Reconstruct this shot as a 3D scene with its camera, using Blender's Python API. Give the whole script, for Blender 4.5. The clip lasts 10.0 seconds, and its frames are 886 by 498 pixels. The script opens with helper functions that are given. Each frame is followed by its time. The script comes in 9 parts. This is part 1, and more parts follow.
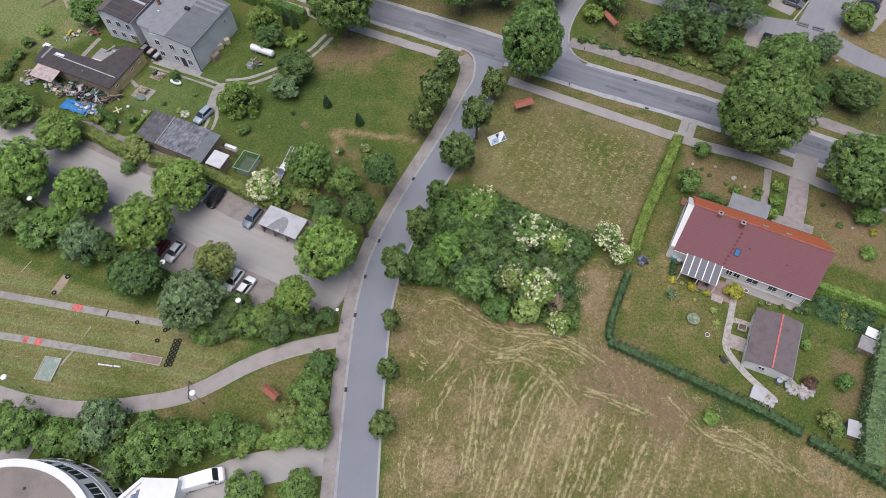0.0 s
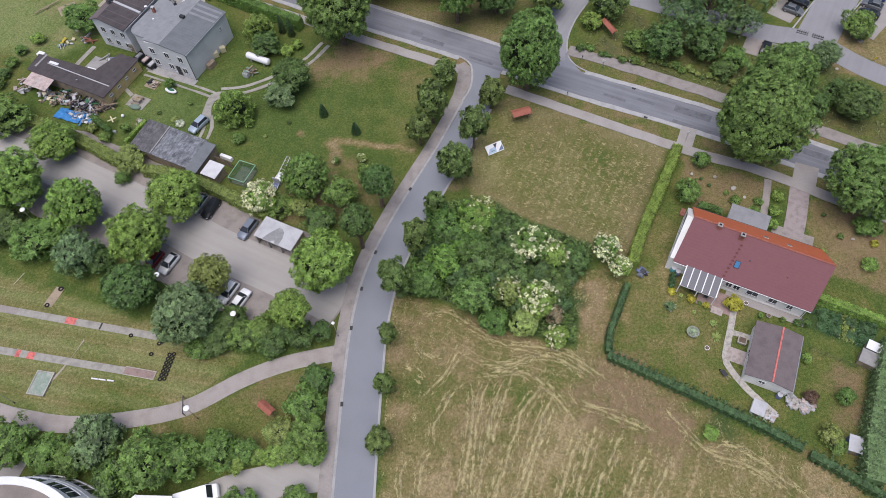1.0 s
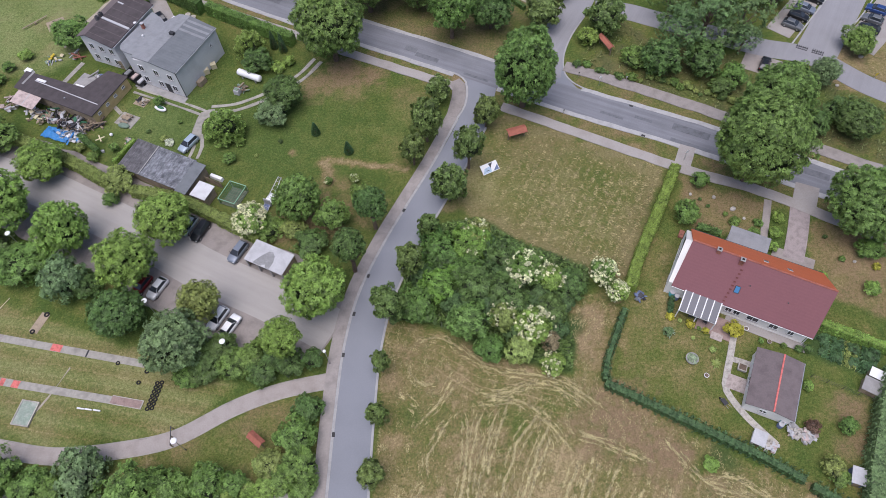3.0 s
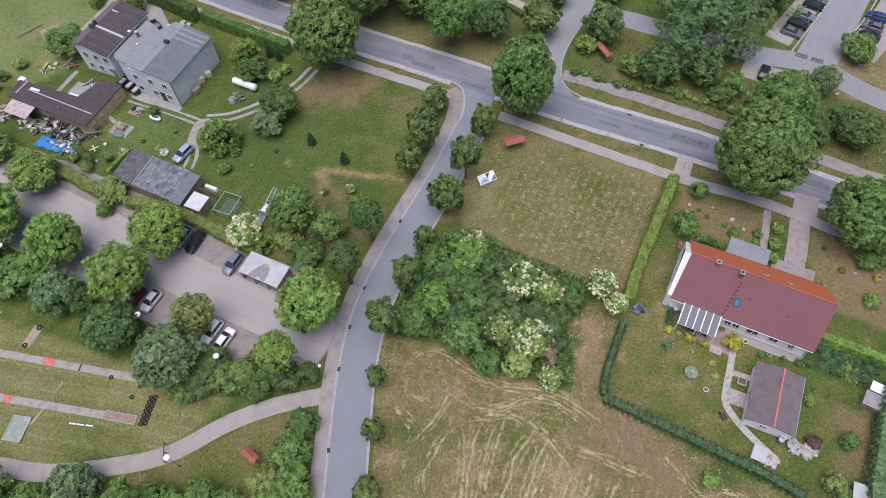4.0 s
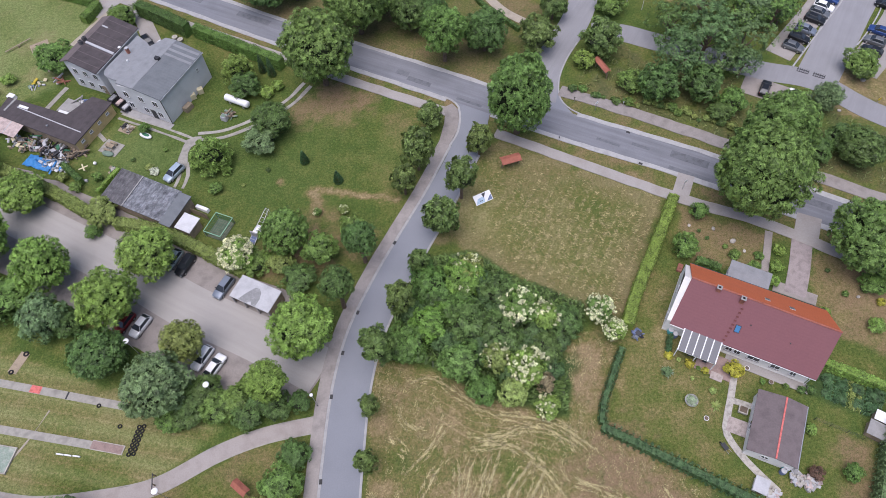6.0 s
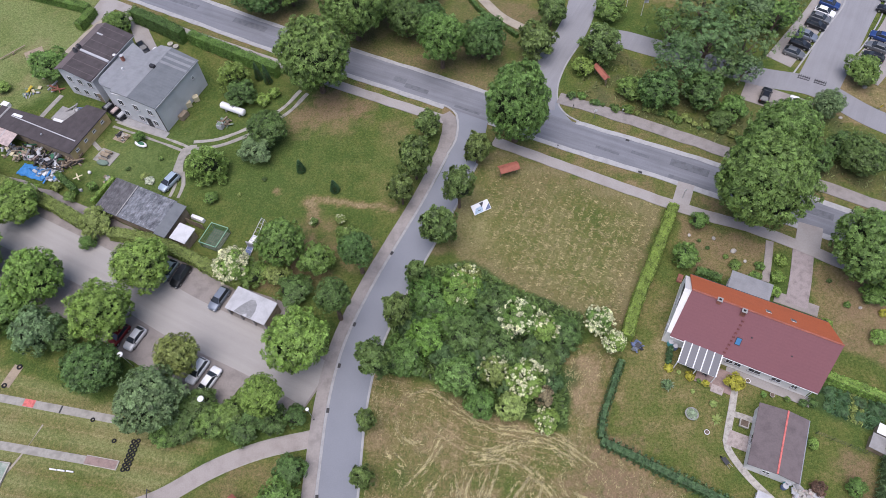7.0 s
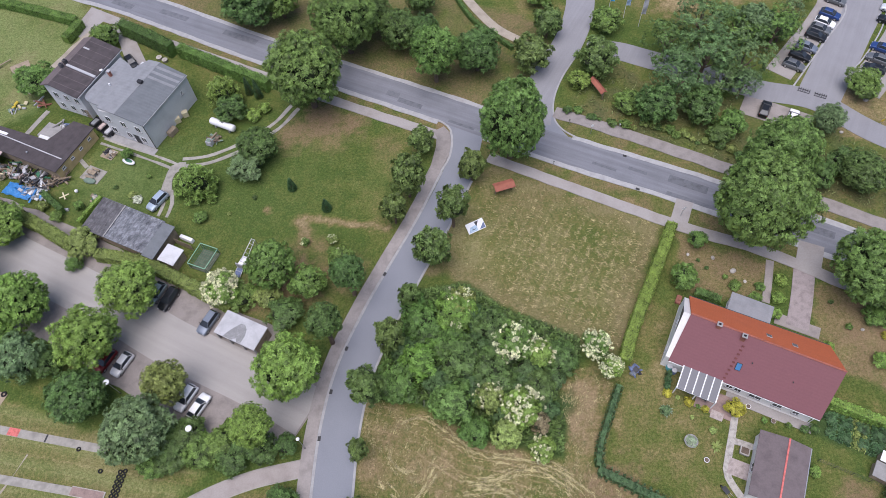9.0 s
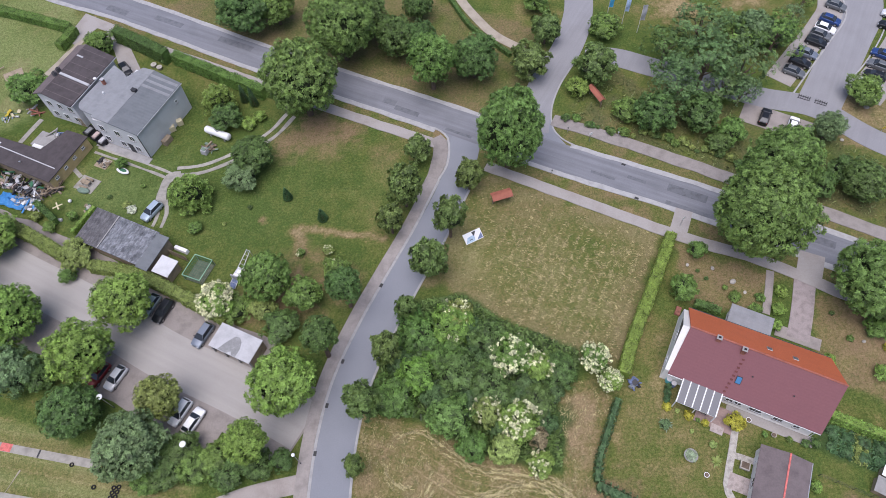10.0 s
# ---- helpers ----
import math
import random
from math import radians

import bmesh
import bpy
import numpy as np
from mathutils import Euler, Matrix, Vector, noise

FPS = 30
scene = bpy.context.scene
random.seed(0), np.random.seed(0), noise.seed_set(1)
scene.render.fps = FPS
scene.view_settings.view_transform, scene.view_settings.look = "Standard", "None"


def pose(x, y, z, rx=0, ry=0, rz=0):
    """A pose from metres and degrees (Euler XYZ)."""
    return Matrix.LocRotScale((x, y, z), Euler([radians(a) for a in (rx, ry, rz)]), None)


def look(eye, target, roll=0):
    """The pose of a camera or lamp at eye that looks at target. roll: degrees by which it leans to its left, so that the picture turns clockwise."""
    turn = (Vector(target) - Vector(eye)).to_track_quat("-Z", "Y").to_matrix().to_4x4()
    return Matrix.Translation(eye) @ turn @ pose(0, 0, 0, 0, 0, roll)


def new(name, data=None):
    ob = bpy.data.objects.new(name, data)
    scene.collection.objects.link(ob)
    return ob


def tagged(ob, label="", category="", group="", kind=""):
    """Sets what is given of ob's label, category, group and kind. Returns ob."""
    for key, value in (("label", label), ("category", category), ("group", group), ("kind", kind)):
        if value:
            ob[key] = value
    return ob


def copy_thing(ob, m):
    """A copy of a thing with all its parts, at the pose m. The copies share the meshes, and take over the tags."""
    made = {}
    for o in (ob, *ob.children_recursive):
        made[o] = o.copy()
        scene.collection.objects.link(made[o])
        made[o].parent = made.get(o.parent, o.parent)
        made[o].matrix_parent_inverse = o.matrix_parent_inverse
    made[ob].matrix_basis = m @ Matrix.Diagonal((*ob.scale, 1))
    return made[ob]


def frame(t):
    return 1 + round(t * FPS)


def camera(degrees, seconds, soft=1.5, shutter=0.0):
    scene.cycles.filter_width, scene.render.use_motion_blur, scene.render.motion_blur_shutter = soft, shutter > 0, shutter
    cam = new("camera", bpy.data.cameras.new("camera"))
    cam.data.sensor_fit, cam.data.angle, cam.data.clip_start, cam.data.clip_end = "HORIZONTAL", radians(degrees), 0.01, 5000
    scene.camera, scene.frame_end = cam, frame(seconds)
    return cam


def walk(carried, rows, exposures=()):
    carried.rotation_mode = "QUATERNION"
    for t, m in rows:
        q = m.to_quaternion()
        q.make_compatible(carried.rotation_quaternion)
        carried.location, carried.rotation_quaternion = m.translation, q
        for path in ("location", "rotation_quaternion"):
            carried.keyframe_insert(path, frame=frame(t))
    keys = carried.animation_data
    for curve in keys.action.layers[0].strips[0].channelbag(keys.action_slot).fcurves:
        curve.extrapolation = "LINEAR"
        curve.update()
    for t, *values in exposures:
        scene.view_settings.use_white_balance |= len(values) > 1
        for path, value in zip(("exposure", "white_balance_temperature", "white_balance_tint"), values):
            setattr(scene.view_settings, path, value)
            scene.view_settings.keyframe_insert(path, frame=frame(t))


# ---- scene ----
# The camera glides level, about 88 m up, looking steeply down.
cam = camera(66.48, 10.0, soft=0.8)
PATH = [
    (0.0, 0.00, -0.00, 87.58, 31.14, 2.10, -0.00),
    (0.5, 0.14, 0.95, 87.57, 31.16, 2.08, -0.05),
    (1.0, 0.30, 1.89, 87.57, 31.20, 2.07, -0.10),
    (1.5, 0.48, 2.84, 87.55, 31.22, 2.05, -0.14),
    (2.0, 0.62, 3.83, 87.55, 31.25, 2.04, -0.19),
    (2.5, 0.77, 4.80, 87.54, 31.27, 2.04, -0.25),
    (4.0, 1.38, 7.72, 87.60, 31.31, 2.03, -0.38),
    (4.5, 1.56, 8.69, 87.62, 31.32, 2.03, -0.41),
    (5.0, 1.74, 9.66, 87.67, 31.31, 2.04, -0.42),
    (5.5, 1.95, 10.67, 87.68, 31.30, 2.06, -0.45),
    (7.0, 2.54, 13.63, 87.69, 31.20, 2.15, -0.56),
    (7.5, 2.74, 14.65, 87.69, 31.16, 2.16, -0.62),
    (8.0, 2.90, 15.66, 87.67, 31.10, 2.17, -0.70),
    (8.5, 3.08, 16.65, 87.69, 31.03, 2.17, -0.76),
    (9.0, 3.27, 17.67, 87.69, 30.96, 2.17, -0.85),
    (9.5, 3.43, 18.72, 87.70, 30.91, 2.18, -0.92),
    (10.0, 3.65, 19.72, 87.74, 30.84, 2.19, -0.98),
]
walk(cam, [(t, pose(x, y, z, rx, ry, rz)) for t, x, y, z, rx, ry, rz in PATH], exposures=[(0.0, 0.22, 6350, 14.5), (2.5, 0.30, 6225, 17), (4.0, 0.32, 6170, 18.5), (5.0, 0.36, 6170, 18.5), (10.0, 0.39, 6160, 18)])

# ---- light: an overcast summer day ----
world = bpy.data.worlds.new("sky")
scene.world = world
world.use_nodes = True
wn = world.node_tree
wn.nodes.clear()
sky = wn.nodes.new("ShaderNodeTexSky")
sky.sky_type = "NISHITA"
sky.sun_disc = False
sky.sun_elevation = radians(76)
sky.sun_rotation = radians(205)
sky.air_density, sky.dust_density, sky.ozone_density = 1.0, 3.0, 1.5
back = wn.nodes.new("ShaderNodeBackground")
back.inputs["Strength"].default_value = 0.102
wout = wn.nodes.new("ShaderNodeOutputWorld")
wn.links.new(sky.outputs[0], back.inputs[0])
wn.links.new(back.outputs[0], wout.inputs[0])

sun = new("sun", bpy.data.lights.new("sun", "SUN"))
sun.data.energy, sun.data.angle, sun.data.color = 2.02, radians(56), (1.0, 0.98, 0.95)
sun.matrix_world = look((-14, -30, 130), (0, 0, 0))


# ---- materials ----
def material(name, base, rough=0.8, metal=0.0, vary=0.12, big=1.5, fine=0.12, bump=0.15, hue=None, specular=0.3):
    """A surface whose colour wanders at two sizes (big, fine: metres); hue is the colour that stains it."""
    m = bpy.data.materials.new(name)
    m.use_nodes = True
    t = m.node_tree
    n, link = t.nodes, t.links.new
    b = n["Principled BSDF"]
    b.inputs["Roughness"].default_value = rough
    b.inputs["Metallic"].default_value = metal
    b.inputs["Specular IOR Level"].default_value = specular
    pos = n.new("ShaderNodeNewGeometry")
    info = n.new("ShaderNodeObjectInfo")
    n1, n2 = n.new("ShaderNodeTexNoise"), n.new("ShaderNodeTexNoise")
    n1.inputs["Scale"].default_value, n1.inputs["Detail"].default_value = 1 / big, 5
    n2.inputs["Scale"].default_value, n2.inputs["Detail"].default_value = 1 / fine, 3
    link(pos.outputs["Position"], n1.inputs["Vector"])
    link(pos.outputs["Position"], n2.inputs["Vector"])
    mix = n.new("ShaderNodeMix")
    mix.data_type = "RGBA"
    mix.inputs[6].default_value = (*base, 1)
    stain = hue or tuple(c * 0.55 for c in base)
    mix.inputs[7].default_value = (*stain, 1)
    ramp = n.new("ShaderNodeMapRange")
    ramp.inputs[1].default_value, ramp.inputs[2].default_value = 0.45, 0.75
    ramp.inputs[4].default_value = min(1.0, vary * 5)
    link(n1.outputs["Fac"], ramp.inputs[0])
    link(ramp.outputs[0], mix.inputs[0])
    val = n.new("ShaderNodeMath")
    val.operation = "MULTIPLY_ADD"
    val.inputs[1].default_value, val.inputs[2].default_value = vary * 3, 1 - vary * 1.5
    link(n2.outputs["Fac"], val.inputs[0])
    tone = n.new("ShaderNodeMath")
    tone.operation = "MULTIPLY_ADD"
    tone.inputs[1].default_value, tone.inputs[2].default_value = vary, -vary / 2
    link(info.outputs["Random"], tone.inputs[0])
    both = n.new("ShaderNodeMath")
    link(val.outputs[0], both.inputs[0])
    link(tone.outputs[0], both.inputs[1])
    hsv = n.new("ShaderNodeHueSaturation")
    link(mix.outputs[2], hsv.inputs["Color"])
    link(both.outputs[0], hsv.inputs["Value"])
    link(hsv.outputs[0], b.inputs["Base Color"])
    if bump:
        bp = n.new("ShaderNodeBump")
        bp.inputs["Strength"].default_value, bp.inputs["Distance"].default_value = bump, 0.03
        link(n2.outputs["Fac"], bp.inputs["Height"])
        link(bp.outputs[0], b.inputs["Normal"])
    return m


def leaf_material(name, base, glow=0.08):
    """Foliage: each leaf and each plant has its own tone, and light comes through."""
    m = bpy.data.materials.new(name)
    m.use_nodes = True
    t = m.node_tree
    n, link = t.nodes, t.links.new
    b = n["Principled BSDF"]
    b.inputs["Roughness"].default_value = 0.52
    b.inputs["Specular IOR Level"].default_value = 0.32
    pos, info = n.new("ShaderNodeNewGeometry"), n.new("ShaderNodeObjectInfo")
    no = n.new("ShaderNodeTexNoise")
    no.inputs["Scale"].default_value, no.inputs["Detail"].default_value = 1.0, 3
    link(pos.outputs["Position"], no.inputs["Vector"])
    hsv = n.new("ShaderNodeHueSaturation")
    hsv.inputs["Color"].default_value = (*base, 1)
    a = n.new("ShaderNodeMath")
    a.operation = "MULTIPLY_ADD"
    a.inputs[1].default_value, a.inputs[2].default_value = 1.05, -0.92
    link(pos.outputs["Random Per Island"], a.inputs[0])
    c = n.new("ShaderNodeMath")
    c.operation = "MULTIPLY_ADD"
    c.inputs[1].default_value = 1.8
    link(no.outputs["Fac"], c.inputs[0])
    link(a.outputs[0], c.inputs[2])
    fine = n.new("ShaderNodeTexNoise")
    fine.inputs["Scale"].default_value, fine.inputs["Detail"].default_value = 7.0, 1
    link(pos.outputs["Position"], fine.inputs["Vector"])
    leaf = n.new("ShaderNodeMath")
    leaf.operation = "MULTIPLY_ADD"
    leaf.inputs[1].default_value = 1.0
    link(fine.outputs["Fac"], leaf.inputs[0])
    link(c.outputs[0], leaf.inputs[2])
    least = n.new("ShaderNodeMath")
    least.operation = "MAXIMUM"
    least.inputs[1].default_value = 0.22
    link(leaf.outputs[0], least.inputs[0])
    link(least.outputs[0], hsv.inputs["Value"])
    h = n.new("ShaderNodeMath")
    h.operation = "MULTIPLY_ADD"
    h.inputs[1].default_value, h.inputs[2].default_value = 0.022, 0.487
    link(info.outputs["Random"], h.inputs[0])
    link(h.outputs[0], hsv.inputs["Hue"])
    link(hsv.outputs[0], b.inputs["Base Color"])
    tr = n.new("ShaderNodeBsdfTranslucent")
    link(hsv.outputs[0], tr.inputs["Color"])
    mx = n.new("ShaderNodeMixShader")
    mx.inputs[0].default_value = glow
    link(b.outputs[0], mx.inputs[1])
    link(tr.outputs[0], mx.inputs[2])
    link(mx.outputs[0], n["Material Output"].inputs["Surface"])
    return m


LEAF = {
    "mid": leaf_material("leaf_mid", (0.134, 0.227, 0.050)),
    "dark": leaf_material("leaf_dark", (0.092, 0.160, 0.042)),
    "street": leaf_material("leaf_street", (0.138, 0.202, 0.057)),
    "maple": leaf_material("leaf_maple", (0.184, 0.298, 0.058)),
    "light": leaf_material("leaf_light", (0.197, 0.305, 0.063)),
    "silver": leaf_material("leaf_silver", (0.142, 0.222, 0.090)),
    "olive": leaf_material("leaf_olive", (0.205, 0.262, 0.070)),
    "fresh": leaf_material("leaf_fresh", (0.131, 0.242, 0.060)),
    "grove": leaf_material("leaf_grove", (0.114, 0.190, 0.064)),
    "wild": leaf_material("leaf_wild", (0.094, 0.187, 0.041)),
    "tangle": leaf_material("leaf_tangle", (0.074, 0.134, 0.044)),
    "hedge": leaf_material("leaf_hedge", (0.178, 0.265, 0.052)),
    "vivid": leaf_material("leaf_vivid", (0.130, 0.252, 0.045)),
    "linden": leaf_material("leaf_linden", (0.138, 0.235, 0.057)),
    "pale": leaf_material("leaf_pale", (0.50, 0.54, 0.40)),
    "sage": leaf_material("leaf_sage", (0.24, 0.31, 0.19)),
    "yellow": leaf_material("leaf_yellow", (0.367, 0.347, 0.041)),
    "weeping": leaf_material("leaf_weeping", (0.215, 0.315, 0.075)),
    "lime": leaf_material("leaf_lime", (0.27, 0.36, 0.10)),
    "thuja": leaf_material("leaf_thuja", (0.066, 0.130, 0.050)),
    "brown": leaf_material("leaf_brown", (0.26, 0.21, 0.12)),
    "red": leaf_material("leaf_red", (0.15, 0.085, 0.06)),
    "blossom": leaf_material("blossom_cream", (0.68, 0.69, 0.43), 0.25),
}
BARK = material("bark", (0.16, 0.12, 0.09), 0.9, vary=0.2, big=0.4, fine=0.06, bump=0.5)
ASPHALT = material("asphalt_grey", (0.235, 0.245, 0.27), 0.88, vary=0.08, big=4, fine=0.15, hue=(0.19, 0.2, 0.22))
ASPHALT_OLD = material("asphalt_worn", (0.215, 0.22, 0.24), 0.88, vary=0.09, big=3, fine=0.2, hue=(0.16, 0.165, 0.18))
ASPHALT_PATCH = material("asphalt_patch", (0.16, 0.165, 0.18), 0.88, vary=0.14, big=0.8, fine=0.15)
ASPHALT_PALE = material("asphalt_pale", (0.275, 0.272, 0.282), 0.9, vary=0.08, big=3, fine=0.2, hue=(0.225, 0.22, 0.225))
ASPHALT_LOT = material("asphalt_lot", (0.372, 0.350, 0.326), 0.9, vary=0.07, big=3, fine=0.15, hue=(0.32, 0.298, 0.275))
PAVING = material("paving_grey", (0.345, 0.32, 0.30), 0.9, vary=0.1, big=2.5, fine=0.2, hue=(0.23, 0.2, 0.17))
PAVING_WALK = material("paving_walk", (0.315, 0.285, 0.265), 0.9, vary=0.12, big=1.5, fine=0.2)
PAVING_BROWN = material("paving_brown", (0.298, 0.265, 0.243), 0.9, vary=0.12, big=1.5, fine=0.2)
PAVING_DRIVE = material("paving_drive", (0.31, 0.265, 0.255), 0.9, vary=0.15, big=0.8, fine=0.15)
PAVING_RED = material("paving_red", (0.31, 0.225, 0.20), 0.9, vary=0.15, big=0.8, fine=0.15)
GUTTER = material("gutter_concrete", (0.39, 0.385, 0.38), 0.9, vary=0.1, big=1, fine=0.2)
CONCRETE = material("concrete", (0.33, 0.32, 0.31), 0.9, vary=0.12, big=1.2, fine=0.15)
TRACK = material("track_concrete", (0.36, 0.34, 0.30), 0.9, vary=0.15, big=0.8, fine=0.2)
GRAVEL_PATH = material("gravel_path", (0.40, 0.35, 0.28), 0.95, vary=0.12, big=1.5, fine=0.12)
FOOTPATH = material("footpath_asphalt", (0.355, 0.318, 0.295), 0.92, vary=0.12, big=1.6, fine=0.15, hue=(0.25, 0.215, 0.19))
SAND = material("sand", (0.36, 0.29, 0.21), 0.95, vary=0.15, big=1, fine=0.15)
DRAIN = material("drain_iron", (0.06, 0.06, 0.06), 0.7, 0.3, bump=0)



def streak(mat, turn, amount, size=(14, 0.7)):
    """Long faint streaks, laid over a material's colour."""
    t = mat.node_tree
    n, link = t.nodes, t.links.new
    b = n["Principled BSDF"]
    old = b.inputs["Base Color"].links[0].from_socket
    pos, mp, no, mx = n.new("ShaderNodeNewGeometry"), n.new("ShaderNodeMapping"), n.new("ShaderNodeTexNoise"), n.new("ShaderNodeHueSaturation")
    mp.vector_type = "TEXTURE"
    mp.inputs["Rotation"].default_value = (0, 0, radians(turn))
    mp.inputs["Scale"].default_value = (*size, 1)
    no.inputs["Scale"].default_value, no.inputs["Detail"].default_value = 1.0, 6
    val = n.new("ShaderNodeMath")
    val.operation = "MULTIPLY_ADD"
    val.inputs[1].default_value, val.inputs[2].default_value = amount * 2, 1 - amount
    link(pos.outputs["Position"], mp.inputs["Vector"])
    link(mp.outputs[0], no.inputs["Vector"])
    link(no.outputs["Fac"], val.inputs[0])
    link(old, mx.inputs["Color"])
    link(val.outputs[0], mx.inputs["Value"])
    link(mx.outputs[0], b.inputs["Base Color"])


streak(ASPHALT_OLD, -26.5, 0.35)
streak(ASPHALT_PALE, 60, 0.15)
streak(ASPHALT_LOT, -27, 0.12)

# ---- building helpers ----
class Shape:
    """Collects vertices and faces of one mesh."""

    def __init__(self):
        self.v, self.f = [], []

    def add(self, verts, faces):
        k = len(self.v)
        self.v += [tuple(p) for p in verts]
        self.f += [tuple(i + k for i in f) for f in faces]
        return self

    def box(self, x0, x1, y0, y1, z0, z1, inset=0.0, rz=0.0):
        """A block; inset draws its top in on all sides; rz turns it about its own middle."""
        i = inset
        p = [(x0, y0, z0), (x1, y0, z0), (x1, y1, z0), (x0, y1, z0), (x0 + i, y0 + i, z1), (x1 - i, y0 + i, z1), (x1 - i, y1 - i, z1), (x0 + i, y1 - i, z1)]
        if rz:
            cx, cy, c, s = (x0 + x1) / 2, (y0 + y1) / 2, math.cos(radians(rz)), math.sin(radians(rz))
            p = [(cx + (x - cx) * c - (y - cy) * s, cy + (x - cx) * s + (y - cy) * c, z) for x, y, z in p]
        return self.add(p, [(0, 3, 2, 1), (4, 5, 6, 7), (0, 1, 5, 4), (1, 2, 6, 5), (2, 3, 7, 6), (3, 0, 4, 7)])

    def tube(self, a, b, r0, r1=None, n=10, caps=True):
        """A round bar from a to b."""
        a, b = Vector(a), Vector(b)
        r1 = r0 if r1 is None else r1
        q = (b - a).to_track_quat("Z", "Y")
        ring = [(math.cos(2 * math.pi * k / n), math.sin(2 * math.pi * k / n)) for k in range(n)]
        p = [a + q @ Vector((r0 * c, r0 * s, 0)) for c, s in ring] + [b + q @ Vector((r1 * c, r1 * s, 0)) for c, s in ring]
        f = [(k, (k + 1) % n, n + (k + 1) % n, n + k) for k in range(n)]
        if caps:
            f += [tuple(range(n - 1, -1, -1)), tuple(range(n, 2 * n))]
        return self.add(p, f)

    def slab(self, corners, thick):
        """A plate under the given corners (three or more, counter-clockwise from above)."""
        n = len(corners)
        low = [(x, y, z - thick) for x, y, z in corners]
        return self.add(list(corners) + low, [tuple(range(n)), tuple(range(2 * n - 1, n - 1, -1))] + [(k, n + k, n + (k + 1) % n, (k + 1) % n) for k in range(n)])

    def ball(self, c, rx, ry, rz, n=14, m=8, low=-1.0):
        """An ellipsoid, cut off below the share low of its height."""
        p, f = [], []
        a0 = math.asin(low)
        for j in range(m + 1):
            a = a0 + (math.pi / 2 - a0) * j / m
            for k in range(n):
                b = 2 * math.pi * k / n
                p.append((c[0] + rx * math.cos(a) * math.cos(b), c[1] + ry * math.cos(a) * math.sin(b), c[2] + rz * math.sin(a)))
        for j in range(m):
            for k in range(n):
                f.append((j * n + k, j * n + (k + 1) % n, (j + 1) * n + (k + 1) % n, (j + 1) * n + k))
        f.append(tuple(range(n - 1, -1, -1)))
        return self.add(p, f)

    def mesh(self, name, mat):
        me = bpy.data.meshes.new(name)
        me.from_pydata(self.v, [], self.f)
        me.update()
        if mat:
            me.materials.append(mat)
        return me


def soften(ob, width=0.03, segments=2):
    b = ob.modifiers.new("edge", "BEVEL")
    b.width, b.segments, b.limit_method, b.angle_limit = width, segments, "ANGLE", radians(40)
    return ob


def part(name, shape, mat, parent, label="", edge=0.0):
    """One mesh object under a thing or a part."""
    ob = new(name, shape.mesh(name, mat))
    ob.parent = parent
    if label:
        tagged(ob, label)
    if edge:
        soften(ob, edge)
    return ob


def thing(name, x, y, z=0.0, turn=0.0, label="", category="", group=""):
    """An Empty at a thing's base, which carries its parts."""
    ob = new(name)
    ob.empty_display_size = 0.3
    ob.matrix_world = pose(x, y, z, 0, 0, turn)
    return tagged(ob, label, category, group)


def solid(name, shape, mat, label="", category="", group="", kind="", edge=0.0, at=None):
    """A thing that is one mesh."""
    ob = new(name, shape.mesh(name, mat))
    if at is not None:
        ob.matrix_world = at
    if edge:
        soften(ob, edge)
    return tagged(ob, label, category, group, kind)


def curve_through(points, step=1.0):
    """A smooth line through a few places (Catmull-Rom), with its sideways unit vectors."""
    p = [np.array(q, float) for q in points]
    p = [2 * p[0] - p[1]] + p + [2 * p[-1] - p[-2]]
    out = []
    for k in range(1, len(p) - 2):
        n = max(2, int(np.linalg.norm(p[k + 1] - p[k]) / step))
        for j in range(n):
            t = j / n
            out.append(0.5 * (2 * p[k] + (p[k + 1] - p[k - 1]) * t + (2 * p[k - 1] - 5 * p[k] + 4 * p[k + 1] - p[k + 2]) * t * t
                              + (3 * p[k] - p[k - 1] - 3 * p[k + 1] + p[k + 2]) * t ** 3))
    out.append(p[-2])
    c = np.array(out)
    d = np.gradient(c[:, :2], axis=0)
    d /= np.linalg.norm(d, axis=1, keepdims=True) + 1e-9
    return c, np.stack([-d[:, 1], d[:, 0]], 1)


def ribbon(points, left, right, z, thick=0.12, step=1.0, wobble=0.0):
    """A strip along a line, from left to right of it, with its top at z."""
    c, side = curve_through(points, step)
    s = Shape()
    n = len(c)
    a = c[:, :2] + side * np.array([left + wobble * noise.noise((k * step * 0.35, left, z)) for k in range(n)])[:, None]
    b = c[:, :2] + side * np.array([right + wobble * noise.noise((k * step * 0.35, right, z + 9)) for k in range(n)])[:, None]
    v = [(x, y, z) for x, y in a] + [(x, y, z) for x, y in b] + [(x, y, z - thick) for x, y in a] + [(x, y, z - thick) for x, y in b]
    f = []
    for k in range(n - 1):
        f += [(k, n + k, n + k + 1, k + 1), (2 * n + k, k, k + 1, 2 * n + k + 1), (n + k, 3 * n + k, 3 * n + k + 1, n + k + 1)]
    f += [(0, 2 * n, 3 * n, n), (n - 1, 2 * n - 1, 4 * n - 1, 3 * n - 1)]
    return s.add(v, f)


def setting(name, shape, mat, label, category):
    return solid(name, shape, mat, label, category, kind="structure")


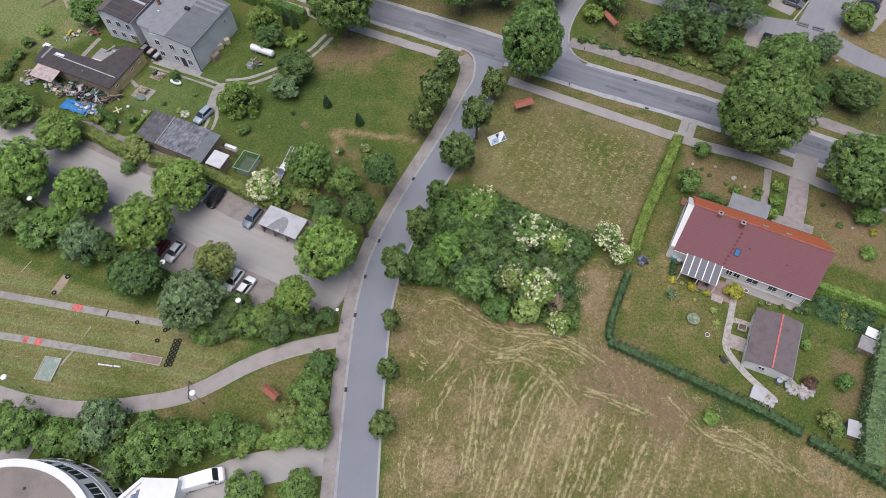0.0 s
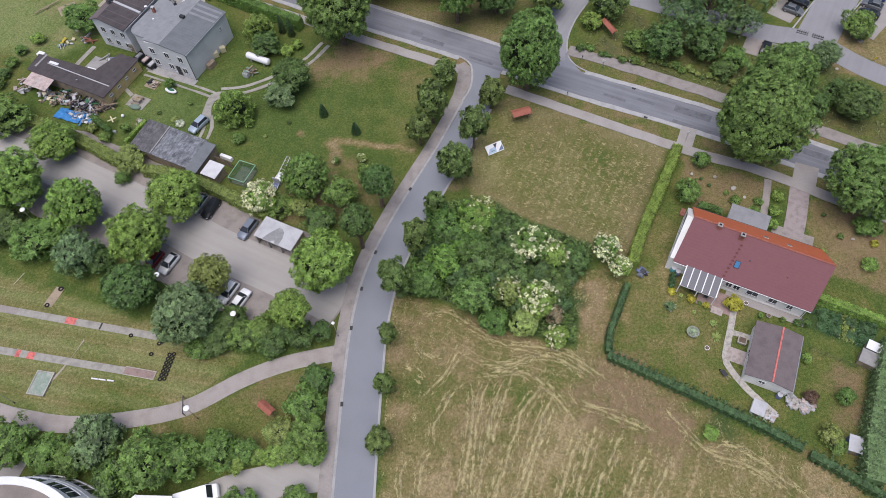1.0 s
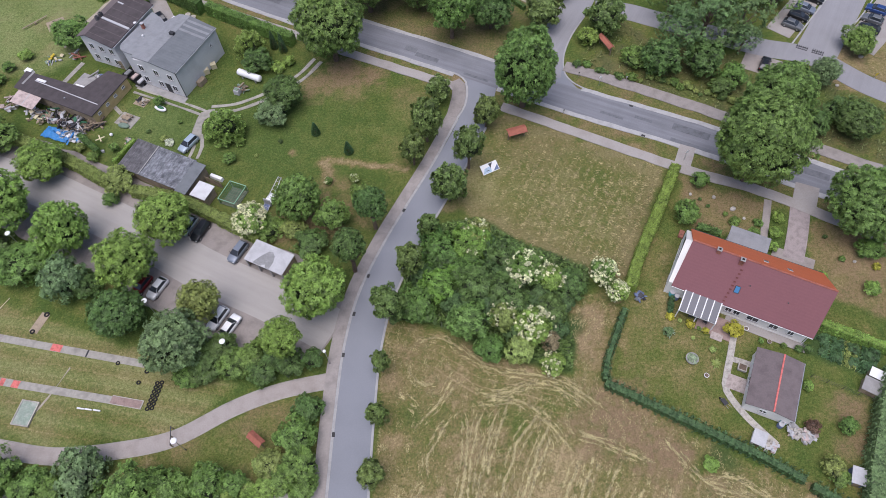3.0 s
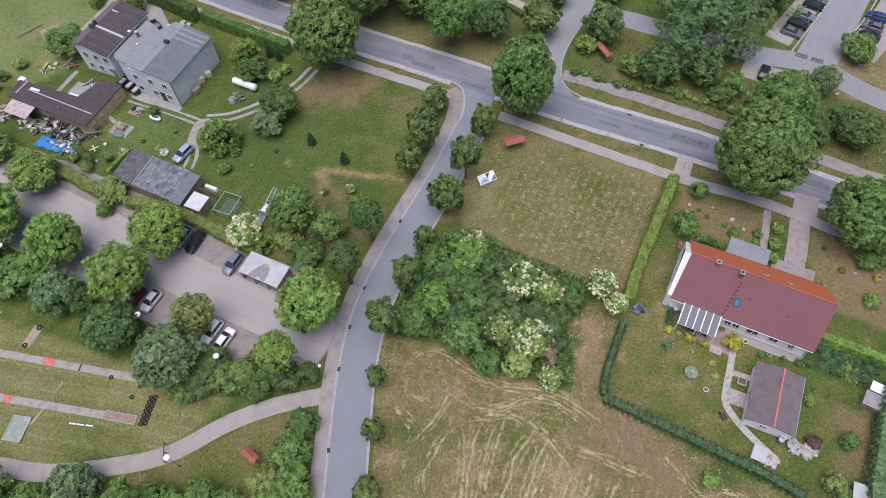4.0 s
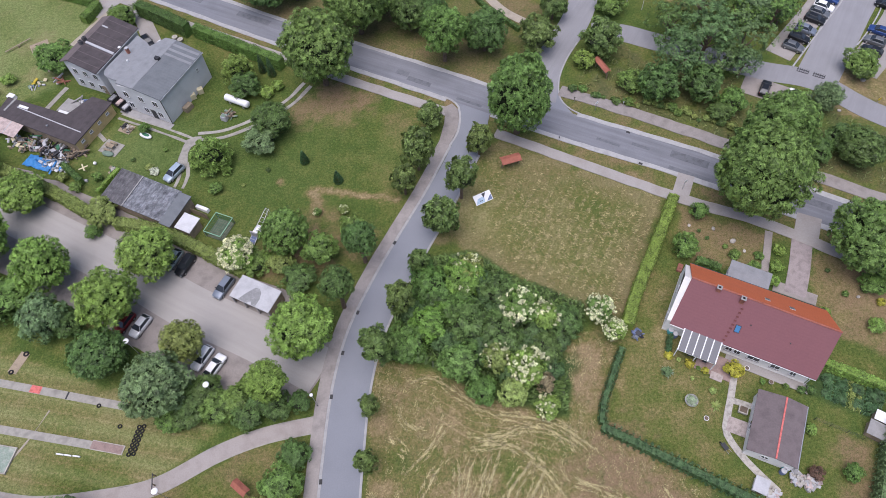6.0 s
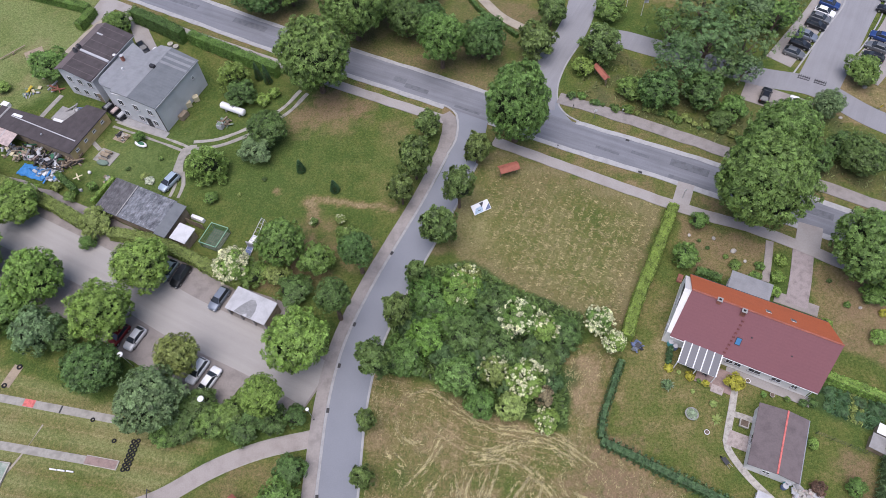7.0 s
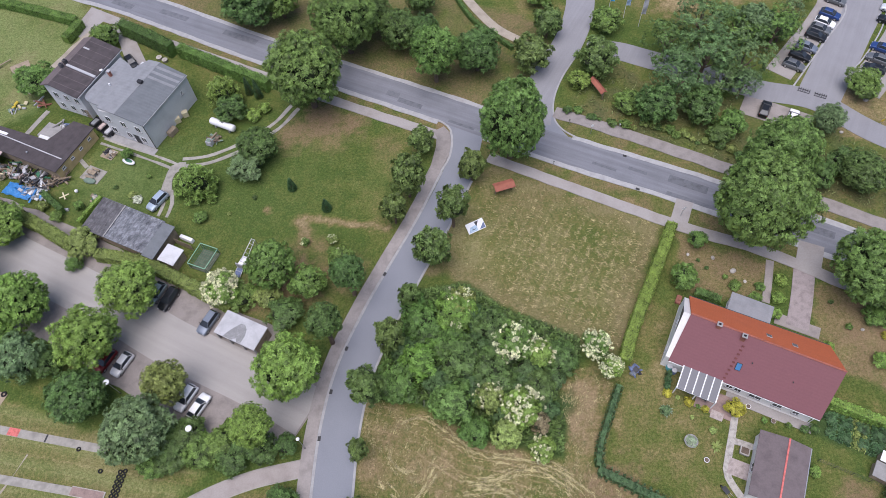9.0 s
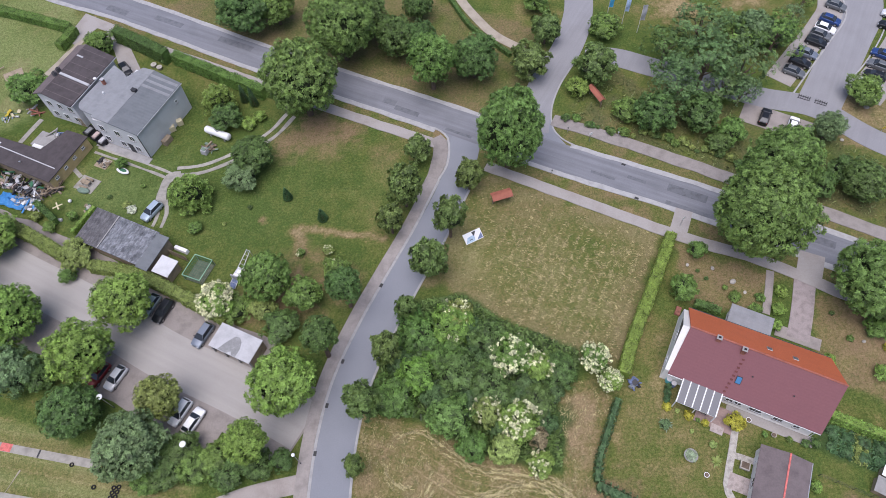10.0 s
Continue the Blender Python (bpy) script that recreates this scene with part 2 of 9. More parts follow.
# ---- ground: one sheet to the horizon ----
def inside(px, py, poly):
    """How far points lie inside a polygon, in metres (outside: negative)."""
    q = np.array(poly, float)
    best = np.full(px.shape, 1e9)
    odd = np.zeros(px.shape, bool)
    for (x0, y0), (x1, y1) in zip(q, np.roll(q, -1, 0)):
        dx, dy = x1 - x0, y1 - y0
        t = np.clip(((px - x0) * dx + (py - y0) * dy) / (dx * dx + dy * dy + 1e-9), 0, 1)
        best = np.minimum(best, np.hypot(px - x0 - t * dx, py - y0 - t * dy))
        cross = ((y0 > py) != (y1 > py)) & (px < (x1 - x0) * (py - y0) / (y1 - y0 + 1e-12) + x0)
        odd ^= cross
    return np.where(odd, best, -best)


MEADOW = [(4, 84), (9, 86), (34, 73.5), (24, 52), (18, 55), (8, 61), (1, 66), (-4, 66)]
FIELD = [(-11.5, -20), (80, -20), (60, 11), (50, 17.6), (36.5, 26.8), (19, 36.8), (21.5, 44), (23.5, 48.5), (19, 51.3), (15.6, 48.3), (16.4, 42), (15.4, 38.4), (10.3, 40), (4.4, 41.3), (-0.7, 44.9), (-5.3, 46.6), (-10.5, 48)]
FRONT_WEST = [(36, 71.5), (48, 66), (45, 59), (36, 61.5)]
FRONT_EAST = [(54.5, 63), (64, 58.5), (62, 45), (50, 51)]
SPORT = [(-95, 60), (-60, 49), (-44, 43), (-30, 38), (-37, 32), (-52, 29.5), (-66, 32.5), (-95, 40)]
LAWN_SOUTH = [(-24, 37), (-37, 29), (-34, 25), (-26, 24), (-20, 29), (-19, 36)]
THICKET_GROUND = [(-9.5, 48), (-5, 47), (-0.5, 45.5), (4.5, 42), (10.3, 40.5), (15.5, 39), (16.5, 43), (15.5, 48.5), (19.3, 51.5), (19.5, 55.2), (9, 60.5), (4, 64.5), (-3, 63.5), (-7, 56)]
HOUSE_GARDEN = [(24.5, 49), (20.6, 38), (28.5, 33.2), (37, 28.6), (43, 24.6), (52, 17.5), (60, 30), (58, 45), (36, 55)]
KITCHEN = [(49.3, 44.6), (57.6, 41.2), (55.2, 37.3), (47.3, 41.3)]
NORTH = [(-50, 124), (-14, 109), (6, 100), (18, 97), (22, 118), (-10, 135), (-50, 135)]
NORTH_EAST = [(22, 96), (45, 85), (72, 72), (74, 84), (55, 97), (36, 104), (30, 112)]
WEST_LAWN = [(-100, 145), (-72, 133), (-66, 120), (-68, 106), (-77, 98), (-100, 106)]
FAR_EAST = [(66, 97), (90, 80), (90, 100), (74, 104)]


MAIN_LINE = [(-120, 156.5), (-60, 129.5), (2, 98.2), (62, 68), (110, 43)]


def field_rows(px, py):
    """Rows of cut straw on the field: how many rows in, the way they run, how strong. They follow the thicket's edge near it and run straight further out."""
    edge, turn = np.full(px.shape, 1e9), np.zeros(px.shape)
    for (x0, y0), (x1, y1) in zip(FIELD[11:-1], FIELD[12:]):
        dx, dy = x1 - x0, y1 - y0
        t = np.clip(((px - x0) * dx + (py - y0) * dy) / (dx * dx + dy * dy), 0, 1)
        e = np.hypot(px - x0 - t * dx, py - y0 - t * dy)
        turn = np.where(e < edge, math.atan2(dy, dx), turn)
        edge = np.minimum(edge, e)
    near = edge < 7.0
    straight = px * math.cos(radians(-25.5)) + py * math.sin(radians(-25.5)) + 0.012 * np.clip(py - 27, 0, None) ** 2
    phase = np.where(near, edge / 1.1, straight / 2.4)
    strength = np.where(near, 0.55, 0.30) * np.where(np.abs(edge - 7.0) < 0.6, 0.2, 1.0)
    strength = np.where(px < 0, strength * np.where(near, 0.8, 0.35), strength)
    strength = np.where((px > 15) & (py > 38 - 0.45 * (px - 15)), 0.1, strength)
    return phase, np.where(near, turn, radians(64.5)), strength


def build_ground():
    xs, ys = np.arange(-100, 100.01, 0.5), np.arange(6, 146.01, 0.5)
    gx, gy = np.meshgrid(xs, ys)
    px, py = gx.ravel(), gy.ravel()
    nz = np.array([noise.noise((x * 0.11, y * 0.11, 3.0)) for x, y in zip(px, py)])
    nh = np.array([noise.noise((x * 1.1, y * 1.1, 5.0)) for x, y in zip(px, py)])
    nf = np.array([noise.noise((x * 0.45, y * 0.45, 7.0)) for x, y in zip(px, py)])

    def zone(poly, soft=1.0, ragged=0.8):
        return np.clip(inside(px, py, poly) / soft + 0.5 + ragged * nf, 0, 1)

    def spot(x, y, r, ragged=0.5):
        return np.clip(1.3 * (1 - np.hypot(px - x, py - y) / r) + ragged * nf + 0.3 * nz + 0.6 * nh, 0, 1)

    nw = np.array([noise.noise((x * 0.05, y * 0.05, 11.0)) for x, y in zip(px, py)])
    dry = np.clip(0.20 + 0.32 * nz + 0.3 * nw + 0.26 * nf, 0, 1)
    road = np.full(px.shape, 1e9)
    for (x0, y0), (x1, y1) in zip(MAIN_LINE[:-1], MAIN_LINE[1:]):
        dx, dy = x1 - x0, y1 - y0
        t = np.clip(((px - x0) * dx + (py - y0) * dy) / (dx * dx + dy * dy), 0, 1)
        road = np.minimum(road, np.hypot(px - x0 - t * dx, py - y0 - t * dy))
    dry = np.clip(dry - 0.22 * spot(-34, 84, 24) + 0.10 * zone(HOUSE_GARDEN), 0, 1)
    dry = np.maximum(dry, np.clip(1.6 - road / 6, 0, 1) * (0.42 + 0.3 * nz + 0.2 * nf))
    soil = np.clip(1.6 - road / 6, 0, 1) * np.clip(0.28 + 0.6 * nf + 0.4 * nz, 0, 1)
    rank_shade = np.zeros_like(px)
    meadow, field = zone(MEADOW), zone(FIELD, 0.8, 0.5)
    dry = np.maximum(dry, meadow * (0.47 + 0.25 * nz + 0.15 * nf))
    # the meadow is bare and brown along its edges
    brink = meadow * np.clip(1.1 - inside(px, py, MEADOW) / 4.5 + 0.5 * nz, 0, 1)
    soil = np.maximum(soil, brink * np.clip(0.55 + 0.5 * nf, 0, 1))
    dry = np.maximum(dry, field * (0.57 + 0.40 * nz + 0.2 * nf))
    for poly, d, s in ((FRONT_WEST, 0.55, 0.55), (FRONT_EAST, 0.6, 0.5), (SPORT, 0.50, 0.0), (LAWN_SOUTH, 0.35, 0.1), (NORTH, 0.42, 0.42), (WEST_LAWN, 0.36, 0.12), (NORTH_EAST, 0.32, 0.22), (FAR_EAST, 0.8, 0.35)):
        w = zone(poly)
        dry, soil = np.maximum(dry, w * (d + 0.25 * nz)), np.maximum(soil, w * np.clip(s + 0.5 * nf + 0.3 * nz, 0, 1))
    outside = 1 - zone(HOUSE_GARDEN, 0.5, 0.2)
    for x, y, r, d, s in ((-19.5, 96.8, 6, 0.7, 1.0), (-19.5, 97.5, 5, 0.7, 1.0), (-24, 94.5, 5, 0.55, 0.9), (-14.5, 96, 4, 0.6, 0.9), (-18, 92.5, 4.5, 0.5, 0.45), (-8.5, 91, 4, 0.4, 0.3), (-21.5, 76.0, 1.7, 0.9, 0.5), (-20.6, 74.4, 1.8, 0.8, 0.6), (-20.2, 72.6, 1.8, 0.7, 0.6), (-27.3, 78.6, 1.1, 0.8, 0.7), (-18, 71.5, 2.4, 0.5, 0.5), (-14, 67, 5, 0.5, 0.5), (14, 80, 9, 0.5, 0.45), (24, 36, 9, 0.85, 0.55),
                          (19, 44, 5, 0.8, 0.5), (-77.2, 114, 4.5, 0.85, 0.95), (-80.2, 112.8, 3, 0.75, 0.9), (-75.5, 128.2, 5, 0.7, 0.7), (-76, 105, 4, 0.75, 0.6), (-81, 102, 4, 0.6, 0.35), (-71, 108, 3, 0.5, 0.4), (-84, 108, 4, 0.5, 0.2), (-22, 65.5, 7, 0.4, 0.95), (-28, 63.5, 4, 0.4, 0.9), (45, 30, 8, 0.35, 0.1), (52, 28, 4, 0.7, 0.3), (44, 20, 8, 0.85, 0.3), (69, 91.5, 5, 0.9, 0.5), (46, 124, 7, 0.9, 0.2), (59, 126, 6, 0.85, 0.2), (-6, 42, 3, 0.7, 0.5), (26, 60, 4, 0.6, 0.2), (41.5, 73.2, 2.6, 0.7, 1.0), (30, 78, 2.5, 0.7, 0.4), (22, 82, 2.5, 0.6, 0.4)):
        w = spot(x, y, r) * outside
        dry, soil = np.maximum(dry, w * d), np.maximum(soil, w * s)
    for x, y, r, d, s in ((20.5, 32, 7.5, 0.85, 1.0), (26, 28.5, 6.5, 0.85, 1.0), (32, 24.5, 4, 0.85, 0.5), (17, 43.5, 4.5, 0.95, 0.6), (19.5, 47.5, 4.5, 0.95, 0.6), (-3, 20, 6, 0.95, 0.3), (-8.5, 30, 3, 0.8, 0.4), (-9, 38, 3, 0.8, 0.5),
                          (30, 41, 4, 0.4, 0.0), (27, 37.5, 4.5, 0.32, 0.0), (28.5, 46, 4, 0.5, 0.0), (51.2, 33, 3, 0.5, 0.8), (50.4, 28.6, 3, 0.5, 0.8), (8, 41, 4, 0.6, 0.4), (2, 30, 9, 0.8, 0.3), (9, 26, 8, 0.7, 0.1), (-1, 38, 7, 0.75, 0.3), (2, 43, 4, 0.6, 0.45)):
        w = spot(x, y, r)
        dry, soil = np.maximum(dry, w * d), np.maximum(soil, w * s)
    # a worn line across the lawn
    along = np.abs(py - (76.4 - 0.19 * (px + 18)) - 0.5 * nf) + np.clip(-21 - px, 0, None) + np.clip(px + 7.5, 0, None)
    w = np.clip(1.25 - along / 0.75 + 0.7 * nh, 0, 1)
    dry, soil = np.maximum(dry, w * 0.9), np.maximum(soil, w * 0.3)
    for poly in (THICKET_GROUND, KITCHEN):
        w = zone(poly, 1.0, 0.5)
        rank_shade = np.maximum(rank_shade, w)
        dry, soil = dry * (1 - w), soil * (1 - w)
    # shade under the northern trees, put into the ground colour as dark green
    rank_shade = np.maximum(rank_shade, np.maximum(0.12 * zone(NORTH), np.clip(0.28 + 0.6 * nf, 0, 0.6) * zone(NORTH_EAST)))
    w = np.maximum(0.7 * spot(33.2, 27.2, 3.0), np.maximum(spot(16, 46, 2.5), 0.35 * spot(-6.2, 33.5, 2.2)))
    rank_shade = np.maximum(rank_shade, w)
    dry = dry * (1 - 0.8 * w)
    phase, turn, strength = field_rows(px, py)
    strength = np.clip((py - 7) / 4, 0, 1) * field * strength * np.clip(0.8 + 1.2 * nz, 0.15, 1.2)
    meadow_phase = (px * math.cos(radians(-27)) + py * math.sin(radians(-27))) / 1.6
    phase = np.where(meadow > 0.3, meadow_phase, phase)
    strength = np.maximum(strength, meadow * 0.08)
    sport = zone(SPORT)
    phase = np.where(sport > 0.3, (px * 0.19 + py * 0.98) / 1.5, phase)
    strength = np.maximum(strength, sport * 0.22)
    fresh = np.clip(zone(WEST_LAWN, 3.0) * (1.0 + 0.8 * nz) + 0.5 * spot(-52, 86, 12) + 0.12 * spot(-28, 86, 18) + 0.15 * spot(-8, 84, 8) + sport * np.clip(0.42 + 0.3 * nz + 0.25 * np.sin(2 * math.pi * (px * 0.19 + py * 0.98) / 3.1), 0, 1) + meadow * np.clip(0.14 + 0.3 * nz + 0.3 * nf, 0, 0.4), 0, 1)
    z = 0.03 * nz - 0.04
    nx, ny = len(xs), len(ys)
    i = np.arange(nx * ny).reshape(ny, nx)
    quads = np.stack([i[:-1, :-1], i[:-1, 1:], i[1:, 1:], i[1:, :-1]], -1).reshape(-1, 4)
    # four wide aprons out to the horizon
    ring = [(-3000, -3000), (3000, -3000), (3000, 3000), (-3000, 3000)]
    verts = np.concatenate([np.stack([px, py, z], 1), np.array([(x, y, -0.05) for x, y in ring])])
    k = nx * ny
    faces = [tuple(q) for q in quads]
    faces += [tuple([k, k + 1] + [int(v) for v in i[0, ::-1]]), tuple([k + 1, k + 2] + [int(v) for v in i[::-1, -1]]), tuple([k + 2, k + 3] + [int(v) for v in i[-1, :]]), tuple([k + 3, k] + [int(v) for v in i[:, 0]])]
    me = bpy.data.meshes.new("ground")
    me.from_pydata([tuple(v) for v in verts], [], faces)
    for key, values in (("dry", dry), ("soil", soil), ("rank_shade", rank_shade), ("phase", phase), ("swath", strength), ("fresh", fresh)):
        at = me.attributes.new(key, "FLOAT", "POINT")
        at.data.foreach_set("value", np.concatenate([values, [0.3 if key == "dry" else 0.0] * 4]).astype(np.float32))
    me.update()
    return me


def ground_material():
    m = bpy.data.materials.new("grassland")
    m.use_nodes = True
    t = m.node_tree
    n, link = t.nodes, t.links.new
    b = n["Principled BSDF"]
    b.inputs["Roughness"].default_value, b.inputs["Specular IOR Level"].default_value = 0.95, 0.1
    pos = n.new("ShaderNodeNewGeometry")

    def grain(scale, detail, rough=0.6, stretch=None):
        x = n.new("ShaderNodeTexNoise")
        x.inputs["Scale"].default_value, x.inputs["Detail"].default_value, x.inputs["Roughness"].default_value = scale, detail, rough
        if stretch:
            mp = n.new("ShaderNodeMapping")
            mp.inputs["Rotation"].default_value = (0, 0, stretch[0])
            mp.inputs["Scale"].default_value = (stretch[1], stretch[2], 1)
            link(pos.outputs["Position"], mp.inputs["Vector"])
            link(mp.outputs[0], x.inputs["Vector"])
        else:
            link(pos.outputs["Position"], x.inputs["Vector"])
        return x.outputs["Fac"]

    def value(name):
        a = n.new("ShaderNodeAttribute")
        a.attribute_name = name
        return a.outputs["Fac"]

    def math_node(op, a, b2=None, c=None):
        x = n.new("ShaderNodeMath")
        x.operation = op
        for k, v in enumerate((a, b2, c)):
            if v is None:
                continue
            if isinstance(v, (int, float)):
                x.inputs[k].default_value = v
            else:
                link(v, x.inputs[k])
        return x.outputs[0]

    def blend(fac, a, b2):
        x = n.new("ShaderNodeMix")
        x.data_type = "RGBA"
        link(fac, x.inputs[0])
        for k, v in ((6, a), (7, b2)):
            if isinstance(v, tuple):
                x.inputs[k].default_value = (*v, 1)
            else:
                link(v, x.inputs[k])
        return x.outputs[2]

    g1, g2, g3 = grain(0.45, 5), grain(2.4, 6, 0.75), grain(6.0, 5, 0.8)
    dry = math_node("ADD", value("dry"), math_node("MULTIPLY_ADD", g2, 1.3, -0.65))
    dry = math_node("ADD", dry, math_node("MULTIPLY_ADD", g1, 0.5, -0.25))
    # swaths: thin ragged lines of straw
    ph = math_node("MULTIPLY", math_node("ADD", value("phase"), math_node("MULTIPLY", g1, 0.55)), 2 * math.pi)
    crest = n.new("ShaderNodeMapRange")
    crest.inputs[1].default_value, crest.inputs[2].default_value = 0.72, 1.0
    link(math_node("SINE", math_node("ADD", ph, math_node("MULTIPLY", g2, 1.1))), crest.inputs[0])
    line = math_node("MULTIPLY", crest.outputs[0], math_node("MULTIPLY", value("swath"), math_node("MULTIPLY_ADD", g2, 1.8, -0.35)))
    dry = math_node("ADD", dry, math_node("MULTIPLY", line, 1.15))
    ramp = n.new("ShaderNodeValToRGB")
    e = ramp.color_ramp.elements
    e[0].position, e[0].color = 0.0, (0.068, 0.108, 0.025, 1)
    e[1].position, e[1].color = 1.0, (0.36, 0.285, 0.155, 1)
    for p, c in ((0.3, (0.110, 0.132, 0.034)), (0.55, (0.175, 0.156, 0.060)), (0.8, (0.255, 0.205, 0.10))):
        x = e.new(p)
        x.color = (*c, 1)
    link(dry, ramp.inputs[0])
    soil = math_node("MULTIPLY", value("soil"), math_node("MULTIPLY_ADD", g2, 1.9, -0.1))
    x = n.new("ShaderNodeClamp")
    link(soil, x.inputs[0])
    col = blend(x.outputs[0], ramp.outputs[0], (0.212, 0.145, 0.088))
    col = blend(math_node("MULTIPLY", value("fresh"), math_node("MULTIPLY_ADD", g2, 1.4, -0.1)), col, (0.205, 0.262, 0.098))
    # dark green of rank weeds, and of tree shade painted on the northern ground
    col = blend(value("rank_shade"), col, (0.05, 0.085, 0.028))
    # weeds stand in darker clumps, and dry tufts in paler flecks
    for scale, low, high, share, tint in ((0.8, 0.54, 0.70, 0.5, (0.070, 0.105, 0.030)), (2.1, 0.60, 0.74, 0.55, (0.27, 0.25, 0.10)), (3.4, 0.60, 0.72, 0.55, (0.060, 0.092, 0.028))):
        clump = n.new("ShaderNodeMapRange")
        clump.inputs[1].default_value, clump.inputs[2].default_value, clump.inputs[4].default_value = low, high, share
        link(grain(scale, 4, 0.65), clump.inputs[0])
        col = blend(clump.outputs[0], col, tint)
    hsv = n.new("ShaderNodeHueSaturation")
    link(col, hsv.inputs["Color"])
    link(math_node("ADD", math_node("MULTIPLY_ADD", g3, 2.4, -0.6), math_node("MULTIPLY", g2, 0.8)), hsv.inputs["Value"])
    link(hsv.outputs[0], b.inputs["Base Color"])
    bp = n.new("ShaderNodeBump")
    bp.inputs["Strength"].default_value, bp.inputs["Distance"].default_value = 0.5, 0.08
    link(math_node("ADD", g3, math_node("MULTIPLY", line, 0.5)), bp.inputs["Height"])
    link(bp.outputs[0], b.inputs["Normal"])
    return m


ground_mesh = build_ground()
ground_mesh.materials.append(ground_material())
tagged(new("ground", ground_mesh), "grassland with green lawns, dry mown field and bare patches", "ground", kind="structure")

# ---- roads and paths ----
MAIN = [(-120, 156.5), (-77, 137), (-60, 129.5), (-32, 114.8), (-17, 107.5), (2, 98.2), (19, 89.5), (42.5, 78.6), (62, 68), (110, 43)]
SIDE = [(-14.2, -15), (-14.0, 17), (-13.9, 25.6), (-13.7, 34), (-13.2, 43), (-11.7, 51), (-8.6, 59), (-5.0, 66.5), (-1.0, 74.5), (3.2, 84), (5.2, 92), (6.0, 97)]
setting("road", ribbon(MAIN, 2.95, -2.95, 0.03), ASPHALT_OLD, "worn grey asphalt village road with darker repair patches", "road")
setting("road", ribbon(SIDE, 2.5, -2.45, 0.022), ASPHALT, "smooth grey asphalt side road in a gentle bend", "road")
WEST_PART, MID_PART, EAST_PART = MAIN[:5] + [(-1.2, 99.8)], [(9.2, 94.5), (12.2, 93.0)], [(21.3, 88.4)] + MAIN[7:]
for line, lo, hi in ((MAIN[:5] + [(1.6, 98.4)], -2.6, -3.5), (MID_PART + EAST_PART, -2.6, -3.5), (WEST_PART + [(2, 98.2)] + MID_PART, 3.5, 2.65), (EAST_PART, 3.5, 2.65)):
    setting("gutter", ribbon(line, lo, hi, 0.05, step=0.6, wobble=0.16), GUTTER, "pale concrete gutter strip along the road", "gutter")
setting("gutter", ribbon(SIDE[:-2], 2.85, 2.47, 0.05), GUTTER, "pale concrete gutter strip beside the side road", "gutter")
setting("gutter", ribbon(SIDE[:-2], -2.43, -2.75, 0.05), GUTTER, "pale concrete edging of the side road", "gutter")
setting("pavement", ribbon(SIDE[:-2], 4.55, 2.85, 0.10, step=0.7), PAVING_WALK, "brown-grey paved walk along the side road", "pavement")
SOUTH_WEST = [(-60, 122.2), (-40, 112.6), (-17.5, 101.2), (0.6, 92.6)]
SOUTH_EAST = [(8.4, 87.65), (35.7, 73.6), (48, 68.3), (63, 59.7), (100, 40)]
NORTH_WALK = [(20.2, 96.9), (31, 91.7), (47.5, 83.0), (67.2, 72.0), (100, 54)]
setting("pavement", ribbon(SOUTH_WEST, 0.95, -0.95, 0.08, step=0.6, wobble=0.13), PAVING, "grey paved footway beside the village road", "pavement")
setting("pavement", ribbon(SOUTH_EAST, 0.95, -0.95, 0.08, step=0.6, wobble=0.13), PAVING, "grey paved footway beside the village road", "pavement")
setting("pavement", ribbon(NORTH_WALK, 1.15, -1.15, 0.08, step=0.6, wobble=0.2), PAVING_WALK, "grey paved footway on the far side of the road", "pavement")
setting("road", ribbon([(16.6, 94.5), (17.7, 100.2), (20.0, 106), (24.2, 113.4), (26.8, 120), (28.3, 128), (29, 145)], 2.7, -2.7, 0.026), ASPHALT_PALE, "grey asphalt access road leading away", "road")
setting("path", ribbon([(2, 138), (5.6, 128.3), (9.1, 121.7), (12, 117.7), (16.5, 114)], 0.9, -0.9, 0.03), GRAVEL_PATH, "pale sandy footpath in the grass", "path")
setting("road", ribbon([(27.5, 112), (33, 111), (38, 108.7), (48, 104), (56, 100.2), (64.5, 97.2), (73, 89), (92, 77)], 2.3, -2.3, 0.024), ASPHALT_PALE, "narrow grey asphalt lane to the car park", "road")
setting("road", ribbon([(64, 96.5), (69, 104), (75, 113), (80, 121), (82, 130), (83, 150)], 3.5, -3.5, 0.02), ASPHALT_PALE, "grey asphalt car park lane", "road")
setting("pavement", ribbon([(60, 103.6), (66, 110.5), (71.5, 117), (75, 123), (76, 135)], 2.6, -2.0, 0.03), PAVING, "paved parking bays with a pale kerb", "parking")
setting("pavement", ribbon([(71, 101), (78, 108.5), (84, 117), (87, 130)], 0.4, -5.5, 0.03), PAVING, "paved parking bays with a pale kerb", "parking")
setting("pavement", ribbon([(52, 97.3), (57, 94.6), (62, 91.8)], 2.4, -2.2, 0.015), PAVING_BROWN, "paved bays beside the lane", "parking")
setting("kerb", ribbon([(61.6, 100.8), (66, 106.2), (71, 112.3), (76.0, 118.6), (77.2, 124), (78, 135)], 0.14, -0.14, 0.14), GUTTER, "pale concrete kerb beside the parking bays", "kerb")
setting("kerb", ribbon([(70.2, 101.4), (76.5, 108), (82, 115.5), (85, 123), (86.5, 135)], 0.12, -0.12, 0.12), GUTTER, "pale concrete kerb beside the parking bays", "kerb")
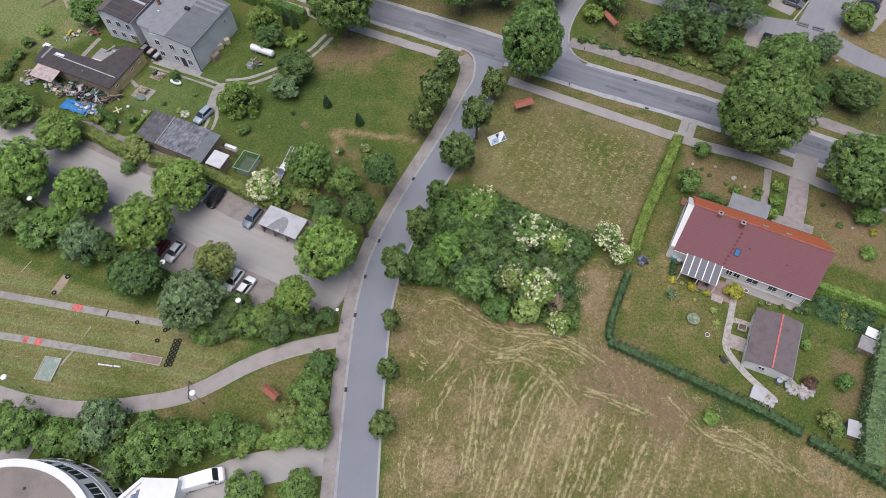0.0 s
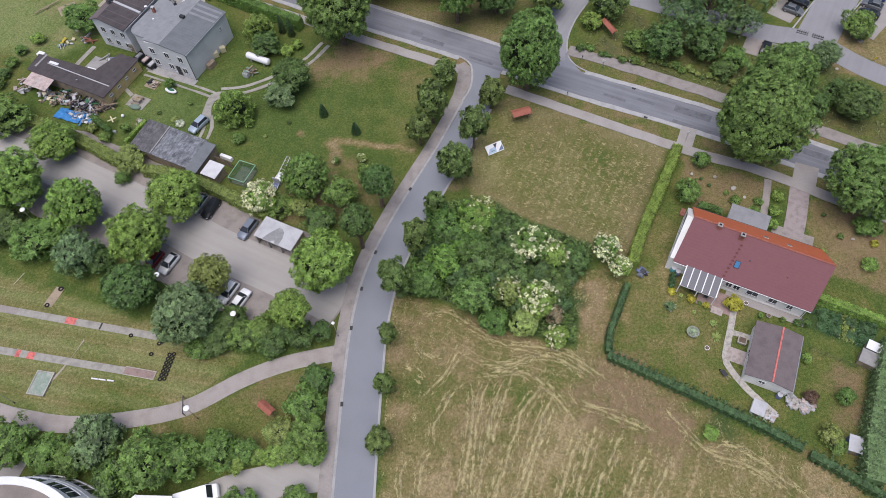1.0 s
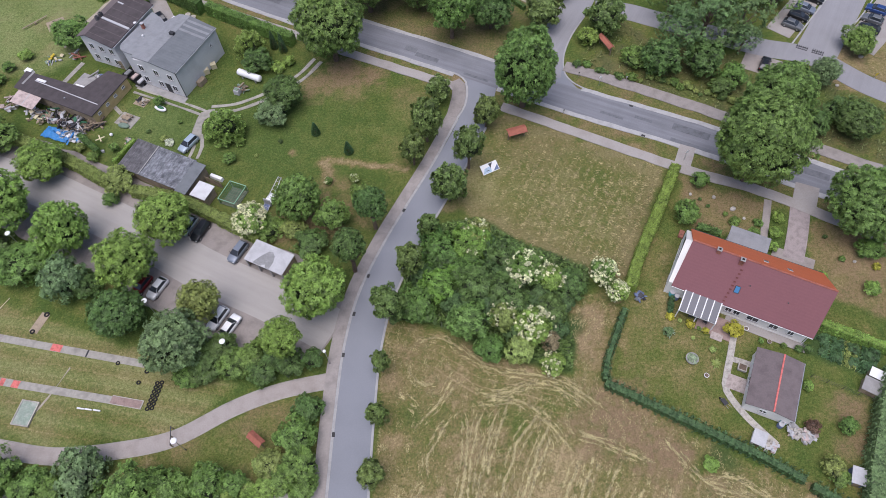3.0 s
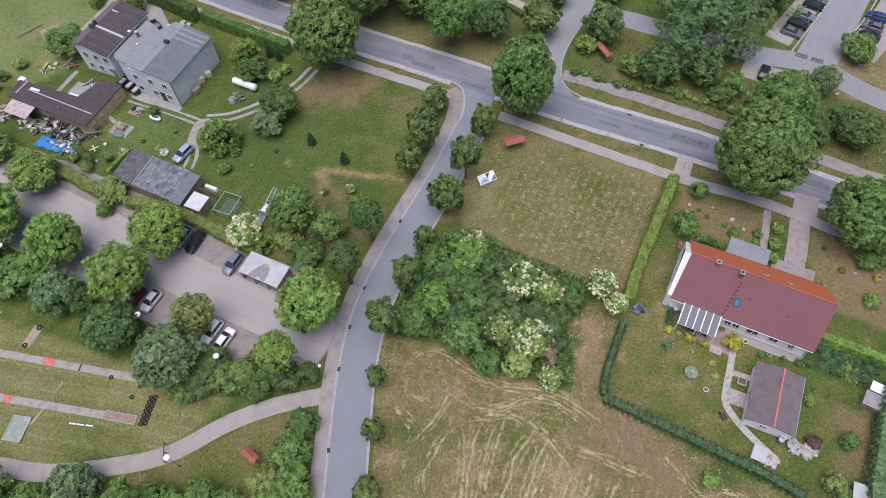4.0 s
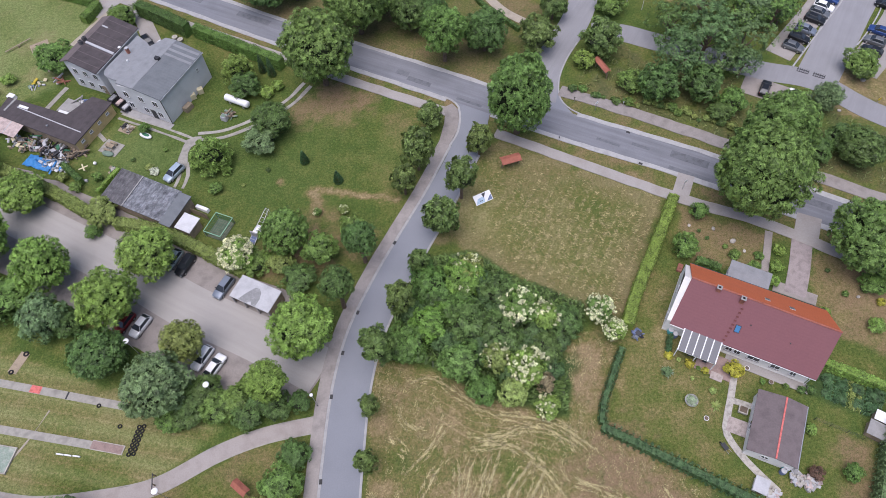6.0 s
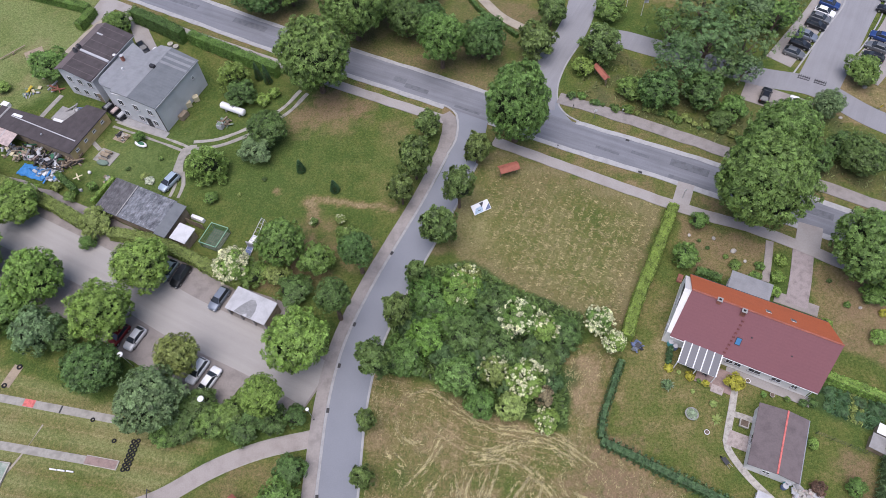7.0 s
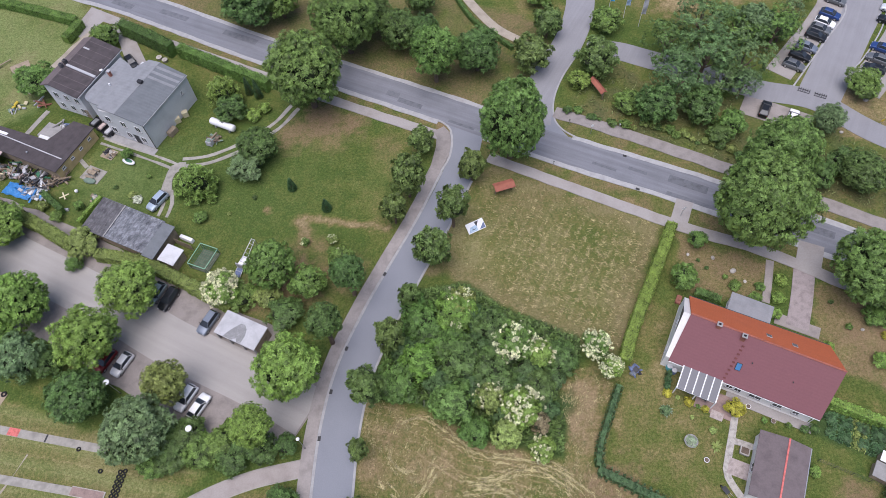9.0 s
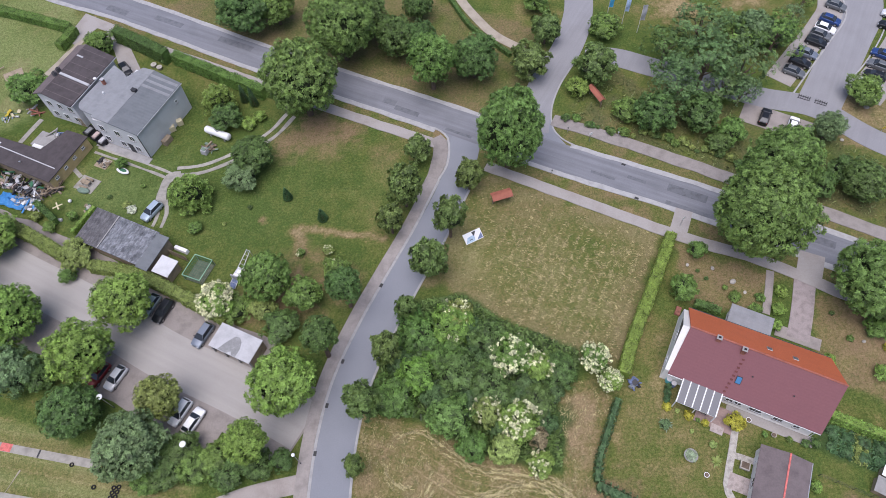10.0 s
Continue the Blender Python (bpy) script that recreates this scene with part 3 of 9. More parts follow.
# the rounded corner at the junction
CORNER = [(-1.0, 82.0), (0.9, 85.6), (2.1, 88.1), (2.55, 91.0), (2.35, 93.8), (1.2, 95.4), (0.0, 96.2)]
setting("road", Shape().slab([(1.0, 84.5, 0.018), (6.5, 84.5, 0.018), (6.5, 97, 0.018), (0.2, 97.3, 0.018), (2.2, 94.0, 0.018), (2.4, 90.9, 0.018)], 0.1), ASPHALT, "asphalt mouth of the side road", "road")
setting("gutter", ribbon(CORNER, 0.17, -0.17, 0.055), GUTTER, "pale curved kerb at the junction", "gutter")
setting("pavement", Shape().slab([(-2.9, 82.0, 0.092), (-1.2, 82.0, 0.092), (0.75, 85.7, 0.092), (1.95, 88.2, 0.092), (2.38, 90.9, 0.092), (2.2, 93.3, 0.092), (1.2, 94.6, 0.092), (0.6, 94.2, 0.092), (-0.6, 93.6, 0.092), (0.0, 92.2, 0.092), (-0.2, 90.0, 0.092), (-1.0, 86.4, 0.092)], 0.15), PAVING_WALK, "paved corner of the footway", "pavement")

# the mouth of the access road
setting("road", Shape().slab([(15.5, 92.5, 0.021), (22.0, 91.2, 0.021), (21.0, 92.9, 0.021), (19.8, 95.8, 0.021), (20.3, 100.3, 0.021), (16.5, 101, 0.021)], 0.1), ASPHALT, "asphalt mouth of the access road", "road")
setting("gutter", ribbon([(24.6, 108.9), (22.3, 104.9), (20.5, 100.3), (19.95, 96.2), (20.5, 94.0), (21.7, 92.4), (23.3, 91.2)], 0.13, -0.13, 0.055), GUTTER, "pale curved kerb of the access road", "gutter")

# car park of the neighbour
LOT = [(-110, 90), (-80, 77), (-70, 73.5), (-61, 69), (-48.7, 62.6), (-38, 56.2), (-26, 50.3), (-17.5, 45.6)]
setting("parking_bay", ribbon(LOT[1:-1], 8.2, -8.6, 0.012, wobble=0.5), PAVING_BROWN, "brown-grey paved parking bays", "parking")
setting("parking_bay", ribbon([(-31, 53), (-24, 49.3), (-17.3, 45.4)], 5.2, -5.6, 0.014, wobble=0.3), PAVING_BROWN, "brown-grey paved mouth of the car park", "parking")
setting("road", ribbon(LOT, 3.5, -3.3, 0.024), ASPHALT_LOT, "pale grey asphalt lane of the car park", "road")
WALK = [(-17.5, 38.4), (-24.2, 37), (-30.2, 34.7), (-37.4, 30.8), (-44.8, 29.3), (-52.5, 28.7), (-59, 29.6), (-64.2, 30.9), (-80, 36)]
setting("path", ribbon(WALK, 1.05, -1.05, 0.03, step=0.6, wobble=0.1), FOOTPATH, "curved grey footpath through the lawn", "path")
for lo, hi in ((1.17, 1.04), (-1.04, -1.17)):
    setting("edging", ribbon(WALK, lo, hi, 0.04), TRACK, "pale stone edging of the footpath", "edging")
setting("road", ribbon([(-17.5, 22), (-25.2, 20.9), (-31, 19.3), (-38, 15), (-46, 8)], 2.1, -2.2, 0.02), ASPHALT_LOT, "pale asphalt drive to the round building", "road")
setting("pavement", ribbon([(-66, 23.5), (-61, 24.5), (-57, 23.5)], 1.6, -2.5, 0.02), PAVING, "paved yard by the round building", "pavement")
# sports strips in the lawn
for a, b in (((-75, 47.6), (-43.6, 41.3)), ((-75, 41.2), (-42.7, 35.4))):
    setting("path", ribbon([a, ((a[0] + b[0]) / 2, (a[1] + b[1]) / 2), b], 0.54, -0.54, 0.035), TRACK, "long concrete strip across the lawn", "path")


# ---- plants ----
def crown_mesh(name, seed, sprays, lobes, tall, size, spread=1.0, flat=0.0, droop=0.0, lump=(0.15, 0.30), reach=(0.50, 0.86), patches=0, blades=6, upright=0.35, bare=0.0, ragged=0.2, even=False):
    """A crown of unit radius and height 2 * tall about its middle: sprays of leaves that fan out from twig ends, set over the skin of many lobes, with gaps between."""
    g = np.random.default_rng(seed)
    d = g.normal(size=(lobes, 3))
    if patches:
        # the lobes gather on a few sides of the crown
        heart = g.normal(size=(patches, 3)) * (1, 1, 0.4) + np.array([0, 0, 0.7])
        heart /= np.linalg.norm(heart, axis=1, keepdims=True)
        d = heart[g.integers(0, patches, lobes)] + 0.32 * d
    if even:
        # boughs spread all round, one to each part of the sky
        q = np.arange(lobes) + 0.5
        high, turn = 1 - 2 * q / lobes, q * 2.39996
        flank = np.sqrt(1 - high ** 2)
        d = np.stack([flank * np.cos(turn), flank * np.sin(turn), high], 1) + 0.55 / math.sqrt(lobes) * d
    d /= np.linalg.norm(d, axis=1, keepdims=True)
    d[:, 2] = np.where(d[:, 2] < -0.75, -d[:, 2], d[:, 2])
    uneven = np.array([1 + ragged * noise.noise((1.5 * q[0] + 3 * seed, 1.5 * q[1], 1.5 * q[2])) for q in d])
    lobe = d * (g.uniform(*reach, lobes) * spread * uneven)[:, None]
    big = g.uniform(*lump, lobes)
    many = sprays * 3
    which = g.choice(lobes, many, p=big ** 2 / (big ** 2).sum())
    n = g.normal(size=(many, 3))
    n /= np.linalg.norm(n, axis=1, keepdims=True)
    n = n + 0.45 * d[which]
    n /= np.linalg.norm(n, axis=1, keepdims=True)
    c = lobe[which] + n * (big[which] * g.uniform(0.72, 1.1, many))[:, None]
    # twigs buried inside another lobe carry no leaves
    deep = np.min(np.linalg.norm(c[:, None, :] - lobe[None], axis=2) / big[None], axis=1)
    keep = np.flatnonzero(deep > 0.66)[:sprays]
    c, n, out = c[keep] * 0.96, n[keep], d[which[keep]]
    k = len(c)
    if bare:
        gap = np.array([noise.noise((2.6 * p[0] + seed, 2.6 * p[1], 2.6 * p[2])) for p in c])
        c, n, out = c[gap > bare - 0.5], n[gap > bare - 0.5], out[gap > bare - 0.5]
        k = len(c)
    c[:, 2] -= droop * (c[:, 0] ** 2 + c[:, 1] ** 2)
    if flat:
        c[:, 2] = np.maximum(c[:, 2], -flat)
    u = 0.6 * n + 0.45 * out + np.array([0, 0, upright]) + 0.3 * g.normal(size=(k, 3))
    u /= np.linalg.norm(u, axis=1, keepdims=True)
    a = np.cross(u, g.normal(size=(k, 3)))
    a /= np.linalg.norm(a, axis=1, keepdims=True)
    b = np.cross(u, a)
    rings = [c]
    scale = size * g.uniform(0.65, 1.35, k)
    for q in range(blades):
        turn = 2 * math.pi * q / blades + g.uniform(-0.5, 0.5, k)
        rise = g.uniform(-0.15, 0.75, k)
        flat_way = a * np.cos(turn)[:, None] + b * np.sin(turn)[:, None]
        way = flat_way * np.cos(rise)[:, None] + u * np.sin(rise)[:, None]
        side = np.cross(u, flat_way)
        long = (scale * g.uniform(0.7, 1.3, k))[:, None]
        rings += [c + way * long * 0.55 + side * long * 0.42, c + way * long - np.array([0, 0, 0.18]) * long]
    v = np.stack(rings, 1)
    v[:, :, 2] *= tall
    each = 1 + 2 * blades
    start = (np.arange(k) * each)[:, None]
    loops = np.concatenate([np.concatenate([start, start + 1 + 2 * q, start + 2 + 2 * q], 1) for q in range(blades)], 1).ravel()
    me = bpy.data.meshes.new(name)
    me.vertices.add(k * each)
    me.vertices.foreach_set("co", v.astype(np.float32).ravel())
    me.loops.add(len(loops))
    me.loops.foreach_set("vertex_index", loops.astype(np.int32))
    me.polygons.add(k * blades)
    me.polygons.foreach_set("loop_start", np.arange(0, len(loops), 3, dtype=np.int32))
    me.update(calc_edges=True)
    me.materials.append(LEAF["mid"])
    return me


CROWN = {
    "huge": [crown_mesh("crown", 5, 9600, 330, 1.0, 0.046, lump=(0.065, 0.125), reach=(0.72, 0.94), ragged=0.3, even=True)],
    "big": [crown_mesh("crown", 10 + k, 6600, 230, 1.0, 0.052, lump=(0.075, 0.145), reach=(0.70, 0.92), even=True) for k in range(2)],
    "round": [crown_mesh("crown", 20 + k, 2900, 140, 0.95, 0.073, lump=(0.10, 0.20), reach=(0.60, 0.89), even=True) for k in range(4)],
    "airy": [crown_mesh("crown", 80 + k, 2000, 90, 0.95, 0.052, lump=(0.09, 0.22), reach=(0.35, 0.88), bare=0.45) for k in range(3)],
    "oval": [crown_mesh("crown", 30 + k, 1150, 46, 1.0, 0.135, lump=(0.10, 0.22), reach=(0.40, 0.88), upright=0.1, even=True) for k in range(4)],
    "shrub": [crown_mesh("crown", 40 + k, 1530, 75, 0.9, 0.095, 1.0, 0.75, lump=(0.12, 0.27), reach=(0.48, 0.86)) for k in range(5)],
    "willow": [crown_mesh("crown", 50, 2300, 70, 0.85, 0.10, 1.0, 1.0, 0.75, lump=(0.10, 0.2), reach=(0.5, 0.9), blades=5, upright=-0.9, even=True)],
    "ball": [crown_mesh("crown", 60 + k, 330, 40, 1.0, 0.17, 0.9, ragged=0.0) for k in range(2)],
    "blossom": [crown_mesh("blossom", 70 + k, 300, 55, 0.95, 0.060, 1.12, 0.0, 0.0, (0.02, 0.11), (0.70, 0.93), 9, upright=0.9) for k in range(3)],
}


def trunk_mesh(seed):
    """A tapered trunk with limbs; one metre high, to be stretched."""
    g = random.Random(seed)
    s = Shape()
    s.tube((0, 0, 0), (0.01, 0.01, 0.35), 0.035, 0.026, 10)
    s.tube((0.01, 0.01, 0.35), (0.0, 0.02, 0.75), 0.026, 0.010, 8)
    for k in range(6):
        a, h = k * 1.05 + g.uniform(-0.3, 0.3), g.uniform(0.28, 0.5)
        m = (0.09 * math.cos(a), 0.09 * math.sin(a), h + 0.12)
        s.tube((0, 0, h), m, 0.016, 0.011, 7)
        s.tube(m, (0.2 * math.cos(a + 0.3), 0.2 * math.sin(a + 0.3), h + 0.27), 0.011, 0.004, 6)
    return s.mesh("trunk", BARK)


# near-black colour that stands in for the shade deep inside a crown
CROWN_SHADE = material("crown_inner_shade", (0.026, 0.036, 0.016), 0.95, vary=0.2, big=0.5, fine=0.1, bump=0)


def shade_core_mesh(seed):
    """An added lumpy body of about unit radius: blocks light and blackens a crown's gaps."""
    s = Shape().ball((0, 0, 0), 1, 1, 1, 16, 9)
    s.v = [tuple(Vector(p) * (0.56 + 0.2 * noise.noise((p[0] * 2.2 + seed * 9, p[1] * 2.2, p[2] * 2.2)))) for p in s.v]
    return s.mesh("core", CROWN_SHADE)


TRUNKS = [trunk_mesh(k) for k in range(3)]
SHADE_CORES = [shade_core_mesh(k) for k in range(3)]
planted = [0]


def plant(name, x, y, r, top, colour="mid", form="round", base=None, label="", category="tree", group="", bloom=0.0):
    """A tree or shrub: crown radius r, height top, underside of the crown at base."""
    planted[0] += 1
    k = planted[0]
    g = random.Random(k * 7)
    base = (0.22 * top if form in ("huge", "big", "round", "airy", "oval", "willow") else 0.0) if base is None else base
    ob = thing(name, x, y, 0, 0, label, category, group)
    trunk = new("trunk", TRUNKS[k % 3])
    trunk.parent = ob
    wide = top * (0.75 if form == "oval" else 1.0)
    trunk.matrix_basis = pose(0, 0, -0.06, 0, 0, g.uniform(0, 360)) @ Matrix.Diagonal((wide, wide, top * 0.95, 1))
    rv = (top - base) / 2
    full = r * {"oval": 1.14, "airy": 1.08}.get(form, 0.95)
    stretch = Matrix.Diagonal((full * g.uniform(0.94, 1.06), full * g.uniform(0.94, 1.06), rv, 1))

    def leafy(part_name, mesh, mat):
        c = new(part_name, mesh)
        c.parent = ob
        c.matrix_basis = pose(0, 0, base + rv, 0, 0, g.uniform(0, 360)) @ stretch
        c.material_slots[0].link = "OBJECT"
        c.material_slots[0].material = mat
        return c

    # added dark body, so the gaps between the leaves read as shade
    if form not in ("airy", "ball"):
        inner = new("core", SHADE_CORES[k % 3])
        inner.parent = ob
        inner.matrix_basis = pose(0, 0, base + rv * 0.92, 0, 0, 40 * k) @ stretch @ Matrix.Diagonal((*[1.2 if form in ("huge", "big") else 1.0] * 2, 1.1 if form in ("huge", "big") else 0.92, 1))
    leafy("crown", CROWN[form][k % len(CROWN[form])], LEAF[colour])
    if bloom:
        for q in range(int(bloom)):
            tagged(leafy("blossom", CROWN["blossom"][(k + q) % 3], LEAF["blossom"]), "cream white blossom clusters")
    return ob


def hedge(points, width, height, colour, label, density=70, size=0.10, base=0.0, seed=1, beads=0.0):
    """A clipped hedge along a line: a twiggy core and leaf blades over its faces."""
    g = np.random.default_rng(seed)
    c, side = curve_through(points, 0.8)
    seg = np.linalg.norm(np.diff(c[:, :2], axis=0), axis=1)
    total = seg.sum()
    ob = thing("hedge", float(c[0, 0]), float(c[0, 1]), 0, 0, label, "hedge")
    core = ribbon(points, width / 2 * 0.86, -width / 2 * 0.86, height * 0.93, height * 0.93 + 0.05, 0.8)
    inner = part("core", core, LEAF[colour], ob)
    inner.matrix_basis = Matrix.Translation((-float(c[0, 0]), -float(c[0, 1]), 0))
    count = int(total * (width + 2 * height) * density)
    t = g.uniform(0, total, count)
    cum = np.concatenate([[0], np.cumsum(seg)])
    k = np.clip(np.searchsorted(cum, t) - 1, 0, len(seg) - 1)
    f = ((t - cum[k]) / seg[k])[:, None]
    p = c[k, :2] * (1 - f) + c[k + 1, :2] * f
    sd = side[k]
    lump = np.array([noise.noise((q[0] * 0.9, q[1] * 0.9, seed)) for q in p]) * 0.12
    lump += beads * (np.abs(np.sin(t * math.pi / 0.85)) - 0.6)
    around = g.uniform(-height, width + height, count)
    top = (around > 0) & (around < width)
    off = np.where(top, around - width / 2, np.where(around <= 0, -width / 2, width / 2)) * (1 + lump * 1.2)
    hz = np.where(top, height, np.where(around <= 0, -around, around - width)) * (1 + lump * 0.8)
    pos = np.column_stack([p + sd * off[:, None], np.clip(hz + base, 0.03, None)]) + g.normal(size=(count, 3)) * 0.05
    nrm = np.column_stack([sd * np.where(top, 0, np.sign(off))[:, None], np.where(top, 1.0, 0.25)]) + g.normal(size=(count, 3)) * 0.5
    nrm /= np.linalg.norm(nrm, axis=1, keepdims=True)
    a = np.cross(nrm, g.normal(size=(count, 3)))
    a /= np.linalg.norm(a, axis=1, keepdims=True)
    b = np.cross(nrm, a)
    s = size * g.uniform(0.6, 1.5, count)[:, None]
    v = np.stack([pos - a * s, pos + b * s * 0.7, pos + a * s, pos - b * s * 0.7], 1).reshape(-1, 3) - np.array([c[0, 0], c[0, 1], 0])
    me = bpy.data.meshes.new("foliage")
    me.from_pydata([tuple(q) for q in v], [], [(4 * q, 4 * q + 1, 4 * q + 2, 4 * q + 3) for q in range(count)])
    me.materials.append(LEAF[colour])
    fo = new("foliage", me)
    fo.parent = ob
    return ob

# ---- planting: x, y, crown radius, height, underside of the crown, leaf, form ----
ROADSIDE_TREES = [
    (12.0, 87.7, 6.0, 16.5, 2.0, "linden", "big"),
    (-21.3, 100.3, 6.7, 15.5, 1.9, "linden", "big"),
    (50.1, 78.6, 5.5, 16.2, 4.7, "linden", "huge"),
    (45.7, 70.7, 7.3, 17.6, 2.3, "linden", "huge"),
    (59.7, 61.1, 6.2, 12.3, 1.5, "linden", "big"),
    (-15.6, 113.4, 6.8, 14.5, 1.7, "linden", "big"),
    (0.1, 105.3, 4.9, 11.8, 2.6, "mid", "round"),
]
STREET_TREES = [
    (-2.4, 89.2, 2.3, 5.4, 0.6, "street", "oval"),
    (-4.4, 80.3, 2.7, 9.4, 1.7, "street", "oval"),
    (-6.5, 75.4, 2.1, 7.2, 1.3, "street", "oval"),
    (5.5, 83.2, 2.3, 6.8, 0.8, "street", "oval"),
    (2.4, 74.4, 2.5, 9.6, 2.4, "street", "oval"),
    (-0.8, 68.0, 2.8, 8.7, 1.0, "street", "oval"),
    (-3.9, 60.6, 1.6, 6.9, 2.2, "street", "oval"),
    (-6.5, 54.1, 2.1, 8.6, 2.4, "street", "oval"),
    (-9.3, 46.9, 2.4, 9.6, 2.8, "street", "oval"),
    (-10.2, 39.6, 1.3, 5.6, 1.8, "street", "oval"),
    (-10.4, 32.7, 1.5, 5.4, 1.0, "street", "oval"),
    (-10.9, 25.3, 1.8, 5.0, 0.6, "street", "oval"),
]
PARKING_TREES = [
    (-19.6, 49.9, 5.3, 10.4, 1.3, "maple", "round"),
    (-47.2, 54.7, 4.8, 10.6, 1.5, "maple", "round"),
    (-58.9, 61.1, 4.6, 9.3, 1.1, "maple", "round"),
    (-43.9, 62.9, 4.9, 8.3, 1.0, "maple", "round"),
    (-23.1, 42.1, 3.1, 9.5, 3.7, "maple", "round"),
    (-35.8, 48.7, 3.4, 8.1, 1.6, "olive", "round"),
    (-38.0, 42.3, 5.0, 9.8, 1.2, "silver", "round"),
    (-47.5, 47.4, 4.4, 7.5, 0.9, "dark", "round"),
    (-70.4, 66.2, 5.5, 9.4, 1.1, "maple", "round"),
    (-67.5, 75.4, 4.3, 6.2, 0.7, "maple", "round"),
    (-78.0, 81.6, 4.9, 5.7, 0.0, "mid", "shrub"),
]
PARKING_SHRUBS = [
    (-57.1, 53.2, 4.0, 7.2, 0.1, "silver", "shrub"),
    (-65.1, 57.1, 4.8, 4.7, 0.0, "mid", "shrub"),
    (-71.0, 59.9, 4.2, 4.6, 0.0, "dark", "shrub"),
    (-54.3, 52.9, 2.7, 4.4, 0.0, "dark", "shrub"),
    (-34.3, 41.3, 3.2, 3.9, 0.0, "dark", "shrub"),
    (-30.6, 40.3, 2.8, 3.4, 0.0, "mid", "shrub"),
    (-26.5, 39.5, 2.6, 3.0, 0.0, "dark", "shrub"),
    (-24.6, 41.1, 2.5, 3.5, 0.0, "dark", "shrub"),
    (-32.6, 42.6, 2.9, 4.0, 0.0, "dark", "shrub"),
    (-28.4, 41.3, 2.6, 3.6, 0.0, "mid", "shrub"),
    (-34.9, 39.4, 2.5, 2.9, 0.0, "dark", "shrub"),
    (-22.6, 40.4, 2.3, 3.3, 0.0, "dark", "shrub"),
    (-19.6, 40.8, 1.7, 3.6, 0.6, "dark", "shrub"),
    (-54.4, 72.7, 3.1, 3.6, 0.0, "olive", "shrub"),
    (-55.0, 69.3, 1.6, 2.2, 0.0, "mid", "shrub"),
    (-36.9, 39.0, 2.1, 2.7, 0.0, "mid", "shrub"),
]
GARDEN_TREES = [
    (-38.4, 83.0, 3.9, 5.9, 0.0, "weeping", "willow"),
    (-29.0, 89.1, 3.6, 6.4, 0.8, "dark", "round"),
    (-30.7, 85.8, 3.3, 4.4, 0.0, "silver", "shrub"),
    (-23.8, 65.8, 4.0, 8.7, 1.2, "mid", "round"),
    (-12.3, 63.1, 2.9, 9.5, 4.0, "dark", "round"),
    (-15.0, 55.5, 2.7, 10.0, 4.8, "dark", "round"),
    (-14.4, 68.1, 2.4, 3.8, 0.0, "mid", "shrub"),
    (-18.8, 63.6, 3.0, 5.9, 0.5, "mid", "shrub"),
    (-36.8, 102.5, 3.5, 5.6, 0.0, "weeping", "willow"),
    (-35.2, 98.9, 3.3, 4.0, 0.0, "dark", "shrub"),
    (-19.5, 64.5, 1.8, 3.2, 0.0, "silver", "shrub"),
    (-21.9, 59.6, 3.1, 3.4, 0.0, "dark", "shrub"),
    (-25.0, 62.6, 2.4, 2.9, 0.0, "olive", "shrub"),
    (-37.3, 77.1, 1.3, 1.8, 0.0, "mid", "shrub"),
    (-31.6, 98.1, 1.6, 1.7, 0.0, "light", "ball"),
    (-29.9, 99.7, 1.3, 1.6, 0.0, "light", "ball"),
    (-28.6, 62.7, 2.8, 2.9, 0.0, "mid", "shrub"),
    (-71.6, 106.7, 4.5, 5.6, 0.0, "mid", "shrub"),
    (-83.9, 91.5, 1.6, 2.2, 0.0, "mid", "shrub"),
    (-83.6, 94.2, 1.4, 1.6, 0.0, "dark", "shrub"),
    (-83.2, 97.0, 1.5, 1.7, 0.0, "mid", "shrub"),
    (-82.4, 100.3, 1.4, 1.6, 0.0, "mid", "shrub"),
    (-80.2, 103.2, 1.6, 1.8, 0.0, "light", "shrub"),
    (-61.8, 118.1, 3.1, 4.4, 0.0, "mid", "shrub"),
]
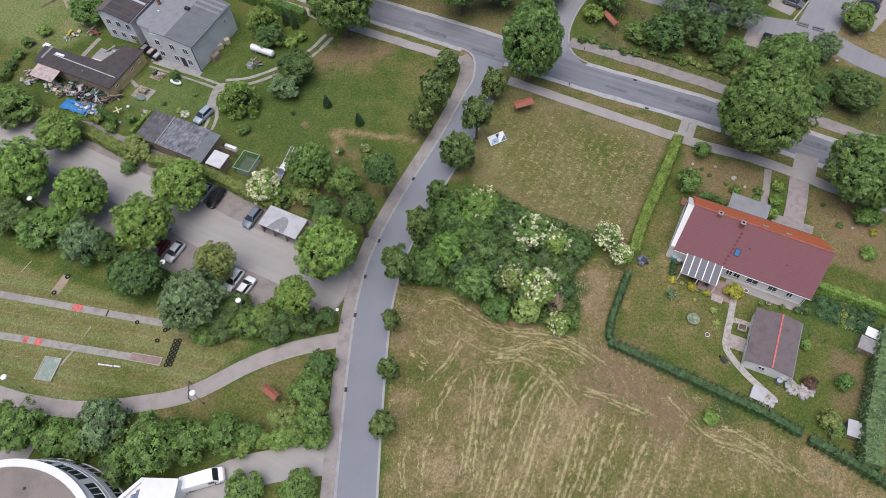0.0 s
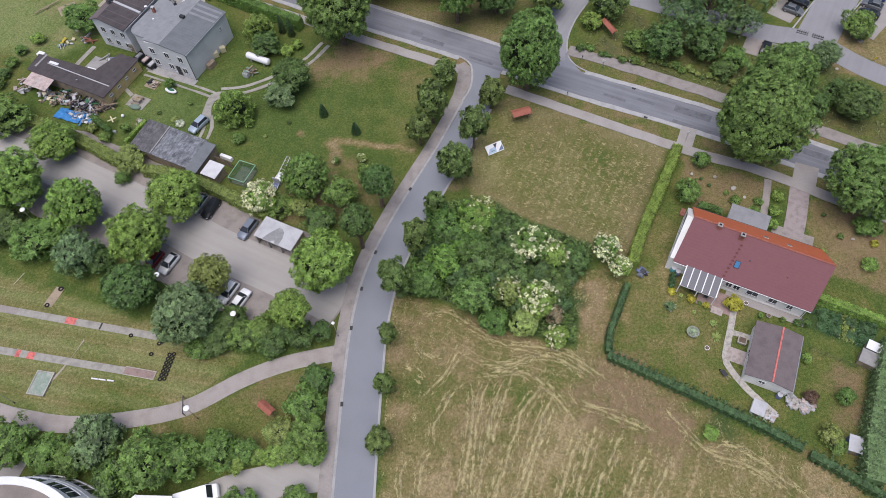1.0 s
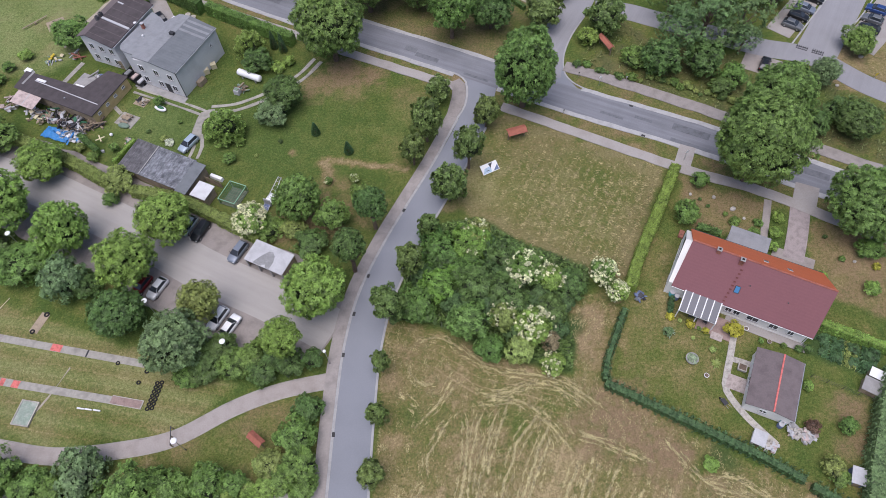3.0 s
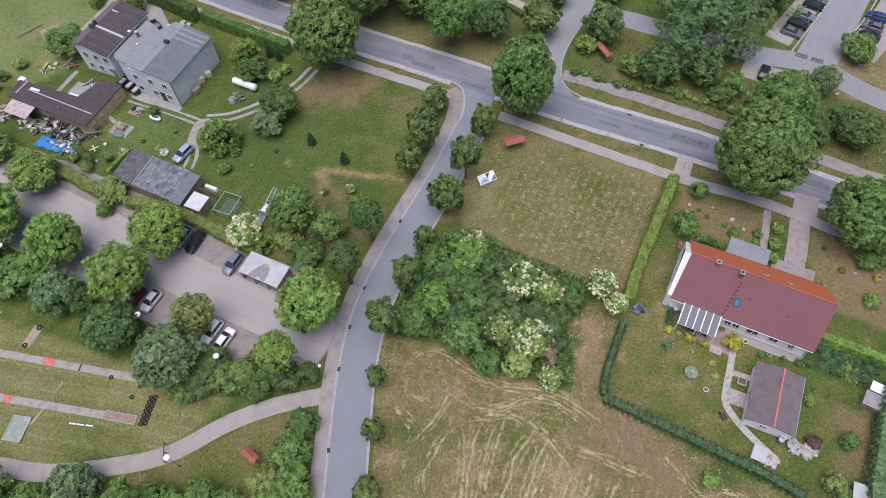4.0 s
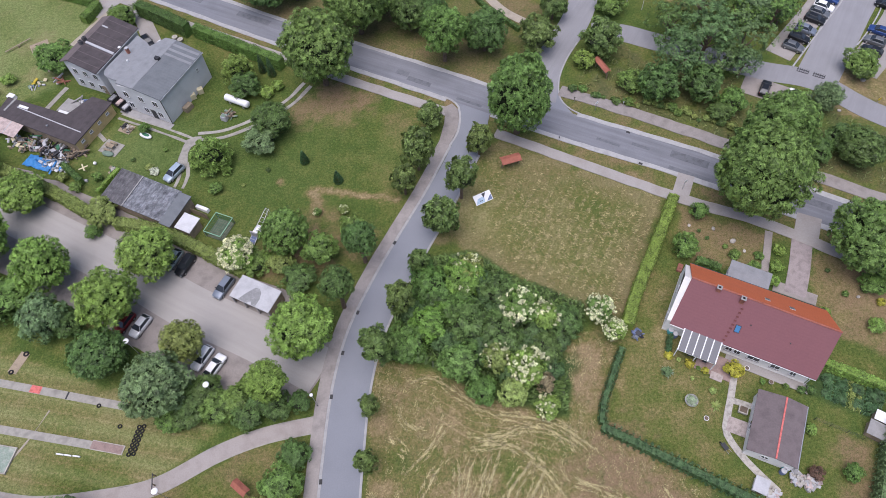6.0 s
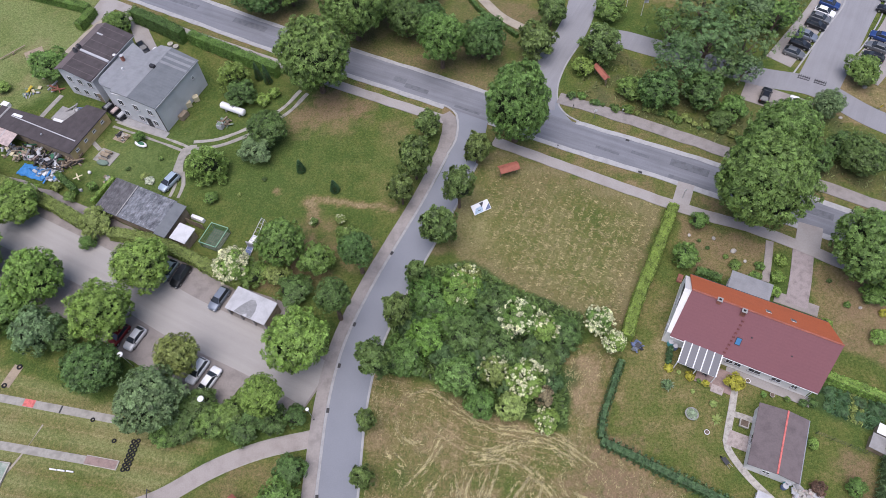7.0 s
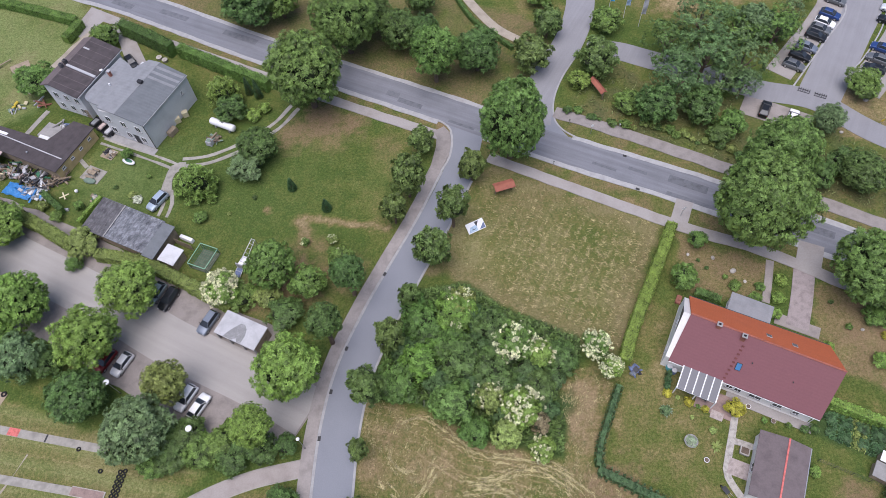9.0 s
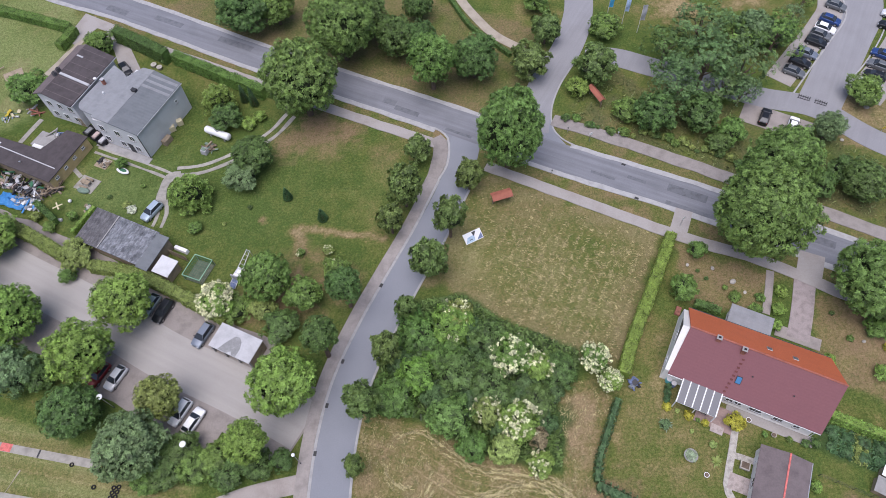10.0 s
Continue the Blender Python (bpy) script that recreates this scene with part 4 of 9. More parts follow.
THICKET = [
    (2.1, 58.0, 3.6, 5.7, 0.0, "vivid", "shrub"),
    (-2.2, 56.9, 3.4, 5.5, 0.0, "wild", "shrub"),
    (-2.2, 51.4, 3.5, 5.5, 0.0, "vivid", "shrub"),
    (2.8, 51.1, 3.8, 6.0, 0.0, "dark", "shrub"),
    (-5.5, 48.7, 3.3, 4.9, 0.0, "wild", "shrub"),
    (7.2, 56.1, 3.4, 5.0, 0.0, "dark", "shrub"),
    (6.8, 49.7, 3.7, 5.5, 0.0, "dark", "shrub"),
    (1.8, 45.2, 3.2, 6.8, 1.1, "fresh", "shrub"),
    (4.5, 42.0, 2.5, 3.7, 0.0, "wild", "shrub"),
    (8.4, 41.5, 2.4, 4.3, 0.0, "lime", "shrub"),
    (16.4, 51.8, 2.9, 3.4, 0.0, "dark", "shrub"),
    (13.3, 47.8, 2.8, 3.4, 0.0, "dark", "shrub"),
    (12.8, 42.8, 1.6, 3.2, 0.3, "brown", "shrub"),
    (-7.6, 48.1, 2.5, 3.8, 0.0, "dark", "shrub"),
    (1.6, 53.7, 3.3, 5.4, 0.0, "wild", "shrub"),
    (-3.5, 60.1, 2.4, 3.7, 0.0, "wild", "shrub"),
    (4.8, 53.4, 2.9, 4.2, 0.0, "tangle", "shrub"),
    (7.8, 52.6, 2.7, 4.0, 0.0, "tangle", "shrub"),
    (0.2, 48.3, 2.8, 4.3, 0.0, "tangle", "shrub"),
    (4.6, 47.9, 2.9, 4.4, 0.0, "tangle", "shrub"),
    (5.0, 57.4, 2.6, 3.9, 0.0, "tangle", "shrub"),
    (9.4, 48.5, 2.6, 3.6, 0.0, "tangle", "shrub"),
    (11.8, 50.0, 2.3, 3.2, 0.0, "tangle", "shrub"),
    (8.4, 44.6, 2.2, 3.2, 0.0, "tangle", "shrub"),
    (-4.6, 53.2, 2.6, 3.9, 0.0, "tangle", "shrub"),
    (-0.6, 54.4, 2.8, 4.2, 0.0, "tangle", "shrub"),
    (13.9, 44.9, 1.8, 2.4, 0.0, "tangle", "shrub"),
    (15.2, 48.9, 1.9, 2.2, 0.0, "tangle", "shrub"),
]
ELDERS = [
    (10.3, 53.5, 3.2, 6.0, 0.3, "mid", "shrub", 2),
    (13.5, 52.1, 2.3, 4.9, 0.7, "light", "shrub", 1),
    (6.6, 46.1, 2.3, 5.1, 1.1, "olive", "shrub", 1),
    (10.5, 44.8, 3.0, 5.4, 0.0, "light", "shrub", 2),
    (12.9, 39.7, 1.9, 2.5, 0.0, "light", "shrub", 1),
    (21.0, 53.2, 2.3, 4.5, 0.4, "mid", "shrub", 3),
    (22.8, 49.9, 1.8, 4.1, 0.9, "light", "shrub", 3),
    (-31.1, 63.1, 2.9, 5.6, 0.4, "light", "shrub", 5),
    (3.0, 59.6, 2.4, 5.7, 1.4, "olive", "shrub", 1),
    (2.5, 55.3, 1.0, 5.3, 3.5, "mid", "shrub", 1),
    (-16.2, 72.2, 1.0, 1.7, 0.0, "olive", "shrub", 1),
    (-15.6, 69.9, 0.9, 1.5, 0.0, "light", "shrub", 1),
    (-20.3, 72.0, 0.8, 1.4, 0.0, "mid", "shrub", 1),
]
SOUTH_SHRUBS = [
    (-47.3, 26.0, 3.8, 5.5, 0.0, "silver", "shrub"),
    (-40.0, 22.8, 4.6, 7.6, 0.0, "mid", "shrub"),
    (-36.2, 23.8, 3.5, 5.0, 0.0, "mid", "shrub"),
    (-31.2, 24.3, 3.0, 4.9, 0.0, "mid", "shrub"),
    (-28.2, 24.4, 2.0, 3.3, 0.0, "mid", "shrub"),
    (-26.4, 23.9, 1.3, 2.2, 0.0, "light", "shrub"),
    (-28.4, 25.1, 1.2, 2.2, 0.0, "light", "shrub"),
    (-21.0, 30.3, 3.1, 4.4, 0.0, "mid", "shrub"),
    (-19.6, 34.0, 2.4, 3.3, 0.0, "dark", "shrub"),
    (-19.9, 26.5, 3.0, 4.4, 0.0, "mid", "shrub"),
    (-23.8, 27.1, 2.3, 2.9, 0.0, "olive", "shrub"),
    (-58.5, 25.9, 3.7, 5.5, 0.0, "mid", "shrub"),
    (-53.8, 24.3, 3.1, 4.0, 0.0, "mid", "shrub"),
    (-49.9, 23.5, 2.7, 4.4, 0.0, "mid", "shrub"),
    (-28.0, 17.4, 2.9, 3.2, 0.0, "mid", "shrub"),
    (-20.9, 18.0, 2.6, 3.1, 0.0, "mid", "shrub"),
    (-43.7, 21.0, 3.3, 4.4, 0.0, "dark", "shrub"),
    (-19.4, 24.1, 2.1, 2.8, 0.0, "mid", "shrub"),
    (-25.2, 27.3, 1.3, 1.6, 0.0, "lime", "shrub"),
    (-26.6, 24.4, 1.2, 2.0, 0.0, "lime", "shrub"),
    (-29.6, 23.3, 2.0, 2.9, 0.0, "light", "shrub"),
    (-24.0, 24.3, 2.0, 2.5, 0.0, "light", "shrub"),
    (-22.0, 25.0, 2.2, 3.0, 0.0, "mid", "shrub"),
]
NORTH_TREES = [
    (7.4, 107.6, 4.6, 8.8, 1.1, "dark", "round"),
    (-6.3, 113.7, 4.4, 8.7, 1.0, "dark", "round"),
    (-11.7, 119.0, 4.7, 8.8, 1.1, "dark", "round"),
    (16.9, 107.3, 3.5, 7.1, 0.9, "street", "oval"),
    (20.5, 115.4, 2.9, 6.5, 1.0, "street", "oval"),
    (28.1, 105.7, 3.7, 7.1, 0.9, "street", "oval"),
    (31.4, 117.0, 3.3, 4.4, 0.0, "mid", "shrub"),
    (-34.5, 122.4, 5.9, 10.0, 1.2, "dark", "round"),
    (-29.0, 123.6, 4.5, 8.8, 1.1, "mid", "round"),
    (-2.3, 113.0, 3.7, 7.6, 0.9, "dark", "round"),
    (-2.4, 123.4, 3.3, 6.6, 0.8, "dark", "round"),
    (19.8, 124.6, 2.9, 4.4, 0.0, "mid", "shrub"),
]
NORTH_EAST_TREES = [
    (39.5, 98.0, 4.7, 10.6, 1.6, "grove", "airy"),
    (36.7, 94.7, 4.1, 7.5, 0.2, "dark", "shrub"),
    (45.4, 102.6, 7.0, 11.2, 1.3, "grove", "airy"),
    (51.1, 101.2, 5.4, 10.9, 1.3, "grove", "airy"),
    (43.6, 94.3, 4.0, 6.5, 0.0, "dark", "shrub"),
    (40.3, 108.3, 5.0, 8.9, 1.1, "dark", "airy"),
    (46.9, 112.7, 6.6, 9.1, 1.1, "grove", "airy"),
    (56.4, 112.3, 3.8, 7.7, 0.9, "silver", "round"),
    (59.4, 110.0, 4.9, 8.8, 1.1, "mid", "airy"),
    (53.0, 111.7, 4.5, 6.8, 0.8, "mid", "airy"),
    (63.5, 90.9, 2.7, 5.5, 0.7, "silver", "round"),
    (71.7, 98.8, 3.5, 5.0, 0.0, "mid", "shrub"),
    (65.1, 79.5, 4.0, 6.7, 0.8, "dark", "round"),
    (59.5, 80.4, 2.8, 3.9, 0.0, "dark", "shrub"),
    (32.5, 97.1, 3.0, 3.0, 0.0, "mid", "shrub"),
    (24.9, 102.9, 2.2, 3.3, 0.0, "light", "shrub"),
    (48.4, 91.6, 2.8, 3.9, 0.0, "mid", "shrub"),
    (46.3, 89.8, 2.4, 2.8, 0.0, "dark", "shrub"),
    (63.5, 82.7, 3.0, 4.4, 0.0, "dark", "shrub"),
    (51.4, 98.7, 3.4, 6.6, 0.8, "silver", "airy"),
    (48.1, 99.3, 3.7, 7.1, 0.9, "grove", "airy"),
    (41.7, 102.7, 4.1, 7.7, 0.9, "silver", "airy"),
    (61.6, 111.9, 2.5, 5.6, 0.7, "silver", "round"),
    (64.6, 116.2, 2.6, 5.8, 0.7, "silver", "airy"),
    (68.0, 120.8, 2.4, 5.2, 0.6, "mid", "airy"),
]
HOUSE_SHRUBS = [
    (35.2, 63.4, 2.3, 4.1, 0.0, "mid", "shrub"),
    (38.5, 69.8, 1.6, 2.8, 0.0, "mid", "shrub"),
    (38.0, 44.4, 1.6, 2.2, 0.0, "yellow", "shrub"),
    (49.0, 62.9, 1.1, 1.5, 0.0, "maple", "ball"),
    (47.9, 60.2, 1.1, 1.5, 0.0, "maple", "ball"),
    (46.9, 57.8, 1.1, 1.5, 0.0, "maple", "ball"),
    (29.3, 44.5, 0.8, 1.0, 0.0, "silver", "shrub"),
    (31.3, 26.5, 1.2, 1.2, 0.0, "maple", "shrub"),
    (49.4, 30.8, 1.4, 2.2, 0.0, "mid", "shrub"),
    (46.0, 36.3, 0.9, 1.3, 0.0, "light", "shrub"),
    (45.1, 30.9, 1.1, 1.6, 0.0, "red", "shrub"),
    (46.5, 24.5, 1.4, 1.8, 0.0, "mid", "shrub"),
    (60.5, 56.6, 2.3, 2.8, 0.0, "mid", "shrub"),
    (42.4, 62.4, 1.0, 1.1, 0.0, "mid", "shrub"),
    (46.1, 25.7, 1.7, 2.2, 0.0, "olive", "shrub"),
]

for rows, name, category, group, labels in (
    (ROADSIDE_TREES, "lime_tree", "tree", "trees along the village road", {"linden": "broad lime tree with a full green crown beside the road", "mid": "tall lime tree with a dense green crown beside the road", "light": "light green lime tree on the verge of the road"}),
    (STREET_TREES, "street_tree", "tree", "young trees along the side road", {"street": "young oval street tree with dark green leaves by the kerb"}),
    (PARKING_TREES, "maple_tree", "tree", "trees of the car park", {"maple": "round maple tree with a full green crown between parking bays", "olive": "thin olive green maple tree between parked cars", "silver": "broad silvery green tree at the edge of the car park", "dark": "dark green maple tree behind the parking bays"}),
    (PARKING_SHRUBS, "shrub", "shrub", "", {"": "dense leafy shrub at the edge of the car park"}),
    (GARDEN_TREES, "garden_tree", "tree", "", {"weeping": "weeping light green tree on the garden lawn", "light": "light green bush on the grass", "dark": "dark green garden tree on the lawn", "silver": "silvery green bush on the garden lawn", "mid": "leafy green garden tree on the lawn", "olive": "olive green bush on the lawn"}),
    (THICKET, "bush", "shrub", "bushes of the thicket", {"": "wild green bush in the thicket beside the road", "lime": "bright green bush in the thicket", "brown": "withered brown bush in the thicket", "fresh": "fresh green bush at the edge of the thicket", "maple": "bright green bush in the thicket"}),
    (ELDERS, "elder_bush", "shrub", "flowering elder bushes", {"": "elder bush covered with cream white blossom"}),
    (SOUTH_SHRUBS, "shrub", "shrub", "", {"": "leafy green shrub in the belt beside the path", "yellow": "yellow-leaved shrub beside the path", "silver": "grey green shrub beside the path"}),
    (NORTH_TREES, "roadside_tree", "tree", "", {"": "dark green tree on the grass across the road"}),
    (NORTH_EAST_TREES, "park_tree", "tree", "", {"": "leafy tree in the green belt by the car park", "silver": "silvery green tree in the belt by the car park"}),
    (HOUSE_SHRUBS, "garden_shrub", "shrub", "", {"": "green garden shrub by the red-roofed house", "yellow": "golden yellow garden shrub by the terrace", "silver": "silvery bush on the lawn", "maple": "fresh green rounded bush", "red": "dark red-leaved shrub on the lawn"}),
):
    for x, y, r, top, base, colour, form, *bloom in rows:
        plant(name, x, y, r, top, colour, form, base, labels.get(colour, labels.get("", "green leafy tree on the grass")), category, group, sum(bloom))

hedge([(35.3, 72.8), (32.1, 66.2), (26.9, 56.0), (25.0, 51.2)], 1.55, 1.8, "hedge", "long clipped bright green hedge between meadow and garden", seed=1)
hedge([(23.8, 48.0), (21.8, 43.6), (20.4, 40.5), (19.7, 37.6)], 0.7, 1.1, "thuja", "low dark green conifer hedge round the garden", seed=2, beads=1.25)
hedge([(19.7, 37.2), (28.2, 32.5), (36.8, 27.8), (42.3, 24.3)], 1.0, 1.1, "thuja", "low dark green conifer hedge along the field", seed=3, beads=1.25)
hedge([(43.0, 23.6), (47, 20.9), (52, 17.2)], 1.0, 1.2, "thuja", "low dark green conifer hedge along the field", seed=4, beads=1.25)
hedge([(57.5, 38), (54.2, 31.5), (51.0, 25.0), (49.2, 20)], 2.5, 2.4, "silver", "tall grey green conifer hedge beside the garden", seed=5, beads=0.5)
hedge([(49.6, 45.4), (53, 43.7), (57.5, 41.4), (64, 38)], 1.1, 1.5, "light", "clipped green hedge running from the house corner", seed=6)
hedge([(-59.5, 121.0), (-54, 117.8), (-48.6, 114.3)], 1.8, 3.0, "dark", "tall clipped green hedge behind the footway", seed=7)
hedge([(-47.3, 114.4), (-38, 109.2), (-29.5, 104.6)], 1.6, 2.5, "mid", "clipped green hedge between garden and footway", seed=8)
hedge([(-88, 131), (-78, 127.3), (-69.5, 124.0)], 1.6, 1.6, "mid", "green clipped hedge along a garden", seed=9)
hedge([(-68.6, 123.5), (-69.3, 121), (-70.2, 118.8)], 1.6, 1.6, "mid", "green clipped hedge along a garden", seed=10)
hedge([(-76, 83.0), (-70, 80.2), (-63, 76.6), (-56.8, 72.8)], 1.8, 1.8, "olive", "loose green hedge behind the parking bays", seed=11)
hedge([(-52, 70.8), (-45, 69.2), (-39.3, 66.4), (-33.0, 62.8), (-29.8, 61)], 1.7, 1.7, "olive", "loose green hedge behind the parking bays", seed=12)
hedge([(0.2, 136.0), (4.4, 126.2), (7.2, 120.2), (10.7, 116.2), (14.1, 112.3)], 0.7, 0.9, "dark", "low dark hedge along the sandy footpath", seed=14)
hedge([(36.6, 61.5), (38.3, 60.8), (39.8, 60.0)], 1.1, 1.2, "dark", "short dark green hedge by the house", seed=13)
hedge([(-54.4, 81.9), (-55.6, 79.6), (-56.7, 77.1)], 0.6, 0.9, "light", "narrow bright green hedge beside the shed", seed=21)
hedge([(-64.0, 82.9), (-62.0, 81.2), (-59.9, 79.3)], 0.9, 1.4, "dark", "short dark green hedge in the garden", seed=22)
bed = random.Random(77)
for x0, y0, x1, y1, n in ((22.5, 97.2, 33, 92.2, 11), (34, 94.0, 53, 84.2, 24)):
    for k in range(n):
        u = k / (n - 1)
        r = bed.uniform(0.45, 1.1)
        plant("low_shrub", x0 + (x1 - x0) * u + bed.uniform(-0.4, 0.4), y0 + (y1 - y0) * u + bed.uniform(-0.6, 0.6), r, r * bed.uniform(0.9, 1.4), bed.choice(("dark", "mid", "dark", "olive")), "ball", 0.0, "low green shrub along the footway", "shrub", "low shrubs along the footway")


# ---- materials of buildings and things ----
def ribbed(name, base, rough, period, along="x", strength=0.6, vary=0.12, hue=None, metal=0.0):
    """A roof skin with courses or ribs: a wave in the thing's own frame lifts the surface and tints it a little."""
    m = material(name, base, rough, metal, vary, 1.2, 0.2, 0, hue)
    t = m.node_tree
    n, link = t.nodes, t.links.new
    co = n.new("ShaderNodeTexCoord")
    w = n.new("ShaderNodeTexWave")
    w.bands_direction = "X" if along == "x" else "Y"
    w.inputs["Scale"].default_value = 2 * math.pi / period / 20
    w.inputs["Distortion"].default_value = 0.4
    w.inputs["Detail"].default_value = 2
    link(co.outputs["Object"], w.inputs["Vector"])
    bp = n.new("ShaderNodeBump")
    bp.inputs["Strength"].default_value, bp.inputs["Distance"].default_value = strength, 0.05
    link(w.outputs["Fac"], bp.inputs["Height"])
    link(bp.outputs[0], n["Principled BSDF"].inputs["Normal"])
    return m


WHITE_WALL = material("render_white", (0.80, 0.78, 0.74), 0.9, vary=0.06, big=2, fine=0.1)
GREY_WALL = material("render_grey", (0.64, 0.64, 0.65), 0.9, vary=0.08, big=2.5, fine=0.1)
BEIGE_WALL = material("render_beige", (0.56, 0.43, 0.22), 0.9, vary=0.12, big=1.5, fine=0.12)
GABLE_DARK = ribbed("gable_ribbed_dark", (0.13, 0.11, 0.10), 0.8, 0.16, "y", 0.6)
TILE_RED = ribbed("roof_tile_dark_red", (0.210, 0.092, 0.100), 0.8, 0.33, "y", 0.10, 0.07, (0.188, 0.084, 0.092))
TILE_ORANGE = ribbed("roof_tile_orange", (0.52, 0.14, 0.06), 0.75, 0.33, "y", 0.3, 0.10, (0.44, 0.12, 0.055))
TILE_RIDGE = material("ridge_tile", (0.38, 0.13, 0.09), 0.75, vary=0.12, big=0.5, fine=0.1)
ROOF_DARK = ribbed("roofing_felt_dark", (0.08, 0.068, 0.070), 0.85, 0.9, "y", 0.3, 0.12)
ROOF_BROWN = ribbed("roof_sheet_brown", (0.165, 0.135, 0.135), 0.85, 1.0, "x", 0.3, 0.12)
ROOF_GREY = ribbed("roof_sheet_grey", (0.255, 0.262, 0.272), 0.7, 0.6, "y", 0.3, 0.08)
ROOF_GREY_DARK = ribbed("roof_sheet_slate", (0.165, 0.178, 0.188), 0.7, 0.6, "y", 0.4, 0.08)
ROOF_SLATE = ribbed("roof_corrugated", (0.185, 0.192, 0.208), 0.85, 0.35, "x", 0.9, 0.22, (0.085, 0.09, 0.10))
ROOF_SLATE_DARK = ribbed("roof_corrugated_dark", (0.13, 0.125, 0.13), 0.85, 0.35, "x", 0.9, 0.25, (0.06, 0.058, 0.06))
ROOF_PINK = material("sheet_pinkish", (0.50, 0.40, 0.37), 0.8, vary=0.18, big=0.7, fine=0.2)
streak(ROOF_SLATE, 64.8, 0.85, (0.9, 0.3))
streak(ROOF_SLATE, 20, 0.7, (0.5, 0.35))
streak(ROOF_SLATE_DARK, 64.8, 0.75, (1.1, 0.4))
streak(ROOF_GREY, 65.2, 0.12, (6, 0.8))
streak(ROOF_DARK, 64, 0.25, (4, 0.7))
STEP_RED = material("step_red", (0.16, 0.055, 0.05), 0.7, vary=0.1, big=0.4, fine=0.1)
WET_DIRT = material("dirt_grey", (0.25, 0.25, 0.25), 0.8, vary=0.2, big=0.6, fine=0.15, hue=(0.33, 0.33, 0.33))
WHITE_SHEET = material("sheet_white", (0.46, 0.46, 0.47), 0.6, vary=0.1, big=1.5, fine=0.2)
BRIGHT_SHEET = material("sheet_bright", (0.62, 0.62, 0.63), 0.6, vary=0.08, big=1.2, fine=0.2)
GREEN_TUBE = material("tube_green", (0.27, 0.50, 0.34), 0.5, vary=0.05, bump=0)
CAGE_GROUND = material("worn_green", (0.17, 0.185, 0.13), 0.9, vary=0.2, big=0.7, fine=0.15)
WHITE_PAINT = material("paint_white", (0.80, 0.80, 0.80), 0.45, vary=0.03, bump=0)
GRAVEL_ROOF = material("gravel_roof", (0.25, 0.215, 0.19), 0.95, vary=0.12, big=2, fine=0.15, bump=0.4)
STONE = material("stone_pale", (0.45, 0.42, 0.37), 0.9, vary=0.2, big=0.5, fine=0.1)
BRICK = material("brick_red", (0.33, 0.14, 0.10), 0.9, vary=0.2, big=0.5, fine=0.12)
WOOD = material("wood_weathered", (0.30, 0.24, 0.17), 0.85, vary=0.2, big=0.8, fine=0.06)
WOOD_RED = material("roof_board_red", (0.35, 0.125, 0.085), 0.8, vary=0.15, big=0.6, fine=0.1)
METAL = material("metal_galvanised", (0.5, 0.51, 0.52), 0.45, 0.8, vary=0.06, bump=0)
METAL_DARK = material("metal_dark", (0.06, 0.06, 0.065), 0.5, 0.4, vary=0.05, bump=0)
GREEN_NET = material("net_green", (0.05, 0.16, 0.09), 0.7, vary=0.1, big=0.4, fine=0.08)
GREEN_MAT = material("mat_green", (0.20, 0.27, 0.21), 0.85, vary=0.15, big=0.8, fine=0.15)
BLUE = material("tarpaulin_blue", (0.05, 0.22, 0.50), 0.5, vary=0.15, big=0.7, fine=0.15)
BLUE_GREY = material("fabric_blue_grey", (0.16, 0.20, 0.33), 0.7, vary=0.2, big=0.3, fine=0.1)
TURQUOISE = material("plastic_turquoise", (0.10, 0.42, 0.46), 0.5, vary=0.1, bump=0)
YELLOW = material("plastic_yellow", (0.60, 0.45, 0.05), 0.5, vary=0.08, bump=0)
RED_MARK = material("mark_red", (0.62, 0.17, 0.15), 0.85, vary=0.2, big=0.5, fine=0.15)
RUBBER = material("rubber_black", (0.022, 0.022, 0.024), 0.8, vary=0.1, bump=0)
BLACK = material("gloss_black", (0.012, 0.012, 0.014), 0.35, vary=0.02, bump=0)
LAMP_WHITE = material("lamp_opal", (0.85, 0.85, 0.84), 0.4, vary=0.02, bump=0)
CREAM = material("plastic_cream", (0.62, 0.55, 0.36), 0.6, vary=0.08, bump=0)


def glass_material(name, tint, rough=0.06):
    """Panes seen from outside: dark, smooth and mirroring the sky."""
    m = bpy.data.materials.new(name)
    m.use_nodes = True
    b = m.node_tree.nodes["Principled BSDF"]
    b.inputs["Base Color"].default_value = (*tint, 1)
    b.inputs["Roughness"].default_value = rough
    b.inputs["Specular IOR Level"].default_value = 0.6
    return m


GLASS = glass_material("window_glass", (0.03, 0.035, 0.042))
GLASS_ROOF = glass_material("roof_pane", (0.14, 0.14, 0.15), 0.45)
GLASS_SKY = glass_material("roof_glass", (0.16, 0.2, 0.27), 0.15)
# the blue is the sky's reflection, put into the pane's own colour
GLASS_BLUE_REFLECTION = glass_material("skylight_sky_tint", (0.06, 0.19, 0.36), 0.12)
LAMP_RED = glass_material("tail_lamp_red", (0.28, 0.01, 0.01), 0.15)
LAMP_CLEAR = glass_material("head_lamp_clear", (0.55, 0.57, 0.6), 0.1)


